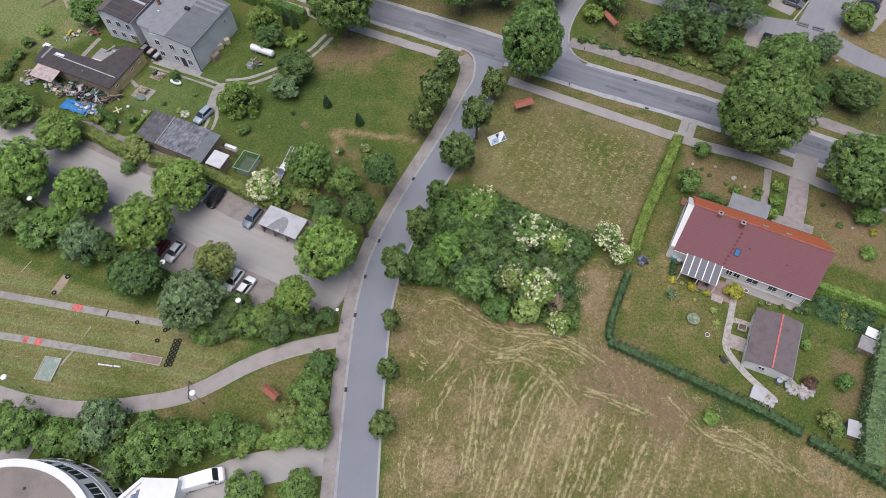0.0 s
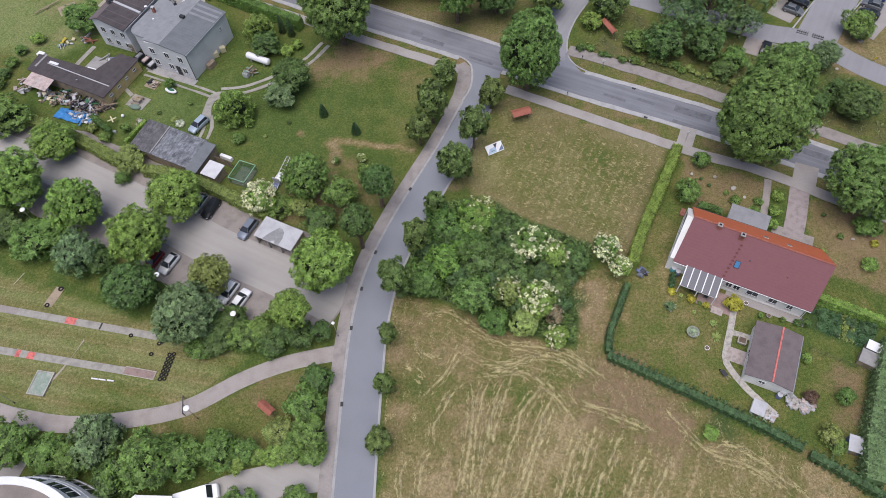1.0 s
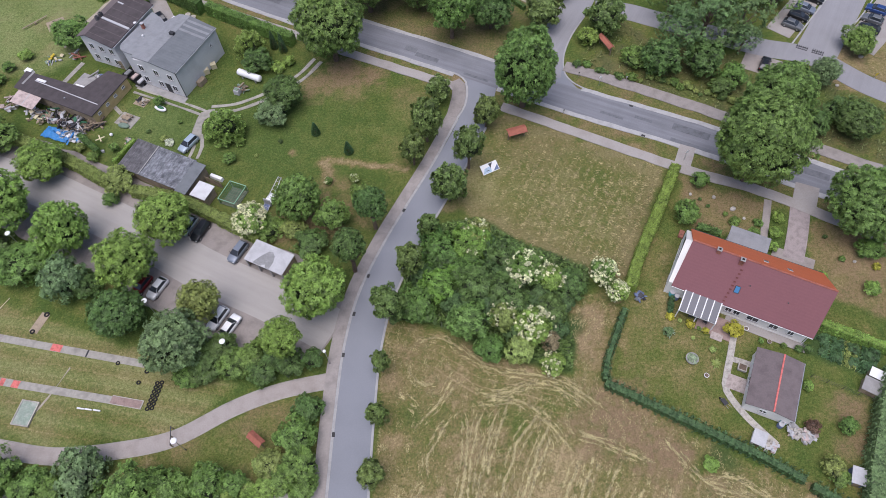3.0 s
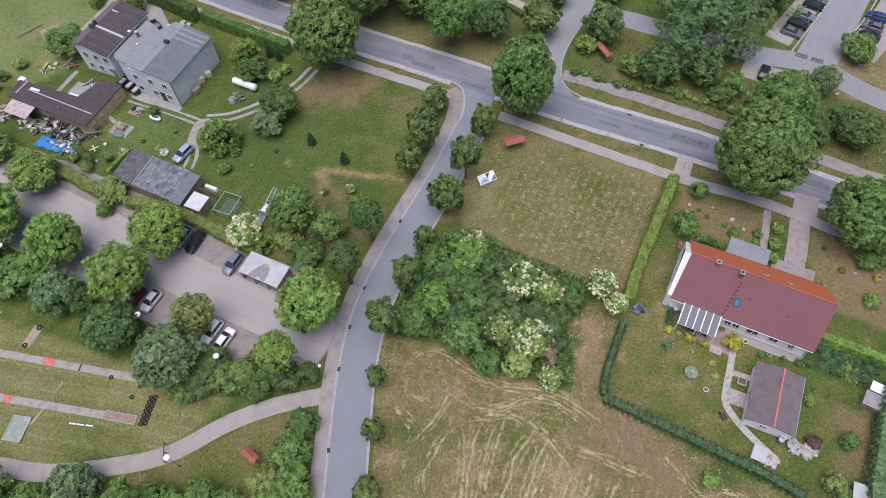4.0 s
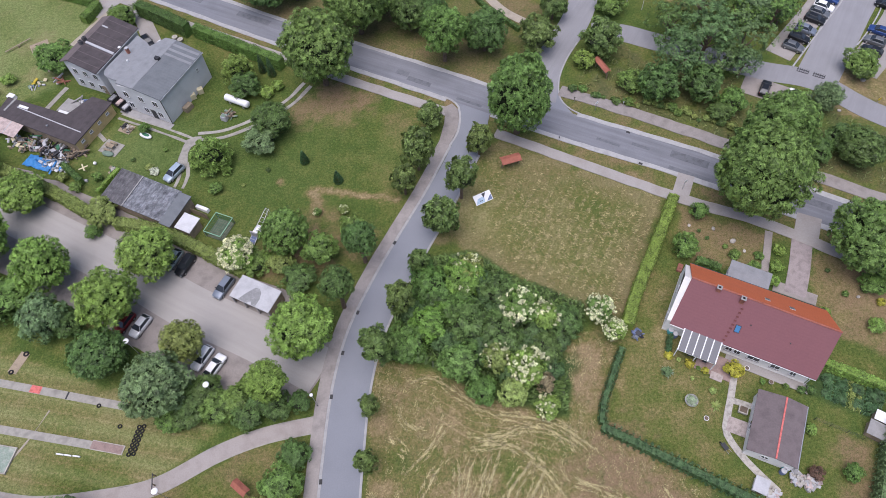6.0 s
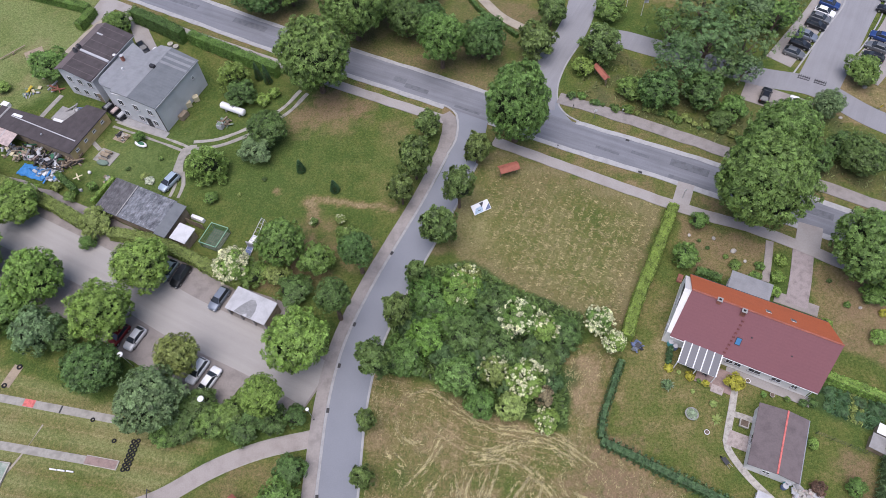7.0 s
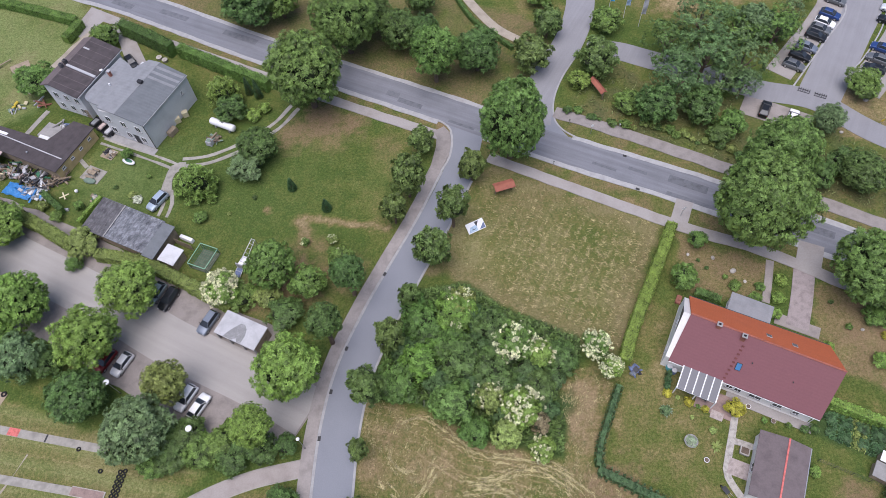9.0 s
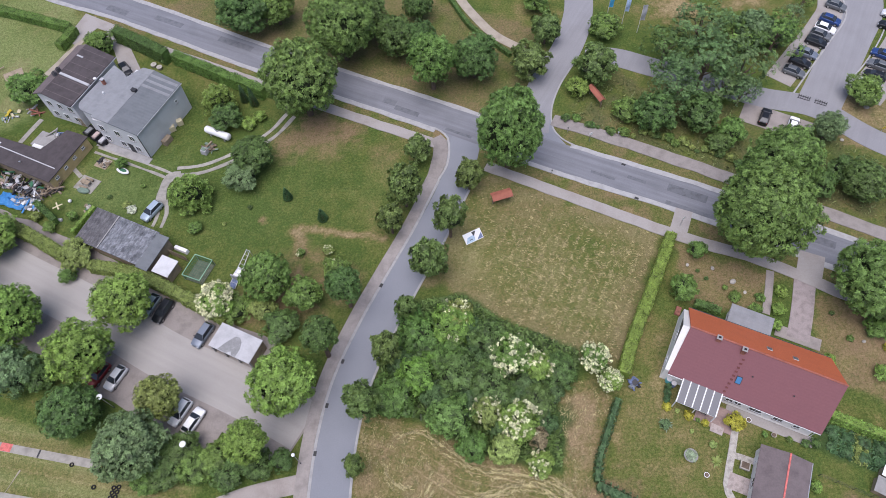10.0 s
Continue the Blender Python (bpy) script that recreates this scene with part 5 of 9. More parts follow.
def window(parent, x, y, z, w, h, facing, sill=True):
    """A framed pane on a wall of a building's own frame. facing: "s", "n", "w" or "e"."""
    turn = {"s": 0, "e": 90, "n": 180, "w": 270}[facing]
    fr = Shape()
    for a, b, c, d in ((-w / 2, w / 2, 0, 0.07), (-w / 2, w / 2, h - 0.07, h), (-w / 2, -w / 2 + 0.07, 0.07, h - 0.07), (w / 2 - 0.07, w / 2, 0.07, h - 0.07), (-0.03, 0.03, 0.07, h - 0.07)):
        fr.box(a, b, -0.05, 0.03, c, d)
    win = part("window", fr, WHITE_PAINT, parent)
    win.matrix_basis = pose(x, y, z, 0, 0, turn)
    part("pane", Shape().box(-w / 2 + 0.07, w / 2 - 0.07, -0.02, 0.02, 0.07, h - 0.07), GLASS, win)
    if sill:
        part("sill", Shape().box(-w / 2 - 0.06, w / 2 + 0.06, -0.14, 0.02, -0.05, 0), CONCRETE, win)
    return win


def door(parent, x, y, z, w, h, facing, mat):
    turn = {"s": 0, "e": 90, "n": 180, "w": 270}[facing]
    d = part("door", Shape().box(-w / 2, w / 2, -0.05, 0.03, 0, h), mat, parent, edge=0.01)
    d.matrix_basis = pose(x, y, z, 0, 0, turn)
    part("handle", Shape().box(w / 2 - 0.16, w / 2 - 0.06, -0.10, -0.05, h * 0.48, h * 0.48 + 0.04), METAL, d)
    return d


def gable_walls(x0, x1, y0, y1, ridge, eave, top):
    """Walls of a house with gables at both ends of x, closed to the roof."""
    s = Shape()
    s.add([(x0, y0, 0), (x1, y0, 0), (x1, y1, 0), (x0, y1, 0), (x0, y0, eave), (x1, y0, eave), (x1, y1, eave), (x0, y1, eave), (x0, ridge, top), (x1, ridge, top)],
          [(0, 1, 5, 4), (2, 3, 7, 6), (3, 0, 4, 8, 7), (1, 2, 6, 9, 5), (0, 3, 2, 1), (4, 5, 9, 8), (6, 7, 8, 9)])
    return s


# ---- the red-roofed house ----
def red_house():
    h = thing("house", 41.1, 50.0, 0, -26.2, "white single-storey house with a steep red tiled roof", "house")
    ws, wn, r, eave, top = -4.0, 5.5, 0.75, 3.0, 7.65
    part("wall", gable_walls(-10.5, 8.6, ws, wn, r, eave - 0.05, top - 0.3), WHITE_WALL, h)
    part("plinth", Shape().box(-10.53, 8.63, ws - 0.03, wn + 0.03, -0.05, 0.35), WHITE_WALL, h)
    x0, x1, ys, yn, ez = -9.95, 9.25, -4.3, 6.1, eave - 0.25
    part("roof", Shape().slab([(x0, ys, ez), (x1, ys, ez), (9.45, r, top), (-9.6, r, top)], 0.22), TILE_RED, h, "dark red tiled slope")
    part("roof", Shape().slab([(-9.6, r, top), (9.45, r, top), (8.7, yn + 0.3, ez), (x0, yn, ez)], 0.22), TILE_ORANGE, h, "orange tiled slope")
    cap = Shape().tube((0, 0, -0.03), (0.42, 0, -0.02), 0.13, 0.115, 8).mesh("ridge_tile", TILE_RIDGE)
    for k in range(48):
        tile = new("ridge_tile", cap)
        tile.parent = h
        tile.matrix_basis = pose(-9.6 + 19.05 * k / 48, r, top)
    # a dark ribbed triangle at the top of each gable
    for side, x in ((-1, -10.55), (1, 8.61)):
        part("gable_cladding", Shape().add([(x, r - 2.1, 5.2), (x, r + 2.1, 5.2), (x, r, top - 0.42), (x + 0.04, r - 2.1, 5.2), (x + 0.04, r + 2.1, 5.2), (x + 0.04, r, top - 0.42)],
                                           [(0, 2, 1), (3, 4, 5), (0, 1, 4, 3), (1, 2, 5, 4), (2, 0, 3, 5)]), GABLE_DARK, h, "dark ribbed gable triangle")
    window(h, -10.52, r, 3.6, 1.3, 1.2, "w")
    window(h, -10.52, -2.2, 0.95, 1.2, 1.2, "w")
    for x, w in ((-1.7, 0.9), (-0.6, 0.9), (1.6, 1.6), (4.4, 1.2), (6.7, 0.8)):
        window(h, x, ws - 0.01, 1.05, w, 1.05, "s")
    door(h, -4.2, ws - 0.01, 0.15, 1.0, 2.1, "s", WHITE_PAINT)
    window(h, -6.2, ws - 0.01, 0.95, 1.5, 1.25, "s")
    for x in (-7, -6, 3, 6):
        window(h, x, wn + 0.01, 0.95, 1.2, 1.25, "n")
    window(h, 8.61, 0.0, 0.95, 1.3, 1.25, "e")
    part("eaves_gutter", Shape().tube((-9.9, ys - 0.08, eave - 0.36), (9.2, ys - 0.08, eave - 0.36), 0.07, n=8), METAL, h)
    part("eaves_gutter", Shape().tube((-9.9, yn + 0.08, eave - 0.36), (8.6, yn + 0.36, eave - 0.36), 0.08, n=8), METAL_DARK, h)
    part("downpipe", Shape().tube((8.7, -4.15, 0), (8.7, -4.15, eave - 0.4), 0.05, n=8), WHITE_PAINT, h)
    for x, q in ((-6.0, r - 0.25), (-2.8, r - 0.55)):
        c = part("chimney", Shape().box(x - 0.28, x + 0.28, q - 0.26, q + 0.26, top - 1.2, top + 0.35), BRICK, h, edge=0.02)
        part("chimney_cap", Shape().box(x - 0.34, x + 0.34, q - 0.32, q + 0.32, top + 0.35, top + 0.43), CONCRETE, c)
        part("flue", Shape().box(x - 0.15, x + 0.15, q - 0.13, q + 0.13, top + 0.43, top + 0.49), BLACK, c)
    slope = (top - eave + 0.25) / (r + 4.3)
    tilt = math.degrees(math.atan(slope))

    def on_south(x, y):
        return pose(x, y, top + slope * (y - r), tilt, 0, 0)

    north = (top - eave + 0.25) / (6.1 - r)
    sk = part("skylight", Shape().box(-0.36, 0.36, -0.52, 0.52, 0, 0.12), METAL_DARK, h, edge=0.02)
    sk.matrix_basis = on_south(-1.9, -2.4)
    part("pane", Shape().box(-0.29, 0.29, -0.45, 0.45, 0.10, 0.135), GLASS_BLUE_REFLECTION, sk, "pane tinted with the sky's blue reflection")
    for k in range(9):
        hook = part("roof_step", Shape().box(-0.16, 0.16, -0.10, 0.10, 0.0, 0.12), STEP_RED, h)
        hook.matrix_basis = on_south(-2.4 - 0.06 * k, -0.45 - 0.43 * k)
    for x, y in ((-0.6, -1.6), (4.6, -1.9)):
        v = part("roof_vent", Shape().tube((0, 0, 0), (0, 0, 0.2), 0.09, n=8), METAL_DARK, h)
        v.matrix_basis = on_south(x, y)
    for x in (0.4, 3.6):
        s2 = part("skylight", Shape().box(-0.35, 0.35, -0.5, 0.5, 0, 0.1), METAL, h, edge=0.02)
        s2.matrix_basis = pose(x, 2.6, top - north * (2.6 - r), -math.degrees(math.atan(north)), 0, 0)
        part("pane", Shape().box(-0.27, 0.27, -0.42, 0.42, 0.09, 0.115), GLASS_ROOF, s2)


red_house()


def pergola():
    p = thing("pergola", 41.0, 50.3, 0, -26.2, "white terrace roof with grey panes and white rafters against the house", "pergola")
    x0, x1, y0, y1, z0, z1 = -7.7, -2.7, -7.6, -4.45, 2.25, 2.72
    for k in range(6):
        x = x0 + (x1 - x0) * k / 5
        part("rafter", Shape().add([(x - 0.07, y0, z0), (x + 0.07, y0, z0), (x + 0.07, y1, z1), (x - 0.07, y1, z1), (x - 0.07, y0, z0 + 0.16), (x + 0.07, y0, z0 + 0.16), (x + 0.07, y1, z1 + 0.16), (x - 0.07, y1, z1 + 0.16)],
                                   [(0, 3, 2, 1), (4, 5, 6, 7), (0, 1, 5, 4), (1, 2, 6, 5), (2, 3, 7, 6), (3, 0, 4, 7)]), WHITE_PAINT, p)
    for k in range(5):
        a, b = x0 + (x1 - x0) * k / 5 + 0.07, x0 + (x1 - x0) * (k + 1) / 5 - 0.07
        part("pane", Shape().slab([(a, y0 + 0.03, z0 + 0.10), (b, y0 + 0.03, z0 + 0.10), (b, y1, z1 + 0.10), (a, y1, z1 + 0.10)], 0.02), GLASS_ROOF, p, "grey translucent pane")
    part("beam", Shape().box(x0 - 0.1, x1 + 0.1, y0 + 0.05, y0 + 0.2, z0 - 0.16, z0), WHITE_PAINT, p)
    for x in (x0, (x0 + x1) / 2, x1):
        part("post", Shape().box(x - 0.06, x + 0.06, y0 + 0.06, y0 + 0.18, 0, z0 - 0.16), WHITE_PAINT, p)


pergola()


def flat_building(name, x, y, turn, w, d, height, wall, roof, label, category, rise=0.25, over=0.2, slope="y"):
    """A low outbuilding with a gently pitched sheet roof; returns its Empty."""
    b = thing(name, x, y, 0, turn, label, category)
    lo, hi = height, height + rise
    z = {"y": (lo, lo, hi, hi), "-y": (hi, hi, lo, lo), "x": (lo, hi, hi, lo), "": (lo,) * 4}[slope]
    c = [(-w / 2, -d / 2), (w / 2, -d / 2), (w / 2, d / 2), (-w / 2, d / 2)]
    s = Shape().add([(px, py, 0) for px, py in c] + [(px, py, zz) for (px, py), zz in zip(c, z)], [(0, 3, 2, 1), (4, 5, 6, 7), (0, 1, 5, 4), (1, 2, 6, 5), (2, 3, 7, 6), (3, 0, 4, 7)])
    part("wall", s, wall, b)
    k = 1 + 2 * over / w, 1 + 2 * over / d
    part("roof", Shape().slab([(px * k[0], py * k[1], zz + 0.12) for (px, py), zz in zip(c, z)], 0.115), roof, b)
    return b


annex = flat_building("porch", 42.55, 57.3, -26.3, 5.3, 3.4, 2.45, WHITE_WALL, ROOF_GREY, "white flat-roofed porch on the back of the house", "porch")
door(annex, -1.5, 1.71, 0.05, 1.0, 2.05, "n", WOOD)
window(annex, 1.2, 1.71, 0.9, 1.4, 1.1, "n")
window(annex, -2.66, 0.2, 0.9, 1.0, 1.1, "w")


def garage():
    g = thing("garage", 41.15, 36.15, 0, -24.0, "white garage with a brown-grey sheet roof and red ridge strip", "garage")
    w, d, rx = 3.05, 4.2, 0.3
    part("wall", Shape().add([(-w + 0.2, -d + 0.2, 0), (w - 0.2, -d + 0.2, 0), (w - 0.2, d - 0.2, 0), (-w + 0.2, d - 0.2, 0), (-w + 0.2, -d + 0.2, 2.25), (w - 0.2, -d + 0.2, 2.2), (w - 0.2, d - 0.2, 2.2), (-w + 0.2, d - 0.2, 2.25), (rx, -d + 0.2, 2.75), (rx, d - 0.2, 2.75)],
                             [(0, 1, 5, 8, 4), (1, 2, 6, 5), (2, 3, 7, 9, 6), (3, 0, 4, 7), (4, 8, 9, 7), (8, 5, 6, 9), (0, 3, 2, 1)]), WHITE_WALL, g)
    part("roof", Shape().slab([(-w, -d, 2.32), (rx, -d, 2.88), (rx, d, 2.88), (-w, d, 2.32)], 0.1), ROOF_BROWN, g)
    part("roof", Shape().slab([(rx, -d, 2.88), (w, -d, 2.28), (w, d, 2.28), (rx, d, 2.88)], 0.1), ROOF_BROWN, g)
    part("ridge", Shape().box(rx - 0.1, rx + 0.1, -d, d, 2.85, 2.95), RED_MARK, g, "salmon red ridge strip")
    part("eaves_gutter", Shape().tube((w + 0.06, -d, 2.2), (w + 0.06, d, 2.2), 0.07, n=8), METAL, g)
    door(g, -w + 0.19, 2.6, 0.05, 0.9, 2.0, "w", WHITE_PAINT)
    window(g, -w + 0.19, -0.5, 0.9, 1.2, 0.9, "w")
    window(g, -0.6, -d + 0.19, 1.1, 0.9, 0.7, "s")
    part("garage_door", Shape().box(-2.2, 1.2, d - 0.23, d - 0.15, 0.05, 2.1), WOOD, g)


garage()

# garden ground
PAVING_PINK = material("paving_pinkish", (0.40, 0.34, 0.31), 0.9, vary=0.18, big=0.5, fine=0.12)
setting("terrace", Shape().box(-2.6, 2.2, -1.6, 1.5, 0.0, 0.09), PAVING_RED, "red paved terrace before the house", "terrace").matrix_world = pose(36.2, 45.4, 0, 0, 0, -26.3)
setting("pavement", Shape().box(-5.9, 5.0, -0.7, 0.7, 0.0, 0.07), PAVING, "paved strip along the house wall", "pavement").matrix_world = pose(43.0, 43.95, 0, 0, 0, -26.3)
setting("path", ribbon([(38.4, 44.2), (37.2, 41), (36.0, 38), (35.6, 36), (37.3, 32.6), (40.3, 28.8)], 0.45, -0.45, 0.06), STONE, "pale paved garden path in a bend", "path")
setting("terrace", Shape().box(-1.4, 1.3, -1.0, 1.1, 0.0, 0.075), PAVING_PINK, "small paved seating place beside the garage", "terrace").matrix_world = pose(37.2, 36.9, 0, 0, 0, -24)
setting("path", ribbon([(37.0, 40.6), (38.4, 40.1), (39.6, 39.6)], 0.4, -0.4, 0.055), STONE, "short paved path to the garage door", "path")
setting("driveway", ribbon([(53.2, 64.9), (51.4, 60), (49.6, 55.8)], 1.5, -1.5, 0.05, step=0.8), PAVING_DRIVE, "brownish paved driveway to the house", "driveway")
setting("path", ribbon([(48.7, 66.6), (47.5, 63), (46.3, 59.8)], 0.55, -0.55, 0.05), PAVING_BROWN, "brown paved path to the front door", "path")
setting("pavement", ribbon([(47, 57.4), (49.5, 56.2), (52.4, 54.8)], 0.9, -0.9, 0.045), PAVING_BROWN, "paved strip behind the house", "pavement")
for x, y, half in ((37.2, 75.1, 1.3), (54.2, 66.6, 1.8)):
    setting("driveway", ribbon([(x - 0.8, y - 2.2), (x + 0.2, y), (x + 1.3, y + 2.6)], half, -half, 0.06), PAVING, "paved crossing from the road", "driveway")


# ---- the grey house and the dark-roofed house ----
def grey_house():
    h = thing("house", -49.15, 99.45, 0, -24.8, "two-storey grey rendered house with a low grey sheet roof", "house")
    part("wall", gable_walls_y(-4.6, 4.55, -6.1, 6.0, -0.85, 5.75, 6.3), GREY_WALL, h)
    # the lower link to the neighbouring house, with a rounded corner
    link = [(-4.62, -5.2), (-4.62, 3.5), (-6.4, 4.5), (-8.95, 5.3), (-8.95, -2.6)]
    link += [(-7.1 - 1.85 * math.cos(a), -3.2 - 1.85 * math.sin(a)) for a in (0.1, 0.45, 0.8, 1.15, 1.5)]
    n = len(link)
    part("wall", Shape().add([(x, y, 0) for x, y in link] + [(x, y, 5.55) for x, y in link], [tuple(range(n - 1, -1, -1)), tuple(range(n, 2 * n))] + [(k, (k + 1) % n, n + (k + 1) % n, n + k) for k in range(n)]), GREY_WALL, h)
    part("roof", Shape().slab([(-6.6 + (x + 6.6) * 1.035, 0.2 + (y - 0.2) * 1.03, 5.72 + 0.055 * (x + 9)) for x, y in link], 0.14), ROOF_GREY, h, "pale grey flat roof of the link")
    part("roof", Shape().slab([(-0.85, -6.2, 6.5), (4.7, -6.2, 5.92), (4.7, 6.1, 5.92), (-0.85, 6.5, 6.5)], 0.15), ROOF_GREY_DARK, h, "darker slate-grey roof slope")
    part("roof", Shape().slab([(-4.85, -5.9, 6.05), (-0.85, -6.2, 6.5), (-0.85, 6.5, 6.5), (-3.3, 6.5, 6.23), (-4.85, 3.7, 6.05)], 0.15), ROOF_GREY, h)
    for y in (2.7, 3.9, 5.1):
        part("roof_strip", Shape().slab([(-0.8, y, 6.512), (4.6, y, 5.948), (4.6, y + 0.5, 5.948), (-0.8, y + 0.5, 6.512)], 0.02), ROOF_GREY, h, "paler sheet on the roof")
    part("ridge", Shape().box(-0.93, -0.77, -6.2, 6.5, 6.48, 6.53), ROOF_GREY, h)
    part("eaves_gutter", Shape().tube((4.78, -6.2, 5.82), (4.78, 6.1, 5.82), 0.09, n=8), METAL, h)
    part("downpipe", Shape().tube((4.66, -6.16, 0), (4.66, -6.16, 5.8), 0.06, n=8), METAL_DARK, h)
    part("chimney", Shape().box(-1.5, -0.6, 1.0, 1.6, 6.2, 6.95), METAL_DARK, h, "low dark louvred chimney", edge=0.03)
    pipe = part("chimney", Shape().box(-7.8, -7.3, 0.9, 1.35, 5.6, 6.9), BRICK, h, "slim brown brick chimney", edge=0.02)
    part("chimney_cap", Shape().box(-7.87, -7.23, 0.83, 1.42, 6.9, 7.0), WHITE_SHEET, pipe)
    part("roof_vent", Shape().tube((-6.2, -0.8, 5.8), (-6.2, -0.8, 6.25), 0.17, n=10), WHITE_PAINT, h)
    for z in (0.9, 3.5):
        for x in (-3.4, -0.2, 2.8):
            window(h, x, -6.11, z, 1.1, 1.25, "s")
    door(h, 1.3, -6.13, 0.05, 1.0, 2.05, "s", METAL_DARK)
    window(h, 4.56, 3.6, 3.6, 0.5, 0.7, "e")
    # kept clear of the ground sheet's grass: the paved strip before the wall
    setting("pavement", Shape().box(-5.9, 5.0, -7.5, -6.15, 0.0, 0.06), CONCRETE, "grey concrete strip before the house wall", "pavement").matrix_world = pose(-49.15, 99.45, 0, 0, 0, -24.8)


def gable_walls_y(x0, x1, y0, y1, ridge, eave, top):
    """Walls of a house with gables at both ends of y."""
    return Shape().add([(x0, y0, 0), (x1, y0, 0), (x1, y1, 0), (x0, y1, 0), (x0, y0, eave), (x1, y0, eave), (x1, y1, eave), (x0, y1, eave), (ridge, y0, top), (ridge, y1, top)],
                       [(0, 1, 5, 8, 4), (1, 2, 6, 5), (2, 3, 7, 9, 6), (3, 0, 4, 7), (4, 8, 9, 7), (8, 5, 6, 9), (0, 3, 2, 1)])


grey_house()


def dark_house():
    h = thing("house", -61.35, 106.0, 0, -23.0, "two-storey grey rendered house with a dark brown felt roof", "house")
    part("wall", gable_walls_y(-3.6, 3.6, -5.7, 5.7, -1.5, 5.85, 6.75), GREY_WALL, h)
    part("roof", Shape().slab([(-4.0, -6.1, 6.0), (-1.5, -6.1, 7.05), (-1.5, 6.1, 7.05), (-4.0, 6.1, 6.0)], 0.15), ROOF_BROWN, h, "lighter weathered felt slope")
    part("roof", Shape().slab([(-1.5, -6.2, 7.05), (4.1, -6.4, 6.0), (4.2, 6.0, 6.0), (-1.5, 6.1, 7.05)], 0.15), ROOF_DARK, h)
    part("fire_wall", Shape().slab([(-1.3, -1.5, 7.2), (4.15, -1.5, 6.2), (4.15, -1.05, 6.2), (-1.3, -1.05, 7.2)], 0.3), WHITE_SHEET, h, "pale rendered fire wall")
    for k in range(7):
        y = -5.2 + 1.7 * k
        part("felt_seam", Shape().slab([(-1.45, y, 7.055), (4.1, y, 6.015), (4.1, y + 0.06, 6.015), (-1.45, y + 0.06, 7.055)], 0.012), ROOF_BROWN, h)
    for y in (-1.9, -0.9):
        c = part("chimney", Shape().box(-2.1, -1.5, y - 0.3, y + 0.3, 6.5, 7.75), ROOF_SLATE_DARK, h, "sooty dark chimney", edge=0.03)
        part("flue", Shape().box(-1.95, -1.65, y - 0.15, y + 0.15, 7.75, 7.8), BLACK, c)
    part("skylight", Shape().slab([(-1.3, 3.2, 7.08), (-0.2, 3.2, 6.87), (-0.2, 3.5, 6.87), (-1.3, 3.5, 7.08)], 0.06), WHITE_SHEET, h, "narrow pale sheet")
    part("eaves_gutter", Shape().tube((4.25, -6.3, 5.86), (4.3, 6.0, 5.86), 0.09, n=8), METAL, h)
    for z in (0.9, 3.4):
        for x in (-2.0, 0.2, 2.4):
            window(h, x, -5.71, z, 1.0, 1.2, "s")
    door(h, 3.0, -5.71, 0.05, 0.9, 2.0, "s", WOOD)
    for y in (-3, 0, 3):
        window(h, -3.61, y, 3.3, 1.0, 1.2, "w")
    d = thing("satellite_dish", -57.0, 104.2, 5.98, 0, "small white satellite dish on the roof edge", "dish")
    part("dish", Shape().ball((0, 0, 0.7), 0.3, 0.3, 0.1, 12, 4), WHITE_PAINT, d)
    part("pole", Shape().tube((0, 0, -0.1), (0, 0, 0.62), 0.03, n=8), METAL, d)


dark_house()

# ---- sheds of the neighbour ----
def corner_shed():
    """The L-shaped shed: a long timber wing and a rendered wing under one felt roof."""
    ox, oy, turn = -59.9, 90.35, -23.3
    co, si = math.cos(radians(-turn)), math.sin(radians(-turn))

    def own(x, y):
        return (x - ox) * co - (y - oy) * si, (x - ox) * si + (y - oy) * co

    b = thing("shed", ox, oy, 0, turn, "L-shaped shed with a yellowish rendered wall and dark felt roof", "shed")
    plan = [own(*p) for p in ((-78.0, 93.2), (-61.9, 85.7), (-57.9, 95.0), (-61.8, 96.6), (-65.2, 92.6), (-77.0, 97.2))]
    part("roof", Shape().slab([(x, y, 2.55) for x, y in plan], 0.14), ROOF_DARK, b)
    mx, my = sum(x for x, y in plan) / 6, sum(y for x, y in plan) / 6
    foot = [(mx + (x - mx) * 0.975, my + (y - my) * 0.95) for x, y in plan]
    part("wall", Shape().slab([(x, y, 2.41) for x, y in foot[:2] + foot[4:]], 2.45), WOOD, b, "weathered boarding")
    part("wall", Shape().slab([(x, y, 2.40) for x, y in foot[1:5]], 2.44), BEIGE_WALL, b, "yellowish render")
    e = foot[1][0] + 0.03
    for k in range(4):
        window(b, e, -3.4 + 2.2 * k, 1.35, 0.7, 0.5, "e")
    (ax, ay), (bx, by) = own(-74.6, 94.7), own(-61.6, 88.4)
    part("roof_seam", Shape().slab([(ax, ay - 0.09, 2.575), (bx, by - 0.09, 2.575), (bx, by + 0.09, 2.575), (ax, ay + 0.09, 2.575)], 0.03), WHITE_SHEET, b, "pale seam along the roof")
    (ax, ay) = own(-73.4, 94.6)
    part("roof_sheet", Shape().box(ax - 1.0, ax + 1.0, ay - 0.25, ay + 0.25, 2.55, 2.62), WHITE_PAINT, b, "white patch sheet")
    (ax, ay) = own(-76.0, 95.4)
    part("roof_sheet", Shape().box(ax - 0.2, ax + 0.2, ay - 1.6, ay + 1.6, 2.55, 2.6), CONCRETE, b, "grey felt strip")
    (ax, ay) = own(-67.8, 90.0)
    part("roof_vent", Shape().tube((ax, ay, 2.5), (ax, ay, 2.8), 0.16, n=10), METAL, b)


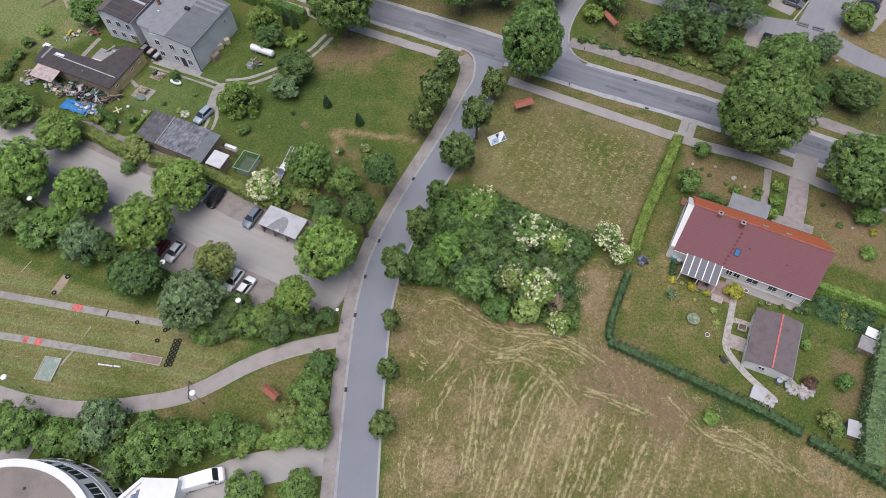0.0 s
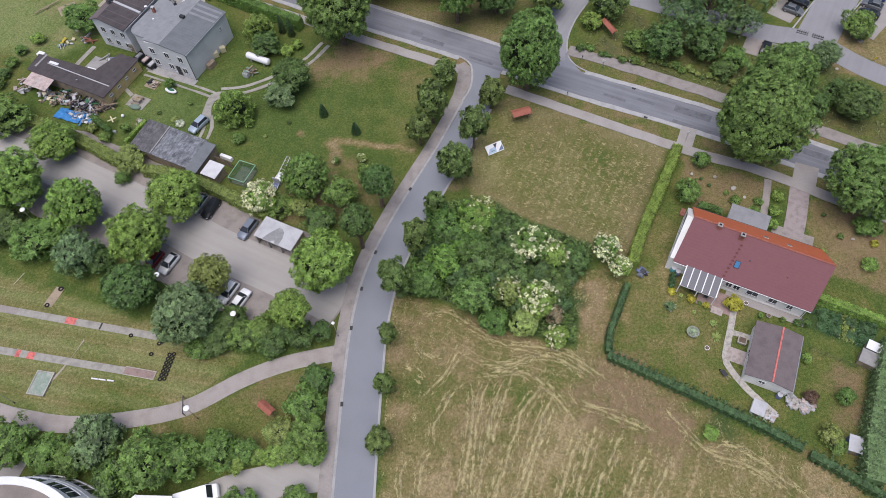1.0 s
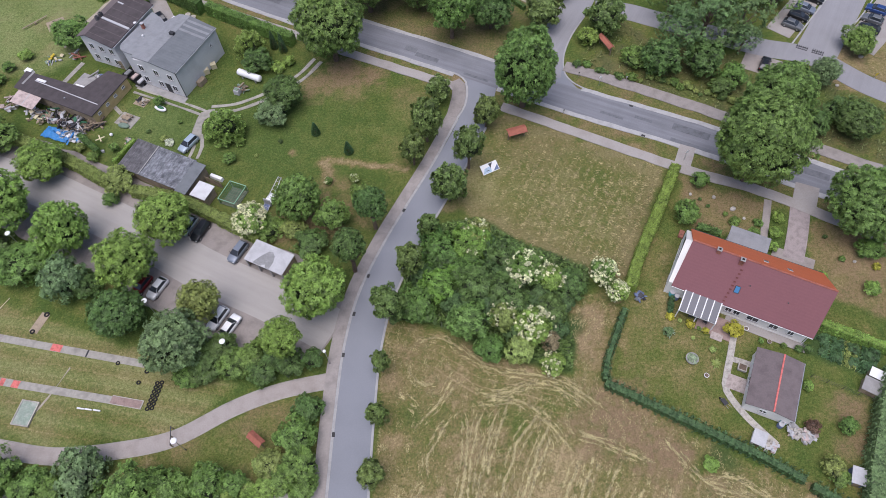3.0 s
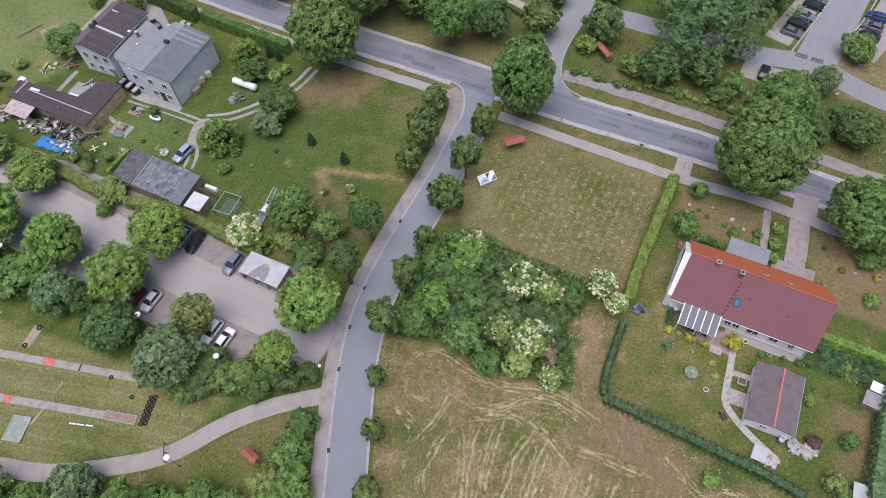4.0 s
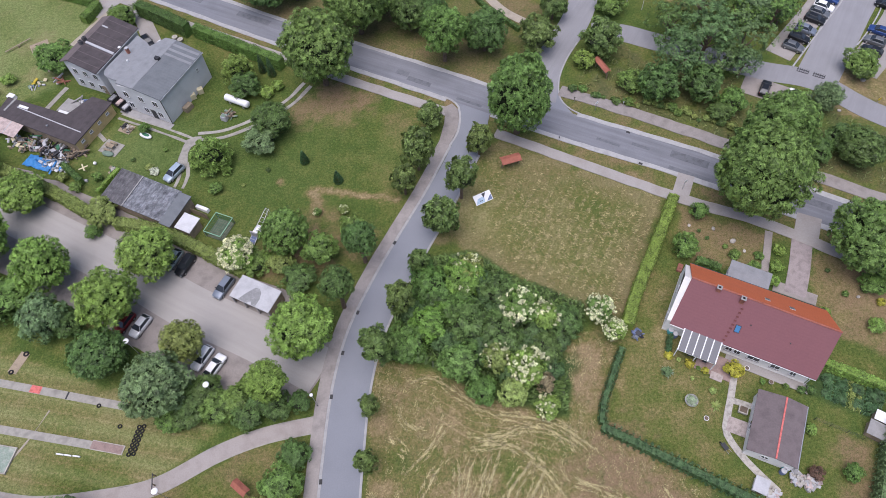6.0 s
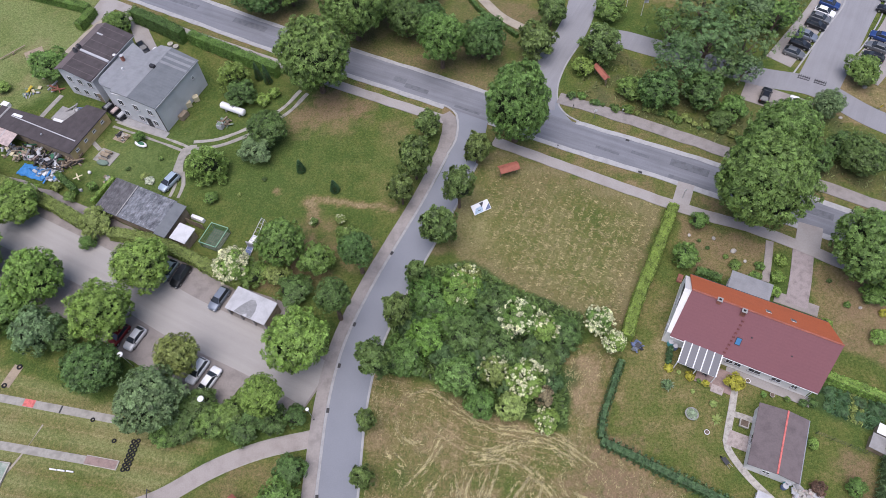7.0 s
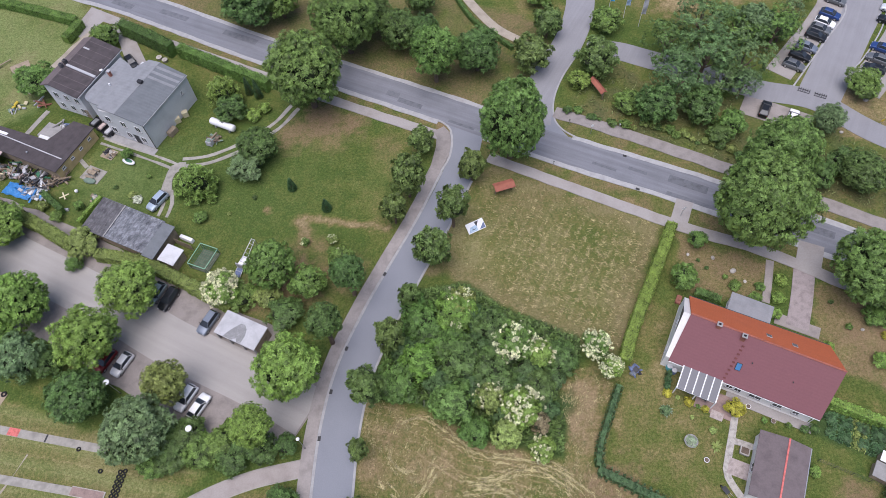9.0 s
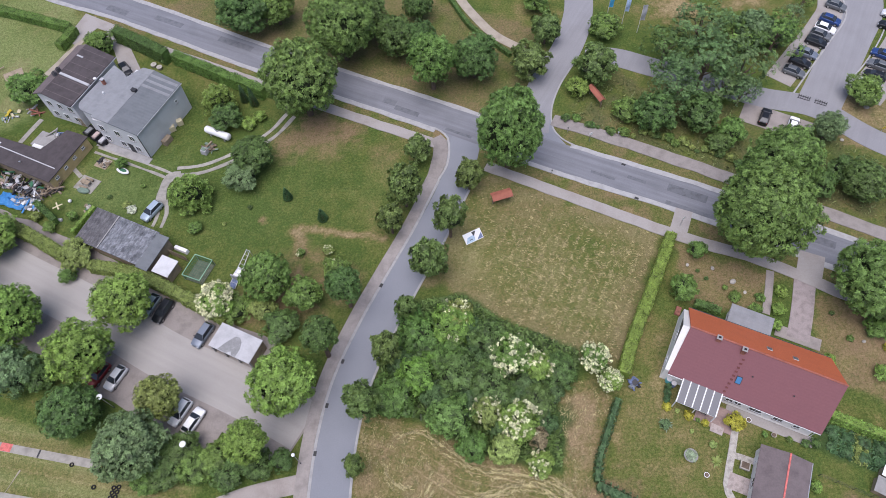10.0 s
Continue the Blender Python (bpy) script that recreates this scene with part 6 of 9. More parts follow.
corner_shed()
slate = flat_building("shed", -48.3, 75.05, -25.2, 11.6, 5.5, 2.15, WOOD, ROOF_SLATE, "long low shed with a weathered grey corrugated roof", "shed", 0.5)
part("roof_panel", Shape().slab([(-5.95, -2.9, 2.335), (-1.6, -2.9, 2.335), (-1.6, 2.9, 2.835), (-5.95, 2.9, 2.835)], 0.05), ROOF_SLATE_DARK, slate, "dark weathered roof panel")
part("verge", Shape().slab([(-1.7, -2.95, 2.42), (-1.5, -2.95, 2.42), (-1.5, 2.95, 2.92), (-1.7, 2.95, 2.92)], 0.1), CONCRETE, slate)
flat_building("shed", -42.2, 71.9, -25.2, 1.7, 5.6, 2.2, WOOD, ROOF_GREY_DARK, "narrow grey-roofed end bay of the shed", "shed", 0.45)
lid = flat_building("shed", -40.0, 69.6, -25.2, 2.5, 2.5, 2.0, WOOD, BRIGHT_SHEET, "small lean-to with a white sheet roof", "shed", 0.15)
yard = thing("fence", -39.0, 72.2, 0, -25.2, "weathered board fence beside the shed", "fence")
for k in range(9):
    part("board", Shape().box(-1.6 + 0.36 * k, -1.28 + 0.36 * k, -0.02, 0.02, 0, 1.5), WOOD, yard)
part("rail", Shape().box(-1.6, 1.6, 0.02, 0.06, 1.1, 1.2), WOOD, yard)
canopy = thing("canopy", -75.0, 90.7, 0, -24, "patched pinkish sheet canopy on posts", "canopy")
part("roof", Shape().slab([(-2.6, -1.7, 2.1), (2.6, -1.7, 2.1), (2.6, 1.7, 2.5), (-2.6, 1.7, 2.5)], 0.08), ROOF_PINK, canopy)
part("roof_seam", Shape().slab([(-0.06, -1.7, 2.125), (0.06, -1.7, 2.125), (0.06, 1.7, 2.525), (-0.06, 1.7, 2.525)], 0.02), WHITE_SHEET, canopy)
for x in (-2.4, 2.4):
    for y in (-1.5, 1.5):
        part("post", Shape().box(x - 0.06, x + 0.06, y - 0.06, y + 0.06, 0, 2.05), WOOD, canopy)


def carport():
    c = thing("carport", -27.5, 56.85, 0, -26, "carport with a white sheet roof, open at the front", "carport")
    part("roof", Shape().slab([(-3.4, -1.85, 2.35), (3.3, -1.85, 2.35), (3.3, 1.8, 2.6), (-3.4, 1.8, 2.6)], 0.16), WHITE_SHEET, c, edge=0.02)
    stain = [(-1.9, -1.8), (-0.5, -1.8), (0.05, -1.35), (0.35, -1.8), (1.0, -1.8), (1.05, -0.6), (0.75, 0.35), (0.2, 0.85), (-0.45, 0.75), (-0.9, 0.15), (-1.4, -0.7)]
    part("water_stain", Shape().slab([(x, y, 2.478 + 0.0658 * y + 0.006) for x, y in stain], 0.004), WET_DIRT, c, "dark grey dirt stain")
    part("back_wall", Shape().box(-3.3, 3.3, 1.6, 1.72, 0, 2.35), WOOD, c)
    for x in (-3.3, 3.18):
        part("side_wall", Shape().box(x, x + 0.12, -1.7, 1.6, 0, 2.25), WOOD, c)
    for x in (-3.2, -1.1, 1.1, 3.2):
        part("post", Shape().box(x - 0.12, x + 0.12, -1.75, -1.55, 0, 2.2), CONCRETE, c)
    for x in (-2.15, 0.0, 2.15):
        part("partition", Shape().box(x - 0.9, x + 0.9, 1.5, 1.58, 0.1, 2.0), METAL_DARK, c)


carport()


# ---- the round white building ----
def round_building():
    b = thing("round_building", -54.2, 7.5, 0, 0, "white round building with a gravel roof and window bands", "building")

    def ring(r0, r1, z0, z1, a0=0, a1=360, n=72):
        s = Shape()
        full = a1 - a0 >= 360
        v = []
        for k in range(n + (0 if full else 1)):
            a = radians(a0 + (a1 - a0) * k / n)
            for r, z in ((r0, z0), (r1, z0), (r1, z1), (r0, z1)):
                v.append((r * math.cos(a), r * math.sin(a), z))
        m = len(v) // 4
        f = []
        for k in range(m if full else m - 1):
            q = (k + 1) % m
            for j in range(4):
                f.append((4 * k + j, 4 * q + j, 4 * q + (j + 1) % 4, 4 * k + (j + 1) % 4))
        if not full:
            f += [(0, 3, 2, 1), (4 * m - 4, 4 * m - 3, 4 * m - 2, 4 * m - 1)]
        return s.add(v, f)

    part("roof", ring(0.01, 12.0, 6.4, 6.9), GRAVEL_ROOF, b, "brown gravel roof")
    def skirt(r0, z0, r1, z1, thick, a0=0, a1=360, n=72):
        """A wall that leans outward: radius r0 at z0 below, r1 at z1 above; its middle lies a little east of the roof's."""
        step = (a1 - a0) / n
        s = Shape()
        v = []
        for k in range(n + 1):
            c, q = math.cos(radians(a0 + step * k)), math.sin(radians(a0 + step * k))
            v += [(0.5 + r * c, r * q - 0.3, z) for r, z in ((r0 - thick, z0), (r0, z0), (r1, z1), (r1 - thick, z1))]
        f = [(4 * k + j, 4 * k + 4 + j, 4 * k + 4 + (j + 1) % 4, 4 * k + (j + 1) % 4) for k in range(n) for j in range(4)]
        return s.add(v, f + [(0, 3, 2, 1), (4 * n, 4 * n + 1, 4 * n + 2, 4 * n + 3)])

    part("parapet", ring(12.0, 12.95, 6.4, 7.1), WHITE_PAINT, b, edge=0.05)
    part("wall", skirt(13.95, 3.5, 12.75, 6.45, 0.4), WHITE_WALL, b, "white leaning upper storey")
    part("wall", skirt(14.9, 0.0, 14.0, 3.5, 0.6), WHITE_WALL, b, "white leaning ground storey")
    for a in range(-70, 140, 21):
        for lo, z0, hi, z1 in ((13.7, 4.3, 13.15, 5.65), (14.7, 0.95, 14.32, 2.5)):
            w = part("window", skirt(lo, z0, hi, z1, 0.12, a + 1.5, a + 18, 12), GLASS, b, "long dark slanting window")
            part("sill", skirt(lo + 0.12, z0 - 0.12, lo + 0.1, z0, 0.2, a + 1.5, a + 18, 12), WHITE_PAINT, w)
            for k in (3.8, 8.2, 12.6):
                part("mullion", skirt(lo + 0.06, z0, hi + 0.06, z1, 0.1, a + 1.5 + k, a + 1.9 + k, 2), WHITE_PAINT, w)
    part("drain_cap", Shape().ball((2.0, 9.5, 6.9), 0.2, 0.2, 0.12, 10, 4), METAL_DARK, b)


round_building()


def entrance_hall():
    e = thing("entrance_hall", -38.0, 16.9, 0, -2, "white flat-roofed entrance block with a glass roof beside the round building", "building")
    part("wall", Shape().box(-2.0, 2.4, -6.0, 1.9, 0, 3.2), WHITE_WALL, e)
    part("roof", Shape().box(-2.05, 2.45, -6.05, 1.95, 3.2, 3.4), WHITE_PAINT, e, "white sheet roof", edge=0.02)
    part("wall", Shape().add([(-5.0, -1.2, 0), (-2.02, 1.9, 0), (-2.02, -6.0, 0), (-6.5, -6.0, 0), (-5.0, -1.2, 3.1), (-2.02, 1.9, 3.1), (-2.02, -6.0, 3.1), (-6.5, -6.0, 3.1)],
                             [(3, 2, 1, 0), (4, 5, 6, 7), (0, 1, 5, 4), (1, 2, 6, 5), (2, 3, 7, 6), (3, 0, 4, 7)][0:1] + [(4, 7, 6, 5), (0, 4, 5, 1), (1, 5, 6, 2), (2, 6, 7, 3), (3, 7, 4, 0)]), WHITE_WALL, e)
    part("parapet", Shape().slab([(-5.15, -1.2, 3.5), (-4.75, -1.5, 3.5), (-1.9, 1.6, 3.5), (-2.1, 2.0, 3.5)], 0.42), WHITE_PAINT, e)
    for k in range(5):
        x = -4.6 + 0.52 * k
        part("pane", Shape().slab([(x, -5.9, 3.24), (x + 0.46, -5.9, 3.24), (x + 0.46, -1.55 + 0.55 * k, 3.24), (x, -1.75 + 0.55 * k, 3.24)], 0.1), GLASS_SKY, e, "bluish roof glass")


entrance_hall()


# ---- vehicles ----
def paint(name, base, rough=0.35, metal=0.25):
    return material(name, base, rough, metal, vary=0.03, bump=0, specular=0.5)


PAINT = {"silver": paint("car_silver", (0.80, 0.81, 0.83)), "white": paint("car_white", (0.93, 0.93, 0.93), 0.4, 0.0), "black": paint("car_black", (0.018, 0.02, 0.024)),
         "blue": paint("car_blue", (0.03, 0.07, 0.22)), "steel": paint("car_steel_blue", (0.20, 0.23, 0.28)), "red": paint("car_dark_red", (0.20, 0.02, 0.022)),
         "sky": paint("car_pale_blue", (0.40, 0.48, 0.56)), "grey": paint("car_grey", (0.16, 0.17, 0.18)), "green": paint("car_grey_green", (0.33, 0.39, 0.38))}


def loft(stations, sections):
    """Joins cross-sections (rings of y, z) standing at x along a body."""
    s = Shape()
    n = len(sections[0])
    v = [(x, y, z) for x, ring in zip(stations, sections) for y, z in ring]
    f = []
    for k in range(len(stations) - 1):
        for j in range(n):
            f.append((k * n + j, k * n + (j + 1) % n, (k + 1) * n + (j + 1) % n, (k + 1) * n + j))
    f += [tuple(range(n - 1, -1, -1)), tuple(range((len(stations) - 1) * n, len(stations) * n))]
    return s.add(v, [tuple(reversed(q)) for q in f])


def make_car(name, length=4.2, width=1.74, roof=1.46, estate=0.0, label=""):
    """A passenger car facing +x. estate draws the roof further back."""
    k, w = length / 4.2, width / 2
    car = thing(name, 0, 0, 0, 0, label, "car")
    xs = [-2.10, -2.02, -1.6, -0.6, 0.7, 1.2, 1.8, 2.02, 2.10]
    ws = [0.80, 0.93, 0.99, 1.0, 1.0, 0.99, 0.95, 0.86, 0.74]
    zt = [0.80, 0.92, 0.96, 0.95, 0.93, 0.90, 0.80, 0.70, 0.58]
    rings = []
    for a, b in zip(ws, zt):
        h = w * a
        rings.append([(-h * 0.90, 0.22), (-h, 0.40), (-h, b * 0.80), (-h * 0.94, b - 0.04), (-h * 0.82, b), (h * 0.82, b), (h * 0.94, b - 0.04), (h, b * 0.80), (h, 0.40), (h * 0.90, 0.22)])
    body = part("body", loft([x * k for x in xs], rings), PAINT["silver"], car)
    for p in body.data.polygons:
        p.use_smooth = True
    b0, b1, t0, t1 = (-2.0 + 0.03) * k, 1.02 * k, (-1.35 - 0.35 * estate) * k, 0.22 * k
    hb, ht, zb = w * 0.88, w * 0.62, 0.90
    low = [(b0, -hb), (b1, -hb), (b1, hb), (b0, hb)]
    high = [(t0, -ht), (t1, -ht), (t1, ht), (t0, ht)]
    cab = Shape().add([(x, y, zb) for x, y in low] + [(x, y, roof - 0.05) for x, y in high] + [(x * 0.97 - 0.01, y * 0.92, roof) for x, y in high],
                      [(0, 1, 5, 4), (1, 2, 6, 5), (2, 3, 7, 6), (3, 0, 4, 7), (4, 5, 9, 8), (5, 6, 10, 9), (6, 7, 11, 10), (7, 4, 8, 11), (8, 9, 10, 11)])
    part("cabin", cab, PAINT["silver"], car, edge=0.06)

    def pane(pane_name, a, b, c, d, inset=0.08):
        q = [Vector(p) for p in (a, b, c, d)]
        m = sum(q, Vector()) / 4
        nrm = (q[1] - q[0]).cross(q[3] - q[0]).normalized()
        q = [p + (m - p) * inset + nrm * 0.012 for p in q]
        part(pane_name, Shape().add([tuple(p) for p in q] + [tuple(p - nrm * 0.02) for p in q], [(0, 1, 2, 3), (7, 6, 5, 4), (0, 4, 5, 1), (1, 5, 6, 2), (2, 6, 7, 3), (3, 7, 4, 0)]), GLASS, car)

    L = [(x, y, zb + 0.04) for x, y in low]
    H = [(x, y, roof - 0.05) for x, y in high]
    pane("windscreen", L[1], L[2], H[2], H[1], 0.05)
    pane("rear_window", L[3], L[0], H[0], H[3], 0.08)
    pane("side_window", L[0], L[1], H[1], H[0], 0.06)
    pane("side_window", L[2], L[3], H[3], H[2], 0.06)
    for x in (-1.3 * k, 1.3 * k):
        for y in (-w + 0.11, w - 0.11):
            wheel = part("wheel", Shape().tube((x, y - 0.10, 0.31), (x, y + 0.10, 0.31), 0.31, n=18), RUBBER, car, "black tyre")
            part("rim", Shape().tube((x, y - 0.105, 0.31), (x, y + 0.105, 0.31), 0.19, n=12), METAL, wheel)
    for y in (-w * 0.62, w * 0.62):
        part("headlight", Shape().ball((1.98 * k, y, 0.62), 0.13, 0.20, 0.08, 10, 5), LAMP_CLEAR, car)
        part("tail_light", Shape().ball((-2.04 * k, y * 1.1, 0.78), 0.06, 0.13, 0.11, 10, 5), LAMP_RED, car)
        part("mirror", Shape().ball((0.72 * k, y * 1.68, 0.98), 0.08, 0.11, 0.07, 8, 5), BLACK, car)
    return car


def make_van():
    v = thing("van", 0, 0, 0, 0, "white delivery van parked on the drive", "van")
    w = 0.95
    xs = [-2.65, -2.60, 0.9, 1.45, 1.95, 2.5, 2.65]
    zt = [1.85, 1.93, 1.95, 1.92, 1.15, 0.98, 0.75]
    hw = [0.93, 0.97, 1.0, 0.98, 1.0, 0.94, 0.80]
    rings = []
    for a, b in zip(hw, zt):
        h, top = w * a, (0.82 if b > 1.5 else 0.92)
        rings.append([(-h * 0.94, 0.25), (-h, 0.45), (-h, b * 0.55), (-h * (top + 0.08), b - 0.10), (-h * top, b), (h * top, b), (h * (top + 0.08), b - 0.10), (h, b * 0.55), (h, 0.45), (h * 0.94, 0.25)])
    body = part("body", loft(xs, rings), PAINT["white"], v)
    part("windscreen", Shape().add([(1.98, -0.80, 1.20), (1.98, 0.80, 1.20), (1.50, 0.72, 1.90), (1.50, -0.72, 1.90), (1.93, -0.80, 1.19), (1.93, 0.80, 1.19), (1.45, 0.72, 1.89), (1.45, -0.72, 1.89)],
                                   [(0, 1, 2, 3), (7, 6, 5, 4), (0, 4, 5, 1), (1, 5, 6, 2), (2, 6, 7, 3), (3, 7, 4, 0)]), GLASS, v)
    for s in (-1, 1):
        part("side_window", Shape().box(0.75, 1.45, s * 0.93 - 0.03, s * 0.93 + 0.03, 1.1, 1.62), GLASS, v)
        part("headlight", Shape().ball((2.55, s * 0.62, 0.72), 0.1, 0.18, 0.1, 10, 5), LAMP_CLEAR, v)
        part("tail_light", Shape().box(-2.68, -2.62, s * 0.85 - 0.06, s * 0.85 + 0.06, 0.8, 1.3), LAMP_RED, v)
        part("mirror", Shape().ball((1.55, s * 1.06, 1.2), 0.08, 0.12, 0.14, 8, 5), BLACK, v)
        for x in (-1.7, 1.7):
            wheel = part("wheel", Shape().tube((x, s * 0.82 - 0.11, 0.33), (x, s * 0.82 + 0.11, 0.33), 0.33, n=18), RUBBER, v, "black tyre")
            part("rim", Shape().tube((x, s * 0.82 - 0.115, 0.33), (x, s * 0.82 + 0.115, 0.33), 0.2, n=12), METAL, wheel)
    return v


hatch, estate = make_car("car", 3.7, 1.6, 1.42), make_car("car", 3.9, 1.62, 1.46, 1.0)


def park(model, x, y, heading, colour, label, group=""):
    c = copy_thing(model, pose(x, y, 0.015, 0, 0, heading))
    tagged(c, label, "car", group)
    for o in c.children:
        if o.name.split(".")[0] in ("body", "cabin"):
            o.material_slots[0].link = "OBJECT"
            o.material_slots[0].material = PAINT[colour]
    return c


ROW = "cars on the neighbour's parking bays"
park(hatch, -44.2, 53.0, 243.5, "silver", "silver hatchback parked on the brown bays", ROW)
park(hatch, -46.7, 53.6, 243.5, "red", "dark red car half hidden under a tree", ROW)
park(estate, -34.3, 47.9, 243.0, "white", "white estate car parked beside another", ROW)
park(hatch, -32.3, 46.7, 62.0, "white", "white car parked nose out beside the hedge", ROW)
park(estate, -39.6, 63.0, 246.0, "black", "black estate car parked before the hedge", ROW)
park(hatch, -41.6, 64.0, 246.0, "green", "grey green car parked before the hedge", ROW)
park(estate, -33.1, 59.0, 243.0, "steel", "steel blue car parked beside the carport", ROW)
park(estate, -44.9, 80.7, 238.0, "sky", "pale silver blue estate car on the garden track")
park(hatch, -56.3, 112.5, 306.0, "black", "dark car parked on the drive behind the house")
CPW = "cars in the public car park"
for x, y, colour, what in ((62.7, 105.3, "grey", "grey"), (64.4, 107.5, "black", "black"), (66.2, 109.6, "steel", "steel blue"), (68.6, 112.3, "black", "black"), (69.9, 114.0, "grey", "grey"),
                           (71.2, 115.6, "white", "white"), (72.8, 117.8, "blue", "dark blue"), (75.0, 121.5, "grey", "grey")):
    park(hatch, x, y, -35, colour, what + " car in a row of parking bays", CPW)
for x, y, colour, what in ((79.0, 108.6, "blue", "dark blue"), (77.4, 106.0, "grey", "grey"), (76.0, 103.6, "black", "black"), (74.4, 101.6, "white", "white"), (82.6, 115.5, "black", "black"), (84.2, 118.4, "silver", "silver")):
    park(hatch, x, y, 145, colour, what + " car in a row of parking bays", CPW)
park(hatch, 55.2, 95.4, 62, "black", "black car parked beside the lane", CPW)
park(hatch, 59.2, 93.3, 62, "white", "white car parked beside the lane", CPW)
for old in (hatch, estate):
    for o in (*old.children_recursive, old):
        bpy.data.objects.remove(o)
van = make_van()
van.matrix_world = pose(-33.4, 19.2, 0.02, 0, 0, 16)

# ---- lamps, signs, shelters ----


def path_lamp(x, y, height=4.5, wide=0.42):
    lamp = thing("street_lamp", x, y, 0, 0, "slim post lamp with a white disc head beside the path", "lamp", "post lamps")
    part("post", Shape().tube((0, 0, -0.05), (0, 0, height - 0.12), 0.04, 0.03, 10), METAL, lamp)
    part("base", Shape().tube((0, 0, -0.05), (0, 0, 0.35), 0.09, 0.08, 10), METAL_DARK, lamp)
    part("head", Shape().ball((0, 0, height - 0.12), wide, wide, 0.16, 18, 5, -0.3), LAMP_WHITE, lamp, "white opal disc")


for x, y in ((-67.2, 60.9), (-43.7, 49.0), (-31.6, 42.6), (-35.5, 29.3), (-61.3, 31.8)):
    path_lamp(x, y)
path_lamp(-17.6, 40.9, 4.5, 0.24)


def shelter(x, y, turn, w, d, label):
    """A small notice shelter: two posts, a board between them and a red pitched roof."""
    s = thing("notice_shelter", x, y, 0, turn, label, "shelter", "red-roofed shelters")
    part("roof", Shape().slab([(-w / 2, -d / 2, 1.75), (w / 2, -d / 2, 1.75), (w / 2, 0.02, 2.15), (-w / 2, 0.02, 2.15)], 0.06), WOOD_RED, s, edge=0.01)
    part("roof", Shape().slab([(-w / 2, 0.02, 2.15), (w / 2, 0.02, 2.15), (w / 2, d / 2, 1.75), (-w / 2, d / 2, 1.75)], 0.06), WOOD_RED, s, edge=0.01)
    for px in (-w / 2 + 0.25, w / 2 - 0.25):
        part("post", Shape().box(px - 0.07, px + 0.07, -0.07, 0.07, -0.05, 2.02), WOOD, s)
    part("board", Shape().box(-w / 2 + 0.32, w / 2 - 0.32, -0.03, 0.03, 0.7, 1.65), WOOD, s)


shelter(10.5, 80.6, 17, 3.3, 1.7, "wooden notice shelter with a red pitched roof on the meadow")
shelter(27.9, 101.0, -66, 4.0, 1.2, "wooden notice shelter with a red pitched roof by the lane")
shelter(-26.0, 30.1, -38, 2.4, 1.2, "wooden notice shelter with a red pitched roof on the lawn")


PALE_BLUE = material("print_pale_blue", (0.42, 0.55, 0.68), 0.6, vary=0.15, big=0.5, fine=0.1, bump=0)


def banner():
    b = thing("banner_board", 5.8, 74.0, 0, 26, "white advertising board with dark shapes leaning on the meadow", "sign")
    board = part("board", Shape().box(-1.8, 1.8, -0.95, 0.95, 0, 0.05), WHITE_PAINT, b)
    board.matrix_basis = pose(0, 0, 0.42, 22, 0, 0)
    part("mark", Shape().slab([(-1.7, -0.85, 0.06), (0.1, -0.85, 0.06), (0.3, 0.25, 0.06), (-1.1, 0.1, 0.06)], 0.006), PALE_BLUE, board, "pale blue field")
    part("mark", Shape().slab([(0.15, -0.1, 0.063), (0.85, 0.8, 0.063), (-0.05, 0.8, 0.063)], 0.006), METAL_DARK, board, "dark triangle")
    part("mark", Shape().slab([(0.5, -0.85, 0.063), (1.7, -0.85, 0.063), (1.7, 0.2, 0.063)], 0.006), BLUE_GREY, board, "grey blue corner")
    part("mark", Shape().slab([(-0.9, -0.5, 0.066), (-0.2, -0.5, 0.066), (-0.2, -0.38, 0.066), (-0.9, -0.38, 0.066)], 0.006), METAL_DARK, board, "dark bar")
    for x in (-1.6, 1.6):
        part("leg", Shape().tube((x, 0.8, -0.05), (x, 0.8, 0.72), 0.05, n=8), WOOD, b)
        part("leg", Shape().tube((x, -0.8, -0.05), (x, -0.8, 0.1), 0.05, n=8), WOOD, b)

    b.matrix_world = b.matrix_world @ Matrix.Diagonal((0.82, 0.82, 1, 1))


banner()


def flag(x, y, colour, label):
    f = thing("flag", x, y, 0, 0, label, "flag", "flags by the access road")
    part("pole", Shape().tube((0, 0, -0.05), (0, 0, 6.2), 0.05, 0.03, 8), WHITE_PAINT, f)
    s = Shape()
    v, q = [], []
    for k in range(9):
        for j in range(3):
            v.append((0.05 + 0.38 * j, 0.10 * math.sin(k * 0.9 + j), 6.1 - 0.42 * k))
    for k in range(8):
        for j in range(2):
            q.append((k * 3 + j, k * 3 + j + 1, k * 3 + j + 4, k * 3 + j + 3))
    cloth = part("cloth", s.add(v, q), colour, f)
    m = cloth.modifiers.new("thick", "SOLIDIFY")
    m.thickness = 0.01


flag(32.6, 121.0, material("flag_blue", (0.10, 0.45, 0.75), 0.7, vary=0.05, bump=0), "light blue flag on a white pole")
flag(35.3, 119.7, material("flag_white_blue", (0.45, 0.58, 0.78), 0.7, vary=0.2, big=0.5, fine=0.1, bump=0), "white and blue flag on a white pole")
flag(37.7, 117.2, WHITE_SHEET, "white flag hanging on a white pole")


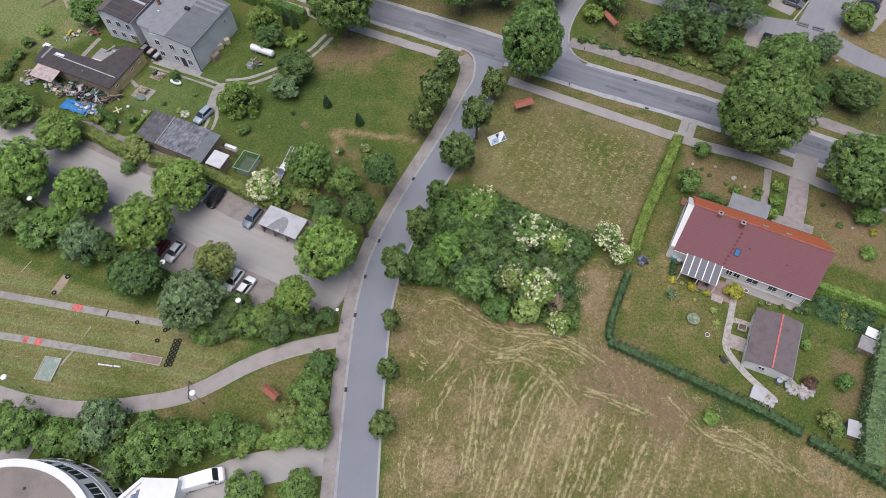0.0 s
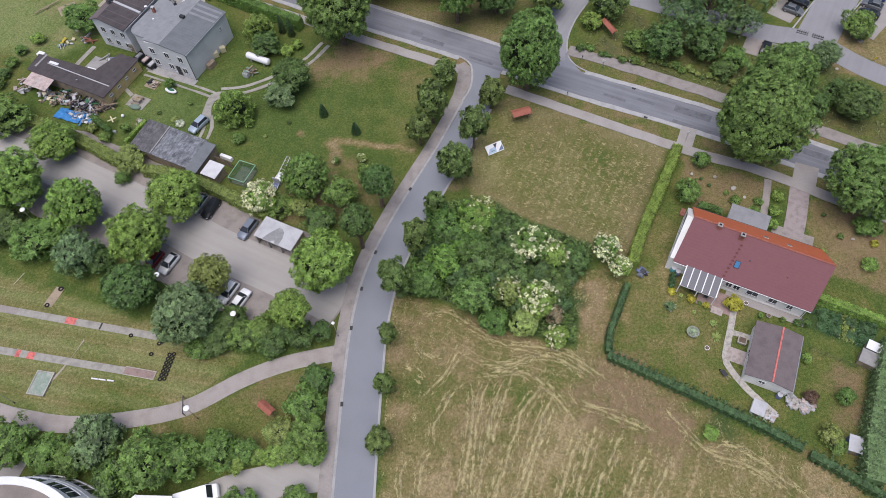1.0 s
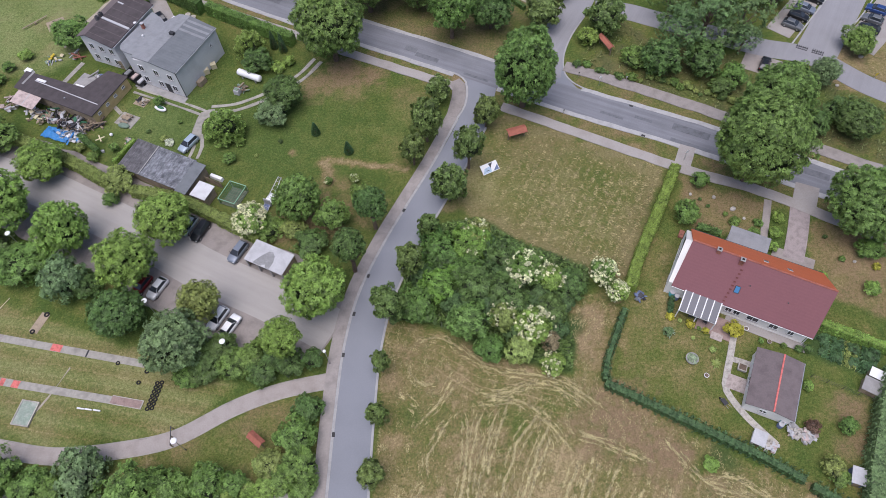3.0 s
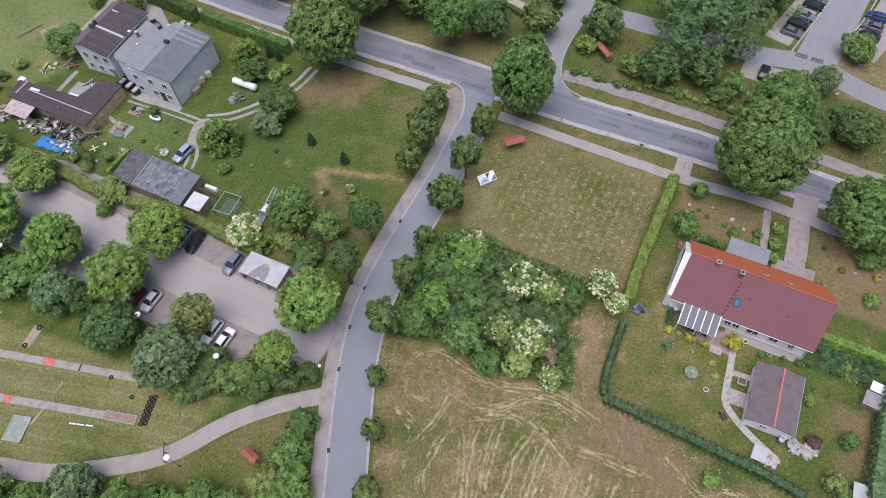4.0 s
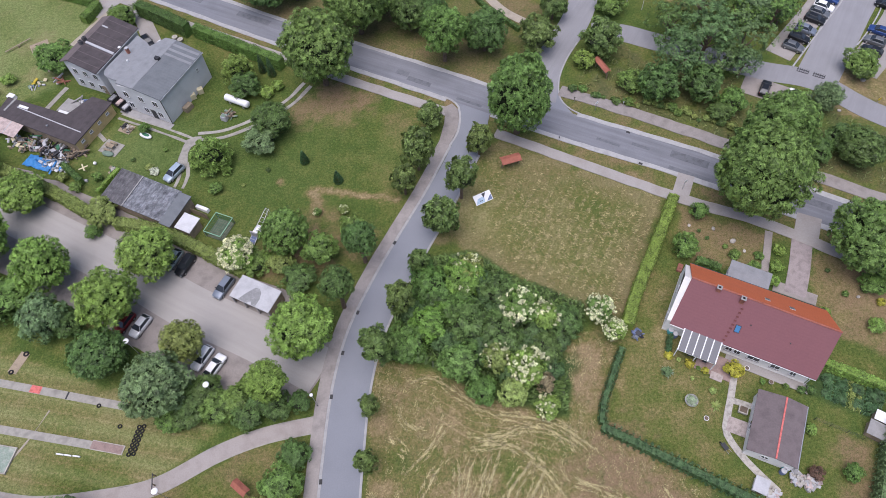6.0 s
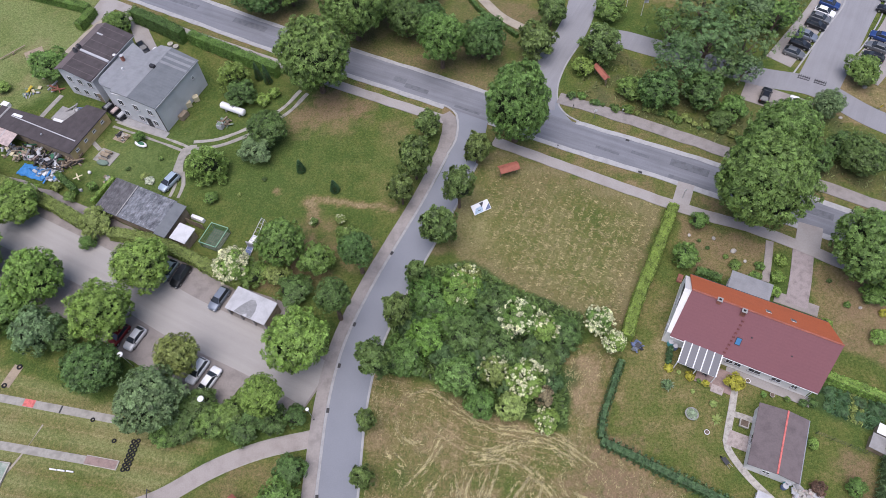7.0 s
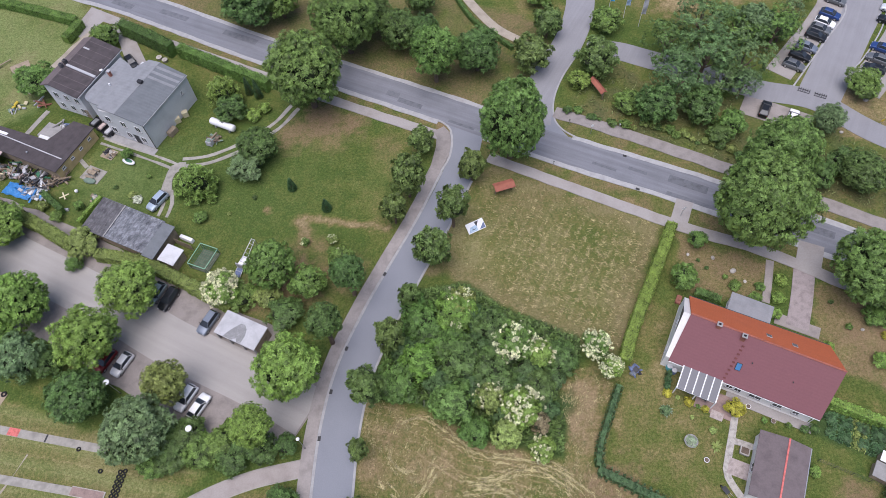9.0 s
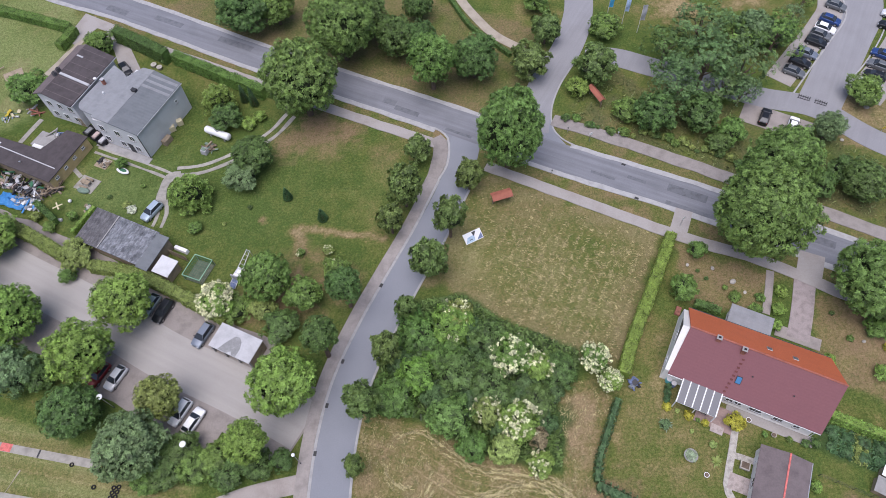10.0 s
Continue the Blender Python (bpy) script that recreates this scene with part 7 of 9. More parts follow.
def bicycle_rack(x, y, turn):
    r = thing("bicycle_rack", x, y, 0, turn, "dark metal bicycle rack on the asphalt", "rack", "bicycle racks")
    for y0 in (-0.3, 0.3):
        part("rail", Shape().tube((-1.0, y0, 0.06), (1.0, y0, 0.06), 0.05, n=8), METAL_DARK, r)
    for k in range(6):
        a = -0.9 + 0.36 * k
        part("hoop", Shape().tube((a, -0.3, 0.06), (a, -0.2, 0.5), 0.035, n=6).tube((a, -0.2, 0.5), (a, 0.2, 0.5), 0.035, n=6).tube((a, 0.2, 0.5), (a, 0.3, 0.06), 0.035, n=6), METAL_DARK, r)


bicycle_rack(63.0, 99.6, -27)
bicycle_rack(65.4, 98.3, -27)


def road_post(x, y, height, mat, label, head=0.0):
    p = thing("road_sign", x, y, 0, 20, label, "sign")
    part("post", Shape().tube((0, 0, -0.05), (0, 0, height), 0.045, n=8), METAL, p)
    if head:
        part("plate", Shape().tube((0, -0.05, height - head), (0, -0.02, height - head), head, n=16), mat, p)
    else:
        part("cap", Shape().box(-0.07, 0.07, -0.07, 0.07, height - 0.25, height), mat, p)


road_post(22.4, 94.2, 1.1, METAL_DARK, "small dark post beside the footway")
road_post(25.7, 91.9, 2.3, WHITE_PAINT, "white road sign on a grey post", 0.3)
road_post(30.6, 92.9, 1.0, WHITE_PAINT, "short white post beside the footway")
road_post(37.3, 74.9, 2.4, WHITE_PAINT, "white road sign on a grey post", 0.32)
road_post(73.2, 91.7, 1.3, YELLOW, "yellow post at the edge of the car park", 0.35)
road_post(45.9, 98.0, 1.0, METAL_DARK, "small dark post beside the lane")
road_post(18.9, 85.6, 1.0, METAL_DARK, "small dark post beside the footway")

# gullies in the gutters and repair patches in the road
for x, y, a in ((-8.0, 66.3, 63), (-13.0, 54.6, 72), (-14.75, 48.4, 80), (-15.85, 42.1, 86), (-16.35, 31.0, 92), (30.6, 86.9, -27), (31.6, 80.2, -27), (-25, 114.5, -27), (8.5, 98.0, -27)):
    setting("drain", Shape().box(-0.32, 0.32, -0.2, 0.2, 0.0, 0.062), DRAIN, "dark iron gully grate in the gutter", "drain").matrix_world = pose(x, y, 0, 0, 0, a)
for x, y, l, w in ((-4.6, 100.2, 4.6, 1.0), (-7.6, 102.5, 2.4, 1.2), (4.2, 94.8, 4.8, 0.55), (32.2, 83.8, 3.0, 0.6), (39.6, 80.8, 6.2, 1.5), (38.9, 77.9, 6.6, 0.7), (-27, 114.4, 5.5, 0.8), (-37, 118.6, 7.5, 1.3),
                   (-51, 125.6, 6.5, 1.2), (-21, 110.2, 4.2, 0.9), (45.5, 77.6, 5.0, 1.2), (52, 72.7, 6, 0.8), (27, 84.9, 4, 0.5), (57.5, 71.3, 4, 1.3), (-62, 129.5, 5, 1.4)):
    setting("road_patch", Shape().box(-l / 2, l / 2, -w / 2, w / 2, 0.0, 0.036), ASPHALT_PATCH, "darker rectangular repair patch in the road", "road patch").matrix_world = pose(x, y, 0, 0, 0, -26.5)

# ---- garden of the grey house ----
TRACKS = [(-24.7, 100.4), (-27.7, 96.0), (-32.9, 91.9), (-38.2, 89.3), (-42.6, 88.8)]
for off in (0.75, -0.75):
    setting("wheel_track", ribbon(TRACKS, off + 0.33, off - 0.33, 0.025, wobble=0.1), TRACK, "pale gravel wheel track through the lawn", "track")
setting("driveway", ribbon([(-41.8, 88.2), (-43.6, 87.6), (-44.2, 85.5), (-44.1, 82)], 0.8, -0.8, 0.022, wobble=0.4), TRACK, "worn gravel place on the garden track", "driveway")
for off in (0.55, -0.55):
    setting("path", ribbon([(-43.6, 88.0), (-46.2, 89.3), (-51.3, 91.6), (-57.4, 94.2)], off + 0.22, off - 0.22, 0.024, wobble=0.12), TRACK, "narrow concrete track along the house", "path")
for off in (0.7, -0.7):
    setting("wheel_track", ribbon([(-44.0, 83), (-43.4, 80.5), (-43.8, 78)], off + 0.28, off - 0.28, 0.02, wobble=0.1), TRACK, "worn wheel track in the grass", "track")
setting("path", ribbon([(-71.3, 96.4), (-70.2, 99.0), (-69.0, 101.6)], 0.45, -0.45, 0.03), TRACK, "narrow concrete path between shed and house", "path")
setting("terrace", Shape().box(-1.8, 1.8, -1.4, 1.4, 0.0, 0.06), TRACK, "grey concrete slab on the lawn", "terrace").matrix_world = pose(-57.1, 86.9, 0, 0, 0, -25)
setting("terrace", Shape().box(-1.2, 1.2, -1.0, 1.0, 0.0, 0.06), SAND, "sandy square with stones in the lawn", "terrace").matrix_world = pose(-55.5, 91.2, 0, 0, 0, -25)
setting("driveway", ribbon([(-66.5, 128), (-67.3, 121), (-69.4, 116.5), (-71.9, 111), (-74, 106)], 0.6, -0.6, 0.02, step=0.6, wobble=0.4), GRAVEL_PATH, "narrow sandy lane beside the house", "driveway")
setting("driveway", ribbon([(-61.5, 123.8), (-58.8, 118.8), (-55.0, 111.4)], 1.7, -1.5, 0.022, wobble=0.3), PAVING, "paved drive behind the house", "driveway")
setting("driveway", Shape().slab([(-70.4, 121.6, 0.033), (-68.1, 120.2, 0.033), (-64.8, 124.6, 0.033), (-62.0, 123.2, 0.033), (-61.5, 125.3, 0.033), (-68.2, 129.0, 0.033)], 0.1), PAVING, "paved apron where the lane meets the road", "driveway")
setting("yard", Shape().box(-2.3, 1.6, -1.7, 1.5, 0.0, 0.037), CONCRETE, "concrete yard between shed and house", "yard").matrix_world = pose(-66.6, 96.6, 0, 0, 0, -25)


def gas_tank():
    t = thing("gas_tank", -36.6, 96.05, 0, -26, "long white liquid gas tank lying on feet in the garden", "tank")
    s = Shape().tube((-2.2, 0, 0.95), (2.2, 0, 0.95), 0.62, n=24)
    body = part("tank", s, WHITE_PAINT, t)
    for x in (-2.2, 2.2):
        part("end", Shape().ball((x, 0, 0.95), 0.34, 0.62, 0.62, 20, 12), WHITE_PAINT, t)
    for x in (-1.4, 1.4):
        part("foot", Shape().box(x - 0.15, x + 0.15, -0.5, 0.5, -0.05, 0.5), CONCRETE, t)
    part("valve_cover", Shape().tube((0.2, 0, 1.5), (0.2, 0, 1.72), 0.22, n=14), METAL, t)


gas_tank()
for x, y, a in ((-44.9, 97.9, 30), (-43.8, 99.2, 25)):
    bin_ = thing("wheelie_bin", x, y, 0, a, "cream plastic bin standing at the house wall", "bin", "bins at the house")
    part("body", Shape().box(-0.5, 0.5, -0.42, 0.42, 0.0, 1.0), CREAM, bin_, edge=0.05)
    part("lid", Shape().box(-0.54, 0.54, -0.46, 0.46, 1.0, 1.12, 0.06), CREAM, bin_, edge=0.03)
solid("wood_stack", Shape().box(-0.9, 0.9, -0.5, 0.5, 0, 1.0, 0.05), WOOD, "brown stack of boards leaning at the wall", "wood stack", edge=0.03, at=pose(-45.3, 95.3, 0, 0, 0, 62))


def cage():
    """Ball cage: a frame of pale tubes with green net."""
    g = thing("ball_cage", -35.4, 69.6, 0, -22, "green net cage with a pale tube frame", "cage")
    w, d, h = 1.5, 1.85, 1.5
    for x in (-w, w):
        for y in (-d, d):
            part("post", Shape().tube((x, y, -0.05), (x, y, h), 0.05, n=8), METAL, g)
    for x in (-w, w):
        part("rail", Shape().tube((x, -d, h), (x, d, h), 0.06, n=8), GREEN_TUBE, g)
    for y in (-d, d):
        part("rail", Shape().tube((-w, y, h), (w, y, h), 0.06, n=8), GREEN_TUBE, g)
    net = Shape()
    for k in range(9):
        y = -d + 2 * d * (k + 0.5) / 9
        net.box(-w, w, y - 0.02, y + 0.02, h - 0.35, h - 0.32)
    for k in range(8):
        x = -w + 2 * w * (k + 0.5) / 8
        net.box(x - 0.02, x + 0.02, -d, d, h - 0.39, h - 0.355)
    for x in (-w, w):
        for k in range(14):
            y = -d + 2 * d * (k + 0.5) / 14
            net.box(x - 0.012, x + 0.012, y - 0.02, y + 0.02, 0.05, h)
    for y in (-d, d):
        for k in range(12):
            x = -w + 2 * w * (k + 0.5) / 12
            net.box(x - 0.02, x + 0.02, y - 0.012, y + 0.012, 0.05, h)
    part("net", net, GREEN_NET, g, "green net")
    setting("mat", Shape().box(-1.45, 1.45, -1.8, 1.8, 0.0, 0.04), CAGE_GROUND, "worn grey green mat under the cage", "mat").matrix_world = pose(-35.4, 69.6, 0, 0, 0, -22)


cage()


def swing_frame():
    f = thing("climbing_frame", -29.0, 69.4, 0, 66, "pale metal climbing frame with rungs in the garden", "climbing frame")
    for y in (-0.55, 0.55):
        part("rail", Shape().tube((-3.0, y, 0.1), (2.8, y * 0.5, 2.1), 0.05, n=8), METAL, f)
    for k in range(9):
        u = k / 8
        part("rung", Shape().tube((-2.9 + 5.6 * u, -0.55 + 0.28 * u, 0.14 + 1.93 * u), (-2.9 + 5.6 * u, 0.55 - 0.28 * u, 0.14 + 1.93 * u), 0.04, n=6), METAL, f)
    for y in (-0.5, 0.5):
        part("leg", Shape().tube((2.7, y, -0.05), (2.7, y * 0.5, 2.1), 0.05, n=8), METAL, f)
    part("platform", Shape().box(-1.6, 0.2, -0.6, 0.6, 0.75, 0.85), WHITE_PAINT, f, "white platform board")
    part("panel", Shape().box(-1.7, -1.55, -0.6, 0.6, 0.1, 1.6), WHITE_SHEET, f)
    part("slide", Shape().box(-3.2, -1.2, -0.5, 0.5, 0.3, 0.36), BLUE_GREY, f, "blue-grey sheet")


swing_frame()


def conifer(x, y, h, r):
    c = thing("conifer", x, y, 0, 0, "small dark pointed conifer on the lawn", "tree", "small conifers")
    part("trunk", Shape().tube((0, 0, -0.05), (0, 0, h * 0.5), 0.07, 0.03, 8), BARK, c)
    g = np.random.default_rng(int(abs(x) * 10))
    n = 1500
    u = 1 - np.sqrt(g.uniform(0, 1, n))
    a = g.uniform(0, 2 * math.pi, n)
    rad = r * (1 - u) ** 0.8 * g.uniform(0.75, 1.05, n)
    p = np.column_stack([rad * np.cos(a), rad * np.sin(a), 0.1 + u * (h - 0.1)])
    s = Shape()
    for q, b in zip(p, a):
        o = Vector((math.cos(b), math.sin(b), 0.5)) * 0.11
        t = Vector((-math.sin(b), math.cos(b), 0.2)) * 0.05
        q = Vector(q)
        s.add([q - o * 0.4, q + t, q + o, q - t], [(0, 1, 2, 3)])
    part("crown", s, LEAF["thuja"], c)


conifer(-23.4, 82.6, 3.0, 0.75)
conifer(-17.5, 78.4, 2.8, 0.8)
conifer(-31.4, 103.0, 4.6, 0.75)
conifer(-33.2, 104.0, 4.2, 0.7)


# ---- clutter beside the long shed ----
def heap(name, x, y, turn, w, d, h, n, mats, label, category, seed, longish=0.35):
    """A heap of loose boards, boxes and sheets lying over each other, each a piece of its own."""
    g = random.Random(seed)
    ob = thing(name, x, y, 0, turn, label, category)
    for k in range(n):
        a, b = g.uniform(0.15, 0.55), g.uniform(0.1, 0.4)
        kind = "box"
        if g.random() < longish:
            a, b, kind = g.uniform(0.7, 1.5), g.uniform(0.06, 0.16), "board"
        c = g.uniform(0.05, 0.3)
        p = part(kind, Shape().box(-a, a, -b, b, -c / 2, c / 2, min(b, c) * 0.15), mats[k % len(mats)], ob)
        p.matrix_basis = pose(g.uniform(-w, w), g.uniform(-d, d), g.uniform(0.05, h), g.uniform(-25, 25), g.uniform(-25, 25), g.uniform(0, 180))
    return ob


heap("scrap_heap", -68.6, 87.2, -25, 4.6, 1.3, 0.9, 110, [WOOD, METAL, METAL_DARK, WHITE_SHEET, BARK, METAL_DARK, ROOF_PINK, CONCRETE, GREEN_NET, RUBBER], "heap of old boards, sheets and scrap before the shed", "scrap", 3)
heap("scrap_heap", -73.6, 88.3, -25, 2.2, 1.2, 1.0, 40, [WHITE_SHEET, WOOD, CREAM, METAL], "heap of boxes and old furniture beside the canopy", "scrap", 4, 0.15)
heap("scrap_heap", -79.0, 91.2, -25, 1.2, 1.6, 0.9, 28, [ROOF_PINK, WOOD, WHITE_SHEET], "heap of pale boards beside the canopy", "scrap", 5)
heap("wood_pile", -63.8, 85.6, 20, 2.6, 0.8, 0.6, 46, [WOOD, METAL_DARK, BARK], "pile of timber along the yard fence", "wood pile", 6, 0.8)
heap("toys", -74.6, 102.6, 10, 1.6, 1.1, 0.4, 14, [BLUE_GREY, CREAM, WHITE_SHEET, GREEN_MAT, YELLOW], "garden toys lying on the grass", "toys", 7, 0.12)
heap("toys", -70.9, 103.4, 30, 0.7, 1.2, 0.5, 10, [BRICK, WOOD, WHITE_SHEET], "wooden play things on the grass", "toys", 8, 0.4)
heap("stone_pile", 39.6, 28.5, -30, 0.6, 0.7, 0.4, 20, [STONE, ROOF_PINK, WHITE_SHEET], "pile of pale stones in the garden corner", "stones", 9, 0.0)
heap("stone_pile", 43.6, 30.0, -30, 1.5, 0.75, 0.6, 60, [STONE, CONCRETE, ROOF_PINK, WHITE_SHEET], "heap of pale garden stones behind the garage", "stones", 10, 0.0)
solid("sheet", Shape().box(-1.0, 1.0, -0.35, 0.35, 0.0, 0.12, 0.02), WHITE_PAINT, "white sheet lying in the yard", "sheet", at=pose(-67.9, 95.4, 0.037, 0, 0, -22))
heap("yard_clutter", -65.6, 97.9, -25, 0.7, 0.6, 0.4, 10, [WHITE_SHEET, BLUE_GREY, CONCRETE], "boxes and sheets lying in the yard", "clutter", 11, 0.2)


def trailer(x, y, turn, bed, label):
    """A small box trailer on two wheels."""
    t = thing("trailer", x, y, 0, turn, label, "trailer", "small trailers beside the house")
    part("box", Shape().box(-0.95, 0.95, -0.55, 0.55, 0.45, 0.55).box(-0.95, 0.95, -0.6, -0.54, 0.45, 0.95).box(-0.95, 0.95, 0.54, 0.6, 0.45, 0.95).box(-1.0, -0.94, -0.6, 0.6, 0.45, 0.95).box(0.94, 1.0, -0.6, 0.6, 0.45, 0.95), METAL_DARK, t)
    part("load", Shape().box(-0.8, 0.7, -0.45, 0.45, 0.55, 1.0, 0.08), bed, t, edge=0.03)
    part("drawbar", Shape().tube((1.0, 0, 0.45), (1.9, 0, 0.42), 0.04, n=8), METAL, t)
    for y0 in (-0.68, 0.68):
        part("wheel", Shape().tube((-0.1, y0 - 0.07, 0.27), (-0.1, y0 + 0.07, 0.27), 0.27, n=16), RUBBER, t)


trailer(-59.2, 97.9, 60, METAL, "small dark trailer with a grey cover beside the house")
trailer(-57.7, 96.8, 60, ROOF_PINK, "small dark trailer loaded with pale boards")
trailer(-56.3, 95.7, 60, WHITE_SHEET, "small black trailer with a white box")
solid("flower_tub", Shape().tube((0, 0, 0), (0, 0, 0.55), 0.35, 0.45, 14), WHITE_PAINT, "white tub standing at the house wall", "tub", at=pose(-51.1, 94.0, 0.05))
solid("white_box", Shape().box(-0.75, 0.75, -0.55, 0.55, 0, 0.7, 0.05), WHITE_PAINT, "white plastic box at the end of the shed", "box", edge=0.04, at=pose(-78.4, 99.4, 0, 0, 0, -25))


def tarpaulin():
    """A crumpled blue cover over a heap."""
    n, m = 34, 16
    v, f = [], []
    for j in range(m):
        for k in range(n):
            x, y = -2.6 + 5.2 * k / (n - 1), -1.2 + 2.4 * j / (m - 1)
            e = max(0.0, 1 - (x / 2.7) ** 2) * max(0.0, 1 - (y / 1.3) ** 2)
            z = 0.03 + 0.85 * e ** 0.6 * (0.7 + 0.5 * noise.noise((x * 1.1, y * 1.4, 2))) + 0.13 * abs(noise.noise((x * 3.2, y * 3.2, 5)))
            v.append((x + 0.2 * noise.noise((y * 2, x, 1)), y + 0.35 * noise.noise((x * 0.9, y, 8)), z))
    for j in range(m - 1):
        for k in range(n - 1):
            f.append((j * n + k, j * n + k + 1, (j + 1) * n + k + 1, (j + 1) * n + k))
    ob = solid("tarpaulin", Shape().add(v, f), BLUE, "crumpled blue tarpaulin over a heap beside the hedge", "tarpaulin", at=pose(-68.8, 84.0, 0, 0, 0, -20))
    s = ob.modifiers.new("thick", "SOLIDIFY")
    s.thickness = 0.02
    heap("plastic_bags", -66.0, 83.3, -20, 2.1, 0.9, 0.9, 50, [WHITE_SHEET, BLUE, WHITE_PAINT, METAL], "white and blue plastic sheets on the heap", "bags", 14, 0.1)


tarpaulin()


def bench_set(x, y, turn, label):
    b = thing("garden_table", x, y, 0.05, turn, label, "table")
    part("tabletop", Shape().box(-0.8, 0.8, -0.4, 0.4, 0.7, 0.76), WOOD, b, edge=0.01)
    for px in (-0.65, 0.65):
        for py in (-0.3, 0.3):
            part("leg", Shape().box(px - 0.04, px + 0.04, py - 0.04, py + 0.04, 0, 0.7), WOOD, b)
    for s in (-1, 1):
        bench = thing("garden_bench", x, y, 0.05, turn, "weathered wooden garden bench beside a table", "bench", "garden benches")
        part("seat", Shape().box(-0.75, 0.75, s * 0.85 - 0.17, s * 0.85 + 0.17, 0.42, 0.46), WOOD, bench)
        for px in (-0.6, 0.6):
            part("leg", Shape().box(px - 0.04, px + 0.04, s * 0.85 - 0.14, s * 0.85 + 0.14, 0, 0.42), WOOD, bench)


bench_set(-57.1, 86.9, -25, "weathered wooden table on the concrete slab")
heap("fire_place", -55.5, 91.2, -25, 0.7, 0.6, 0.25, 14, [STONE, METAL_DARK, WOOD], "ring of stones and wood on the sandy square", "fire place", 15, 0.2)
boat = thing("paddling_boat", -51.6, 89.2, 0, -25, "small white and green boat lying on the lawn", "boat")
part("hull", Shape().ball((0, 0, 0.34), 1.25, 0.55, 0.36, 18, 8), WHITE_PAINT, boat)
part("cover", Shape().ball((0.1, 0, 0.52), 0.85, 0.36, 0.22, 16, 6, 0.0), GREEN_NET, boat, "green cover")
cross = thing("garden_figure", -60.2, 82.0, 0, 30, "pale wooden wind wheel on a post", "ornament")
part("post", Shape().tube((0, 0, -0.05), (0, 0, 1.0), 0.05, n=8), WOOD, cross)
part("blade", Shape().box(-0.8, 0.8, -0.11, 0.11, 1.0, 1.05), CREAM, cross)
part("blade", Shape().box(-0.11, 0.11, -0.8, 0.8, 1.055, 1.10), CREAM, cross)
solid("seesaw", Shape().box(-2.6, 2.6, -0.12, 0.12, 0.35, 0.45).box(-0.2, 0.2, -0.3, 0.3, 0, 0.36), WOOD, "pale wooden beam on the grass", "beam", edge=0.02, at=pose(-81.6, 112.9, 0, 0, 0, 44))
for x, y in ((-51.4, 113.6), (-50.2, 112.9)):
    solid("flower_tub", Shape().tube((0, 0, 0), (0, 0, 0.5), 0.42, 0.55, 14), STONE, "round stone flower tub behind the hedge", "tub", "flower tubs", at=pose(x, y, 0))
heap("firewood", -37.9, 93.6, -20, 0.8, 0.6, 0.5, 22, [WOOD, BARK, GREEN_MAT], "heap of firewood before the gas tank", "firewood", 16, 0.4)
tub = thing("water_container", -38.4, 92.6, 0, -20, "white water container with a green lid before the gas tank", "container")
part("tank", Shape().box(-0.55, 0.55, -0.5, 0.5, 0.0, 1.0, 0.04), WHITE_SHEET, tub, edge=0.06)
part("lid", Shape().box(-0.4, 0.4, -0.35, 0.35, 1.0, 1.06), GREEN_MAT, tub, "grey green lid")

# ---- sports lawn ----


def tyre(x, y, r=0.32):
    return copy_thing(TYRE, pose(x, y, 0.0) @ Matrix.Diagonal((r / 0.32, r / 0.32, 1, 1)))


ring, n, m = Shape(), 18, 8
vv = []
for k in range(n):
    for j in range(m):
        a, b = 2 * math.pi * k / n, 2 * math.pi * j / m
        q = 0.24 + 0.09 * math.cos(b)
        vv.append((q * math.cos(a), q * math.sin(a), 0.09 + 0.10 * math.sin(b)))
ring.add(vv, [(k * m + j, ((k + 1) % n) * m + j, ((k + 1) % n) * m + (j + 1) % m, k * m + (j + 1) % m) for k in range(n) for j in range(m)])
TYRE = solid("tyre", ring, RUBBER, "old black car tyre lying on the grass", "tyre", "tyres on the sports lawn", at=pose(-43.1, 40.2, 0))
for k in range(7):
    for s in (-0.31, 0.31):
        tyre(-40.95 - 0.1 * k + s, 38.5 - 0.6 * k + 0.12 * s, 0.3)
for x, y, r in ((-43.9, 38.6, 0.3), (-42.7, 40.5, 0.34), (-60.0, 49.3, 0.4), (-61.3, 46.6, 0.36), (-47.5, 41.5, 0.3)):
    tyre(x, y, r)
for x, y, l, mat, what in ((-57.0, 44.02, 1.6, RED_MARK, "red painted mark across the strip"), (-61.2, 38.70, 1.1, RED_MARK, "red painted mark across the strip"), (-63.2, 39.06, 0.7, RED_MARK, "red painted mark across the strip"),
                           (-67.2, 46.03, 3.6, PAVING_BROWN, "brown paved end of the strip"), (-45.0, 35.85, 4.4, PAVING_RED, "brown paved end of the strip"), (-52.3, 43.06, 0.25, METAL_DARK, "dark joint across the strip")):
    setting("strip_mark", Shape().box(-l / 2, l / 2, -0.52, 0.52, 0.0, 0.042), mat, what, "mark").matrix_world = pose(x, y, 0, 0, 0, -10.9)
for x0, x1, y0, y1 in ((-2.3, 2.3, -0.62, -0.53), (-2.3, 2.3, 0.53, 0.62), (2.21, 2.3, -0.53, 0.53)):
    setting("edging", Shape().box(x0, x1, y0, y1, 0.0, 0.09), STONE, "pale stone edging round the paved end of the strip", "edging").matrix_world = pose(-44.9, 35.83, 0, 0, 0, -10.9)
setting("sand_patch", Shape().box(-1.7, 1.7, -1.5, 1.5, 0, 0.012), SAND, "worn sandy square in the lawn", "patch").matrix_world = pose(-77.4, 112.6, 0, 0, 0, 30)
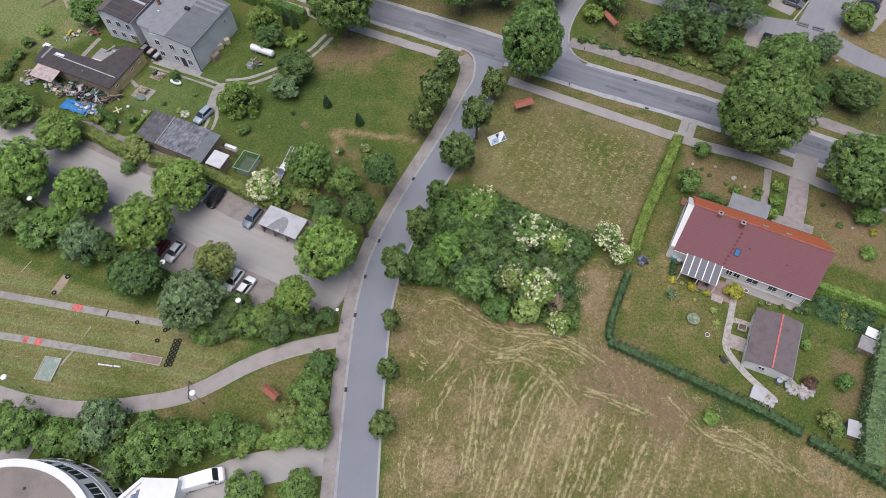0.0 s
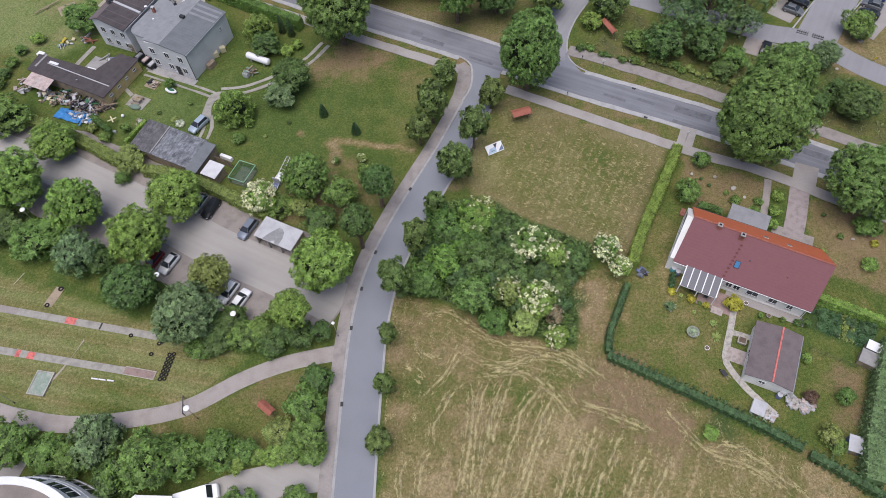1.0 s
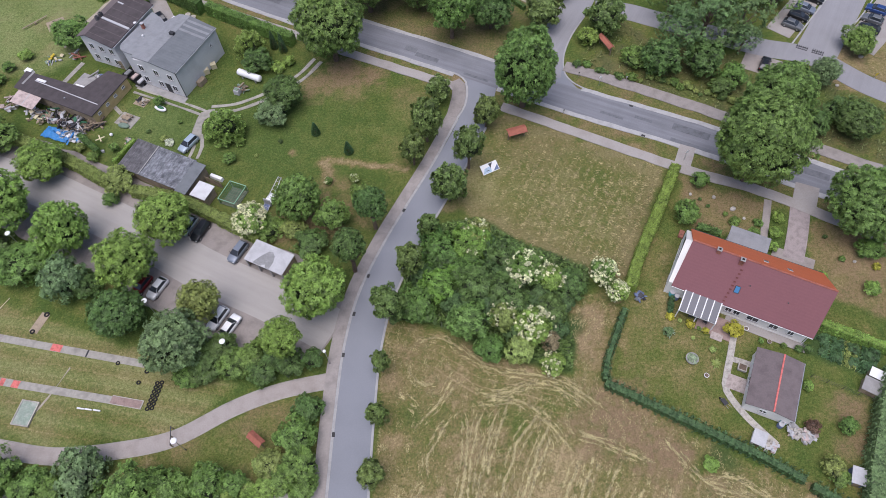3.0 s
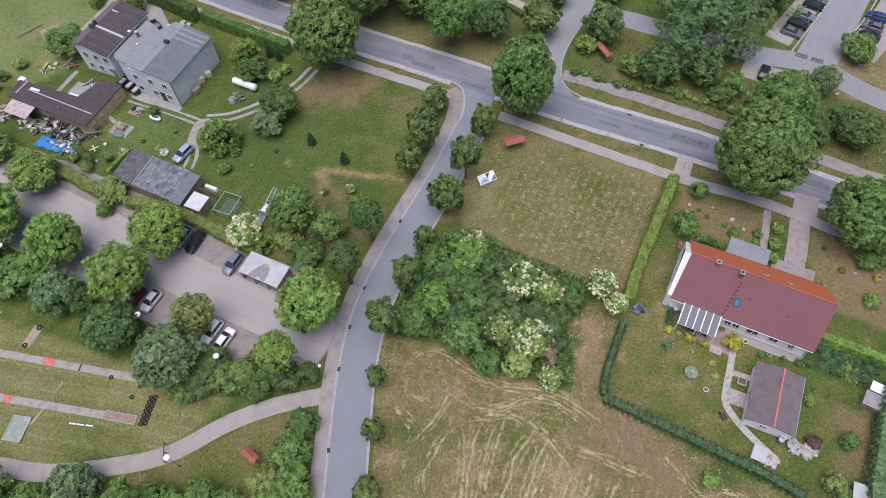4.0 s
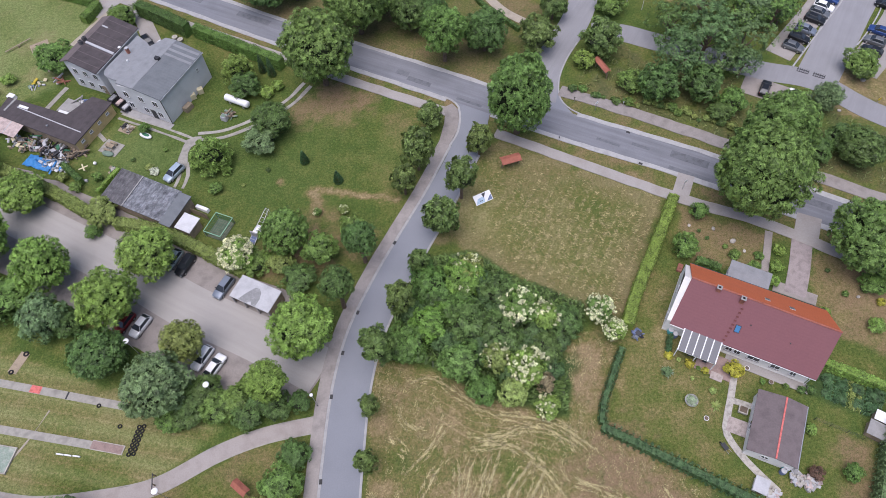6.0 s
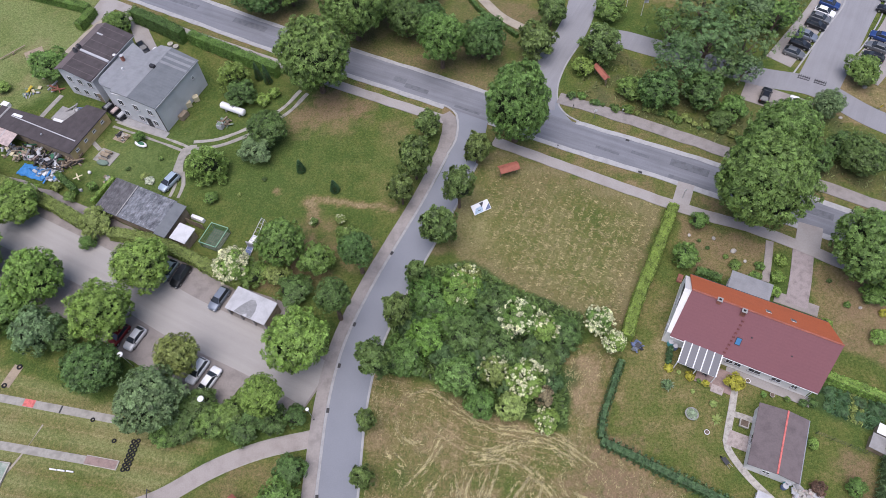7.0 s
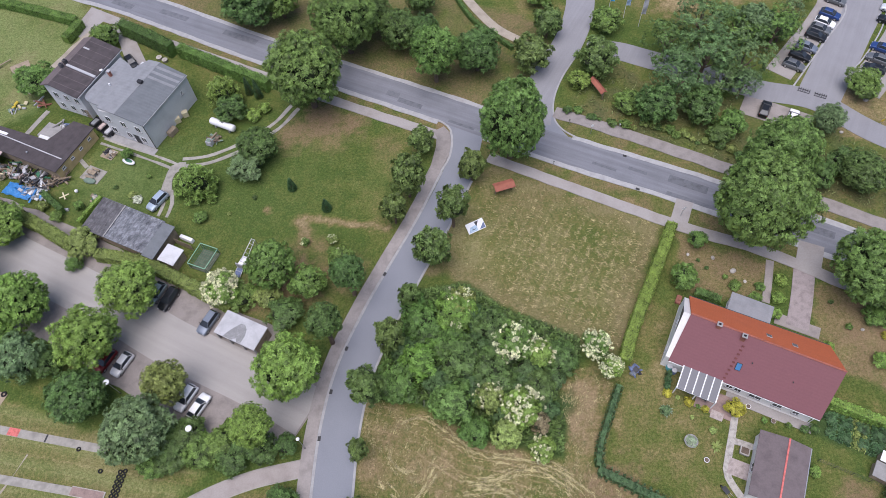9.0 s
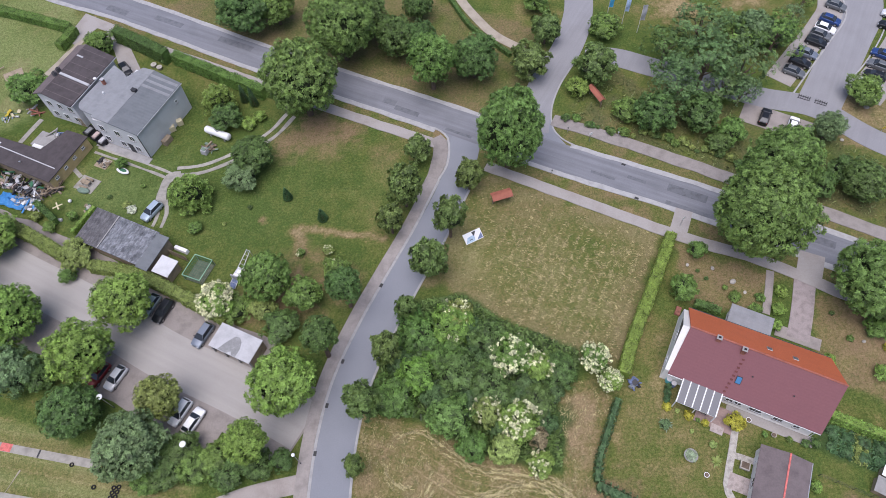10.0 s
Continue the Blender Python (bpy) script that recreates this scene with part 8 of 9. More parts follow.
setting("sand_patch", Shape().box(-0.7, 0.7, -1.6, 1.6, 0, 0.012), SAND, "worn sandy patch in the lawn", "patch").matrix_world = pose(-60.7, 48.0, 0, 0, 0, -20)
setting("strip_mark", ribbon([(-57.2, 34.6), (-55.6, 37.6), (-54.2, 41.0)], 0.09, -0.09, 0.010, wobble=0.12), GRAVEL_PATH, "faded sandy line across the lawn", "mark")
PIT_COVER = material("cover_grey_green", (0.27, 0.33, 0.27), 0.85, vary=0.25, big=0.9, fine=0.15, hue=(0.42, 0.43, 0.38))
pit = thing("sand_pit", -58.4, 34.5, 0, -10, "green mat in a pale concrete frame on the lawn", "mat")
part("cover", Shape().box(-1.15, 1.15, -1.6, 1.6, 0, 0.22), PIT_COVER, pit, edge=0.04)
for x in (-1.28, 1.14):
    part("frame", Shape().box(x, x + 0.14, -1.74, 1.74, 0, 0.3), STONE, pit)
for y in (-1.74, 1.6):
    part("frame", Shape().box(-1.14, 1.14, y, y + 0.14, 0, 0.3), STONE, pit)
for k, (x, y) in enumerate(((-51.0, 35.05), (-49.9, 34.9), (-48.7, 34.75))):
    solid("beam", Shape().box(-0.5, 0.5, -0.09, 0.09, 0, 0.22), WHITE_PAINT, "short white beam lying on the lawn", "beam", "white beams", edge=0.01, at=pose(x, y, 0, 0, 0, -9))
solid("pole", Shape().tube((-1.1, 0, 0.06), (1.1, 0, 0.06), 0.06, n=8), CREAM, "pale pole lying on the lawn", "pole", at=pose(-67.0, 51.2, 0, 0, 0, 62))
# a dark bar on three short posts
dark_bar = thing("handrail", -37.5, 30.9, 0, 100, "dark bar on three posts beside the curved path", "rail")
for x in (-1.2, 0, 1.2):
    part("post", Shape().box(x - 0.06, x + 0.06, -0.06, 0.06, -0.05, 1.0), WOOD, dark_bar)
part("rail", Shape().box(-1.3, 1.3, -0.05, 0.05, 1.0, 1.1), METAL_DARK, dark_bar)

# ---- garden of the red-roofed house ----


def rain_barrel(x, y, mat, label, r=0.35, h=0.85):
    b = thing("rain_barrel", x, y, 0, 0, label, "barrel")
    part("barrel", Shape().tube((0, 0, 0), (0, 0, h * 0.5), r * 0.88, r, 16).tube((0, 0, h * 0.5), (0, 0, h), r, r * 0.88, 16), mat, b)
    part("lid", Shape().tube((0, 0, h), (0, 0, h + 0.05), r * 0.92, r * 0.85, 16), WHITE_SHEET, b)


rain_barrel(30.9, 50.4, TURQUOISE, "blue rain barrel at the house corner", 0.45, 1.0)
rain_barrel(31.4, 49.8, BLUE_GREY, "blue grey rain barrel at the house corner", 0.4, 0.95)
rain_barrel(38.0, 33.8, BLUE_GREY, "blue grey barrel beside the garage", 0.42, 0.9)
rain_barrel(41.2, 31.2, BLUE_GREY, "blue grey barrel beside the garage", 0.4, 0.9)
rain_barrel(41.6, 31.6, TURQUOISE, "turquoise rain barrel beside the garage", 0.42, 0.9)
heap("garden_chairs", 26.3, 50.2, 20, 0.6, 0.5, 0.5, 14, [BLUE_GREY, METAL_DARK, BLUE_GREY, METAL], "blue grey folded garden chairs by the hedge", "chairs", 21, 0.3)


def white_cabinet(x, y, turn, w, d, h, label, wall, roof):
    c = thing("garden_hut", x, y, 0, turn, label, "hut")
    part("wall", Shape().box(-w / 2, w / 2, -d / 2, d / 2, 0, h - 0.05), wall, c)
    part("roof", Shape().slab([(-w / 2 - 0.12, -d / 2 - 0.12, h), (w / 2 + 0.12, -d / 2 - 0.12, h), (w / 2 + 0.12, d / 2 + 0.12, h + 0.2), (-w / 2 - 0.12, d / 2 + 0.12, h + 0.2)], 0.06), roof, c)
    part("door", Shape().box(-0.4, 0.4, -d / 2 - 0.04, -d / 2, 0.05, h * 0.85), WOOD, c)


white_cabinet(38.0, 29.5, -28, 1.5, 1.7, 0.9, "low white cold frame beside the hedge", WHITE_WALL, WHITE_SHEET)
white_cabinet(48.6, 24.6, -20, 1.4, 1.9, 1.3, "white garden box with a pale lid", BLUE_GREY, WHITE_SHEET)
white_cabinet(54.0, 35.9, -32, 2.1, 1.8, 1.2, "low grey garden box with a flat lid", WOOD, CONCRETE)
white_cabinet(55.3, 37.3, -32, 2.2, 1.1, 1.4, "white sheet roof over a rack of wood", WOOD, WHITE_PAINT)
solid("tile_stack", Shape().box(-0.4, 0.4, -0.7, 0.7, 0, 0.3, 0.05), BRICK, "stack of red roof tiles at the house corner", "tiles", edge=0.02, at=pose(34.2, 60.6, 0, 0, 0, -26))
table = thing("garden_pedestal", 38.25, 39.1, 0, -24, "square pale stone planter beside the garage", "planter")
part("bowl", Shape().box(-0.55, 0.55, -0.5, 0.5, 0.05, 0.55, -0.05), STONE, table, edge=0.03)
part("soil", Shape().box(-0.45, 0.45, -0.4, 0.4, 0.55, 0.57), BARK, table)
for x, y, mat in ((40.1, 44.8, WHITE_PAINT), (42.8, 42.8, STONE), (33.3, 38.1, WHITE_PAINT)):
    p = thing("flower_pot", x, y, 0, 0, "pale flower pot on the lawn", "pot", "flower pots")
    part("pot", Shape().tube((0, 0, 0), (0, 0, 0.4), 0.22, 0.34, 14), mat, p)
    part("soil", Shape().tube((0, 0, 0.38), (0, 0, 0.41), 0.27, n=12), BARK, p)
bowl = thing("round_planter", 31.85, 40.5, 0, 0, "round pale stone planter filled with grey green plants", "planter")
part("bowl", Shape().tube((0, 0, 0), (0, 0, 0.5), 0.7, 0.88, 28), CONCRETE, bowl, "weathered pale stone bowl", edge=0.02)
fill = new("planting", CROWN["ball"][0])
fill.parent = bowl
fill.matrix_basis = pose(0, 0, 0.5) @ Matrix.Diagonal((0.86, 0.86, 0.24, 1))
fill.material_slots[0].link = "OBJECT"
fill.material_slots[0].material = LEAF["sage"]


def spiky_plant(x, y, r, h, seed, mat, label):
    """A rosette of long pointed leaves that arch outwards."""
    g = random.Random(seed)
    t = thing("spiky_plant", x, y, 0, 0, label, "plant")
    for k in range(16):
        a, up = k * 2.4, g.uniform(0.35, 1.0)
        l, w = r * g.uniform(0.7, 1.1), 0.07 * r
        c, d = math.cos(a), math.sin(a)
        mid = (0.55 * l * c, 0.55 * l * d, h * up)
        s = Shape().add([(-w * d, w * c, 0.02), (w * d, -w * c, 0.02), (mid[0] + 1.4 * w * d, mid[1] - 1.4 * w * c, mid[2]), (mid[0] - 1.4 * w * d, mid[1] + 1.4 * w * c, mid[2]), (mid[0], mid[1], mid[2] - 0.03), (l * c, l * d, h * up * 0.55), (0, 0, -0.02)],
                        [(0, 6, 4, 3), (6, 1, 2, 4), (1, 0, 3, 2), (3, 4, 5), (4, 2, 5), (2, 3, 5)])
        part("leaf", s, mat, t)
    return t


def garden_chair(x, y, turn):
    c = thing("garden_chair", x, y, 0.09, turn, "dark garden chair on the terrace", "chair", "chairs on the terrace")
    part("seat", Shape().box(-0.26, 0.26, -0.26, 0.26, 0.40, 0.46), METAL_DARK, c, edge=0.015)
    part("backrest", Shape().slab([(-0.26, 0.24, 0.5), (0.26, 0.24, 0.5), (0.26, 0.36, 0.98), (-0.26, 0.36, 0.98)], 0.04), METAL_DARK, c)
    for px in (-0.23, 0.23):
        for py in (-0.23, 0.23):
            part("leg", Shape().tube((px, py, 0), (px, py, 0.41), 0.02, n=6), METAL_DARK, c)


spiky_plant(29.5, 44.5, 1.05, 0.5, 3, LEAF["sage"], "blue green spiky plant on the lawn")
spiky_plant(34.9, 39.8, 1.0, 0.45, 4, LEAF["olive"], "olive spiky tussock on the lawn")
for x, y, turn in ((32.8, 46.9, -20), (33.5, 46.6, 150), (34.7, 45.9, -40)):
    garden_chair(x, y, turn)
wheelbarrow = thing("wheelbarrow", 34.8, 34.4, 0, 120, "dark metal wheelbarrow standing on the lawn", "wheelbarrow")
part("tray", Shape().box(-0.4, 0.4, -0.25, 0.25, 0.35, 0.55, -0.06), METAL_DARK, wheelbarrow, edge=0.02)
part("wheel", Shape().tube((0.65, -0.05, 0.18), (0.65, 0.05, 0.18), 0.18, n=14), RUBBER, wheelbarrow)
for y in (-0.25, 0.25):
    part("handle", Shape().tube((0.6, y * 0.3, 0.25), (-1.0, y, 0.55), 0.025, n=6), METAL, wheelbarrow)
    part("leg", Shape().tube((-0.35, y, 0.36), (-0.4, y, 0.0), 0.02, n=6), METAL, wheelbarrow)
g = random.Random(31)
for x, y, r, c in ((30.0, 46.9, 0.75, "yellow"), (31.3, 46.3, 0.4, "lime"), (32.6, 45.6, 0.75, "yellow"), (33.7, 45.0, 0.4, "mid"), (34.5, 44.6, 0.6, "yellow"), (32.6, 43.6, 0.35, "lime"), (34.9, 41.8, 0.6, "lime"), (41.7, 42.9, 0.5, "mid"), (44.6, 42.2, 0.5, "mid"), (46.4, 41.6, 0.7, "dark"), (47.6, 41.6, 0.8, "dark")):
    plant("flower_clump", x, y, r, g.uniform(0.8, 1.2) * r + 0.15, c, "ball", 0.0, "low flowering clump beside the terrace" if c != "dark" else "dark low clump by the house corner", "flowers", "clumps along the terrace")
for x, y in ((30.1, 47.8), (30.35, 48.6), (30.6, 49.4)):
    plant("box_bush", x, y, 0.6, 1.3, "thuja", "ball", 0.0, "dark clipped round bush at the terrace end", "shrub", "clipped bushes at the terrace")
setting("terrace", Shape().box(-0.8, 0.8, -0.55, 0.55, 0.0, 0.1), PAVING_PINK, "small pink paved pad beside the terrace", "terrace").matrix_world = pose(35.9, 43.8, 0, 0, 0, -26.3)
for x, y, r in ((42.9, 65.0, 0.5), (40.5, 67.3, 0.35), (37.0, 68.0, 0.3), (44.2, 63.2, 0.3), (60.2, 58.0, 0.35), (58.3, 55.2, 0.3), (72.6, 97.0, 0.5), (66.4, 90.2, 0.35)):
    solid("boulder", Shape().ball((0, 0, 0.1), r, r * 0.8, r * 0.6, 10, 5), STONE, "pale rounded boulder lying on the grass", "stone", "boulders", at=pose(x, y, 0, 0, 0, g.uniform(0, 180)))
for x, y, r, h, c in ((41.5, 64.0, 0.5, 0.6, "mid"), (39.2, 65.6, 0.4, 0.5, "dark"), (38.2, 66.9, 0.35, 0.5, "dark"), (46.0, 62.2, 0.9, 0.9, "mid"), (56.5, 55.6, 0.6, 0.7, "mid"), (61.0, 54.2, 0.8, 0.7, "yellow"), (58.9, 50.4, 1.4, 1.7, "light"),
                      (55.2, 59.5, 0.45, 0.6, "dark"), (52.6, 52.6, 1.0, 1.3, "light"), (51.2, 50.6, 0.9, 1.2, "light"), (44.9, 60.4, 1.1, 1.0, "mid")):
    plant("garden_plant", x, y, r, h, c, "ball", 0.0, "low rounded garden plant in the bed", "plant", "low garden plants")
# overgrown kitchen garden
for x, y, r, h, c in ((50.2, 43.2, 0.9, 0.4, "thuja"), (52.0, 42.2, 0.8, 0.5, "thuja"), (53.8, 41.6, 1.0, 0.5, "thuja"), (55.6, 40.6, 1.1, 0.7, "thuja"), (49.6, 41.3, 0.7, 0.3, "thuja"), (51.4, 40.4, 0.8, 0.4, "thuja"), (53.2, 39.7, 0.9, 0.4, "thuja"), (54.9, 39.0, 0.8, 0.5, "thuja"), (56.8, 41.6, 1.2, 0.8, "thuja"), (48.9, 43.6, 0.7, 0.5, "thuja")):
    plant("vegetable_plant", x, y, r, h, c, "ball", 0.0, "leafy vegetable plant in the overgrown kitchen garden", "plant", "plants of the kitchen garden")
fence = thing("wire_fence", 48.4, 40.6, 0, -26, "thin wire fence on grey posts beside the kitchen garden", "fence")
for k in range(6):
    part("post", Shape().tube((2.0 * k, -3.2, -0.05), (2.0 * k, -3.2, 1.1), 0.03, n=6), METAL_DARK, fence)
for z in (0.3, 0.65, 1.0):
    part("wire", Shape().tube((0, -3.2, z), (10, -3.2, z), 0.012, n=5), METAL_DARK, fence)


# ---- loose straw and weeds: too many to count ----
LEAF["straw"] = leaf_material("straw", (0.36, 0.31, 0.15), 0.1)
LEAF["stubble"] = leaf_material("stubble", (0.34, 0.295, 0.14), 0.1)
LEAF["sward"] = leaf_material("sward", (0.17, 0.20, 0.07), 0.3)


def blades(name, p, turn, length, width, lift, colour, label, seed):
    """Flat stalks lying or leaning at the places p, one mesh for all."""
    g = np.random.default_rng(seed)
    n = len(p)
    l, w = length * g.uniform(0.5, 1.5, n), width * g.uniform(0.6, 1.4, n)
    c, s = np.cos(turn), np.sin(turn)
    z0, z1 = g.uniform(0, 0.03, n), lift * g.uniform(0.3, 1.0, n)
    v = np.stack([np.column_stack([p[:, 0] - c * l / 2 - s * w / 2, p[:, 1] - s * l / 2 + c * w / 2, z0]), np.column_stack([p[:, 0] - c * l / 2 + s * w / 2, p[:, 1] - s * l / 2 - c * w / 2, z0]),
                  np.column_stack([p[:, 0] + c * l / 2 + s * w / 2, p[:, 1] + s * l / 2 - c * w / 2, z1]), np.column_stack([p[:, 0] + c * l / 2 - s * w / 2, p[:, 1] + s * l / 2 + c * w / 2, z1])], 1).reshape(-1, 3)
    me = bpy.data.meshes.new(name)
    me.from_pydata([tuple(q) for q in v], [], [(4 * k, 4 * k + 1, 4 * k + 2, 4 * k + 3) for k in range(n)])
    me.materials.append(LEAF[colour])
    tagged(new(name, me), label, "grass", kind="stuff")


def scatter(poly, count, seed):
    g = np.random.default_rng(seed)
    q = np.array(poly, float)
    p = g.uniform(q.min(0), q.max(0), (count, 2))
    return p[inside(p[:, 0], p[:, 1], poly) > 0.2], g


ROWS = [
    [(2.2, 15.0), (3.6, 19.0), (5.6, 24.3), (7.8, 29.9), (10.3, 32.9), (11.6, 33.6)],
    [(4.2, 14.8), (6.8, 20.4), (8.8, 25.3), (10.8, 29.9), (12.1, 32.1)],
    [(5.2, 14.0), (8.4, 22.4), (10.2, 26.7), (12.0, 30.6)],
    [(9.4, 13.5), (12.2, 20.3), (13.3, 23.3), (15.1, 27.1)],
    [(11.2, 13.5), (14.4, 21.3), (15.8, 24.5), (17.0, 27.6)],
    [(13.2, 13.5), (17.3, 21.7), (18.6, 23.8), (20.3, 26.7)],
    [(17.0, 13.5), (20.4, 19.7), (21.7, 22.0), (23.5, 24.6)],
    [(20.2, 13.5), (23.4, 19.2), (25.1, 21.9), (26.5, 24.1)],
]
ROWS_WEST = [
    [(0.4, 17.0), (1.0, 23.6), (1.7, 28.4), (2.4, 31.5), (3.6, 34.4)],
    [(1.2, 16.5), (2.1, 22.5), (3.0, 27.3), (4.1, 30.7), (5.2, 33.9)],
    [(3.0, 23.5), (4.1, 27.6), (5.1, 30.7), (6.7, 35.1)],
    [(-1.0, 17.5), (0.0, 22.5), (0.8, 26.6), (1.2, 30.8), (1.0, 34.0)],
    [(-4.2, 24.7), (-3.9, 27.7), (-2.0, 31.6), (0.0, 33.6)],
    [(-7.7, 15.7), (-8.2, 21.2), (-7.5, 23.3)],
    [(-6.0, 17.4), (-5.5, 22.6), (-3.9, 25.1)],
]
HEADLAND = [
    [(1.6, 36.3), (5.9, 36.2), (9.8, 37.5), (13.7, 36.7), (16.5, 34.6)],
    [(1.9, 35.0), (6.6, 35.3), (9.6, 34.3), (12.4, 31.4), (14.4, 28.3)],
    [(14.2, 31.6), (15.4, 30.6), (18.9, 29.3), (21.4, 28.1), (24.4, 26.7)],
    [(4.4, 39.4), (9.2, 38.9), (13.8, 37.8), (17.4, 35.4), (19.5, 33.7)],
    [(-6.8, 41.8), (-4.8, 44.0), (-1.9, 44.2), (2.1, 41.6), (5.2, 39.0)],
    [(-7.1, 40.0), (-5.1, 37.8), (-3.1, 37.2)],
    [(-7.9, 36.6), (-5.5, 34.2)],
    [(-5.1, 32.3), (-2.7, 34.9), (-1.0, 37.8), (-0.3, 39.0)],
    [(29.9, 24.8), (34.2, 24.7), (38.4, 21.5), (42.3, 18.0)],
    [(26.4, 29.7), (30.5, 24.4), (35.7, 22.2), (39.7, 18.7)],
]


def field_straw():
    """Straw lies in ragged swaths along the mower's lines, thinner in the rows between them, and in loose flecks all over."""
    g = np.random.default_rng(12)
    places, turns = [], []
    for lines, offsets in ((ROWS, ((0, 1.0), (0.7, 0.32), (-0.75, 0.25))), (ROWS_WEST, ((0, 0.7), (0.6, 0.35))), (HEADLAND, ((0, 0.8), (0.5, 0.4), (-0.55, 0.35)))):
        for k, line in enumerate(lines):
            c, side = curve_through(line, 0.5)
            way = np.arctan2(-side[:, 0], side[:, 1])
            for off, much in offsets:
                n = int(len(c) * 30 * much)
                i = g.uniform(0, len(c) - 1.001, n)
                j, f = i.astype(int), (i % 1)[:, None]
                p = c[j, :2] * (1 - f) + c[j + 1, :2] * f
                wave = np.array([noise.noise((q * 0.22, off * 3 + k * 7, len(line))) for q in i])
                gate = np.array([noise.noise((q * 0.45, off * 5 + k * 3, 2.0)) for q in i])
                fade = np.minimum(1, np.minimum(i, len(c) - i) / 6)
                keep = gate + g.normal(size=n) * 0.15 > (0.12 - 0.45 * much) + 0.5 * (1 - fade)
                p = p + side[j] * (off + 0.28 * wave + g.normal(size=n) * 0.08)[:, None]
                places.append(p[keep])
                turns.append((way[j] + g.normal(size=n) * 0.45)[keep])
    poly = [(-11, 8), (62, 8)] + FIELD[2:]
    p, h = scatter(poly, 200000, 3)
    low = np.array([noise.noise((x * 0.16, y * 0.16, 4.0)) for x, y in p])
    mid = np.array([noise.noise((x * 1.3, y * 0.7, 9.0)) for x, y in p])
    keep = 0.5 * low + mid + h.normal(size=len(p)) * 0.25 > 0.42
    blades("straw", p[keep], radians(66) + h.normal(size=keep.sum()) * 0.7, 0.2, 0.035, 0.05, "stubble", "short straw flecks strewn over the mown field", 4)
    p, turn = np.concatenate(places), np.concatenate(turns)
    ok = inside(p[:, 0], p[:, 1], poly) > 0.2
    blades("straw", p[ok], turn[ok], 0.42, 0.042, 0.05, "straw", "cut straw lying in ragged curved rows on the field", 5)


field_straw()
p, g2 = scatter(KITCHEN, 9000, 16)
across = (p[:, 0] - 49.3) * 0.92 - (p[:, 1] - 44.6) * 0.38
bed = np.cos(across * 2 * math.pi / 0.95) + 0.5 * g2.normal(size=len(p))
pale = np.abs(across - 4.9) < 0.9
p, pale, across = p[(bed > -0.1) & (across > 1.2)], pale[(bed > -0.1) & (across > 1.2)], across[(bed > -0.1) & (across > 1.2)]
blades("weeds", p[pale], g2.uniform(0, 2 * math.pi, int(pale.sum())), 0.3, 0.12, 0.3, "olive", "pale green vegetable rows in the kitchen garden", 18)
p = p[~pale]
blades("weeds", p, g2.uniform(0, 2 * math.pi, len(p)), 0.35, 0.14, 0.35, "thuja", "rank green weeds covering the kitchen garden", 17)
p, g2 = scatter(MEADOW, 60000, 6)
rows = np.sin((p[:, 0] * math.cos(radians(-27)) + p[:, 1] * math.sin(radians(-27))) * 2 * math.pi / 1.3)
heart = inside(p[:, 0], p[:, 1], [(10, 76), (32, 70), (24, 55), (12, 62)])
tuft = np.array([noise.noise((x * 1.1, y * 1.1, 6.0)) for x, y in p])
p = p[0.42 * rows + 1.6 * tuft + 0.5 * g2.normal(size=len(p)) > np.where(heart > 0, 0.3, 0.6 - 0.1 * heart)]
blades("straw", p, g2.normal(size=len(p)) * 0.5 - 0.45, 0.25, 0.055, 0.06, "stubble", "dry straw lying in small tufts on the mown meadow", 7)
p, g2 = scatter(THICKET_GROUND, 9000, 8)
blades("weeds", p, g2.uniform(0, 2 * math.pi, len(p)), 0.6, 0.22, 0.55, "dark", "tall rank weeds under the thicket", 9)
p, g2 = scatter(NORTH_EAST, 5000, 10)
p = p[(p[:, 1] > 98.8 - 0.53 * (p[:, 0] - 20.8)) & (np.hypot(p[:, 0] - 57, p[:, 1] - 94.6) > 7)]
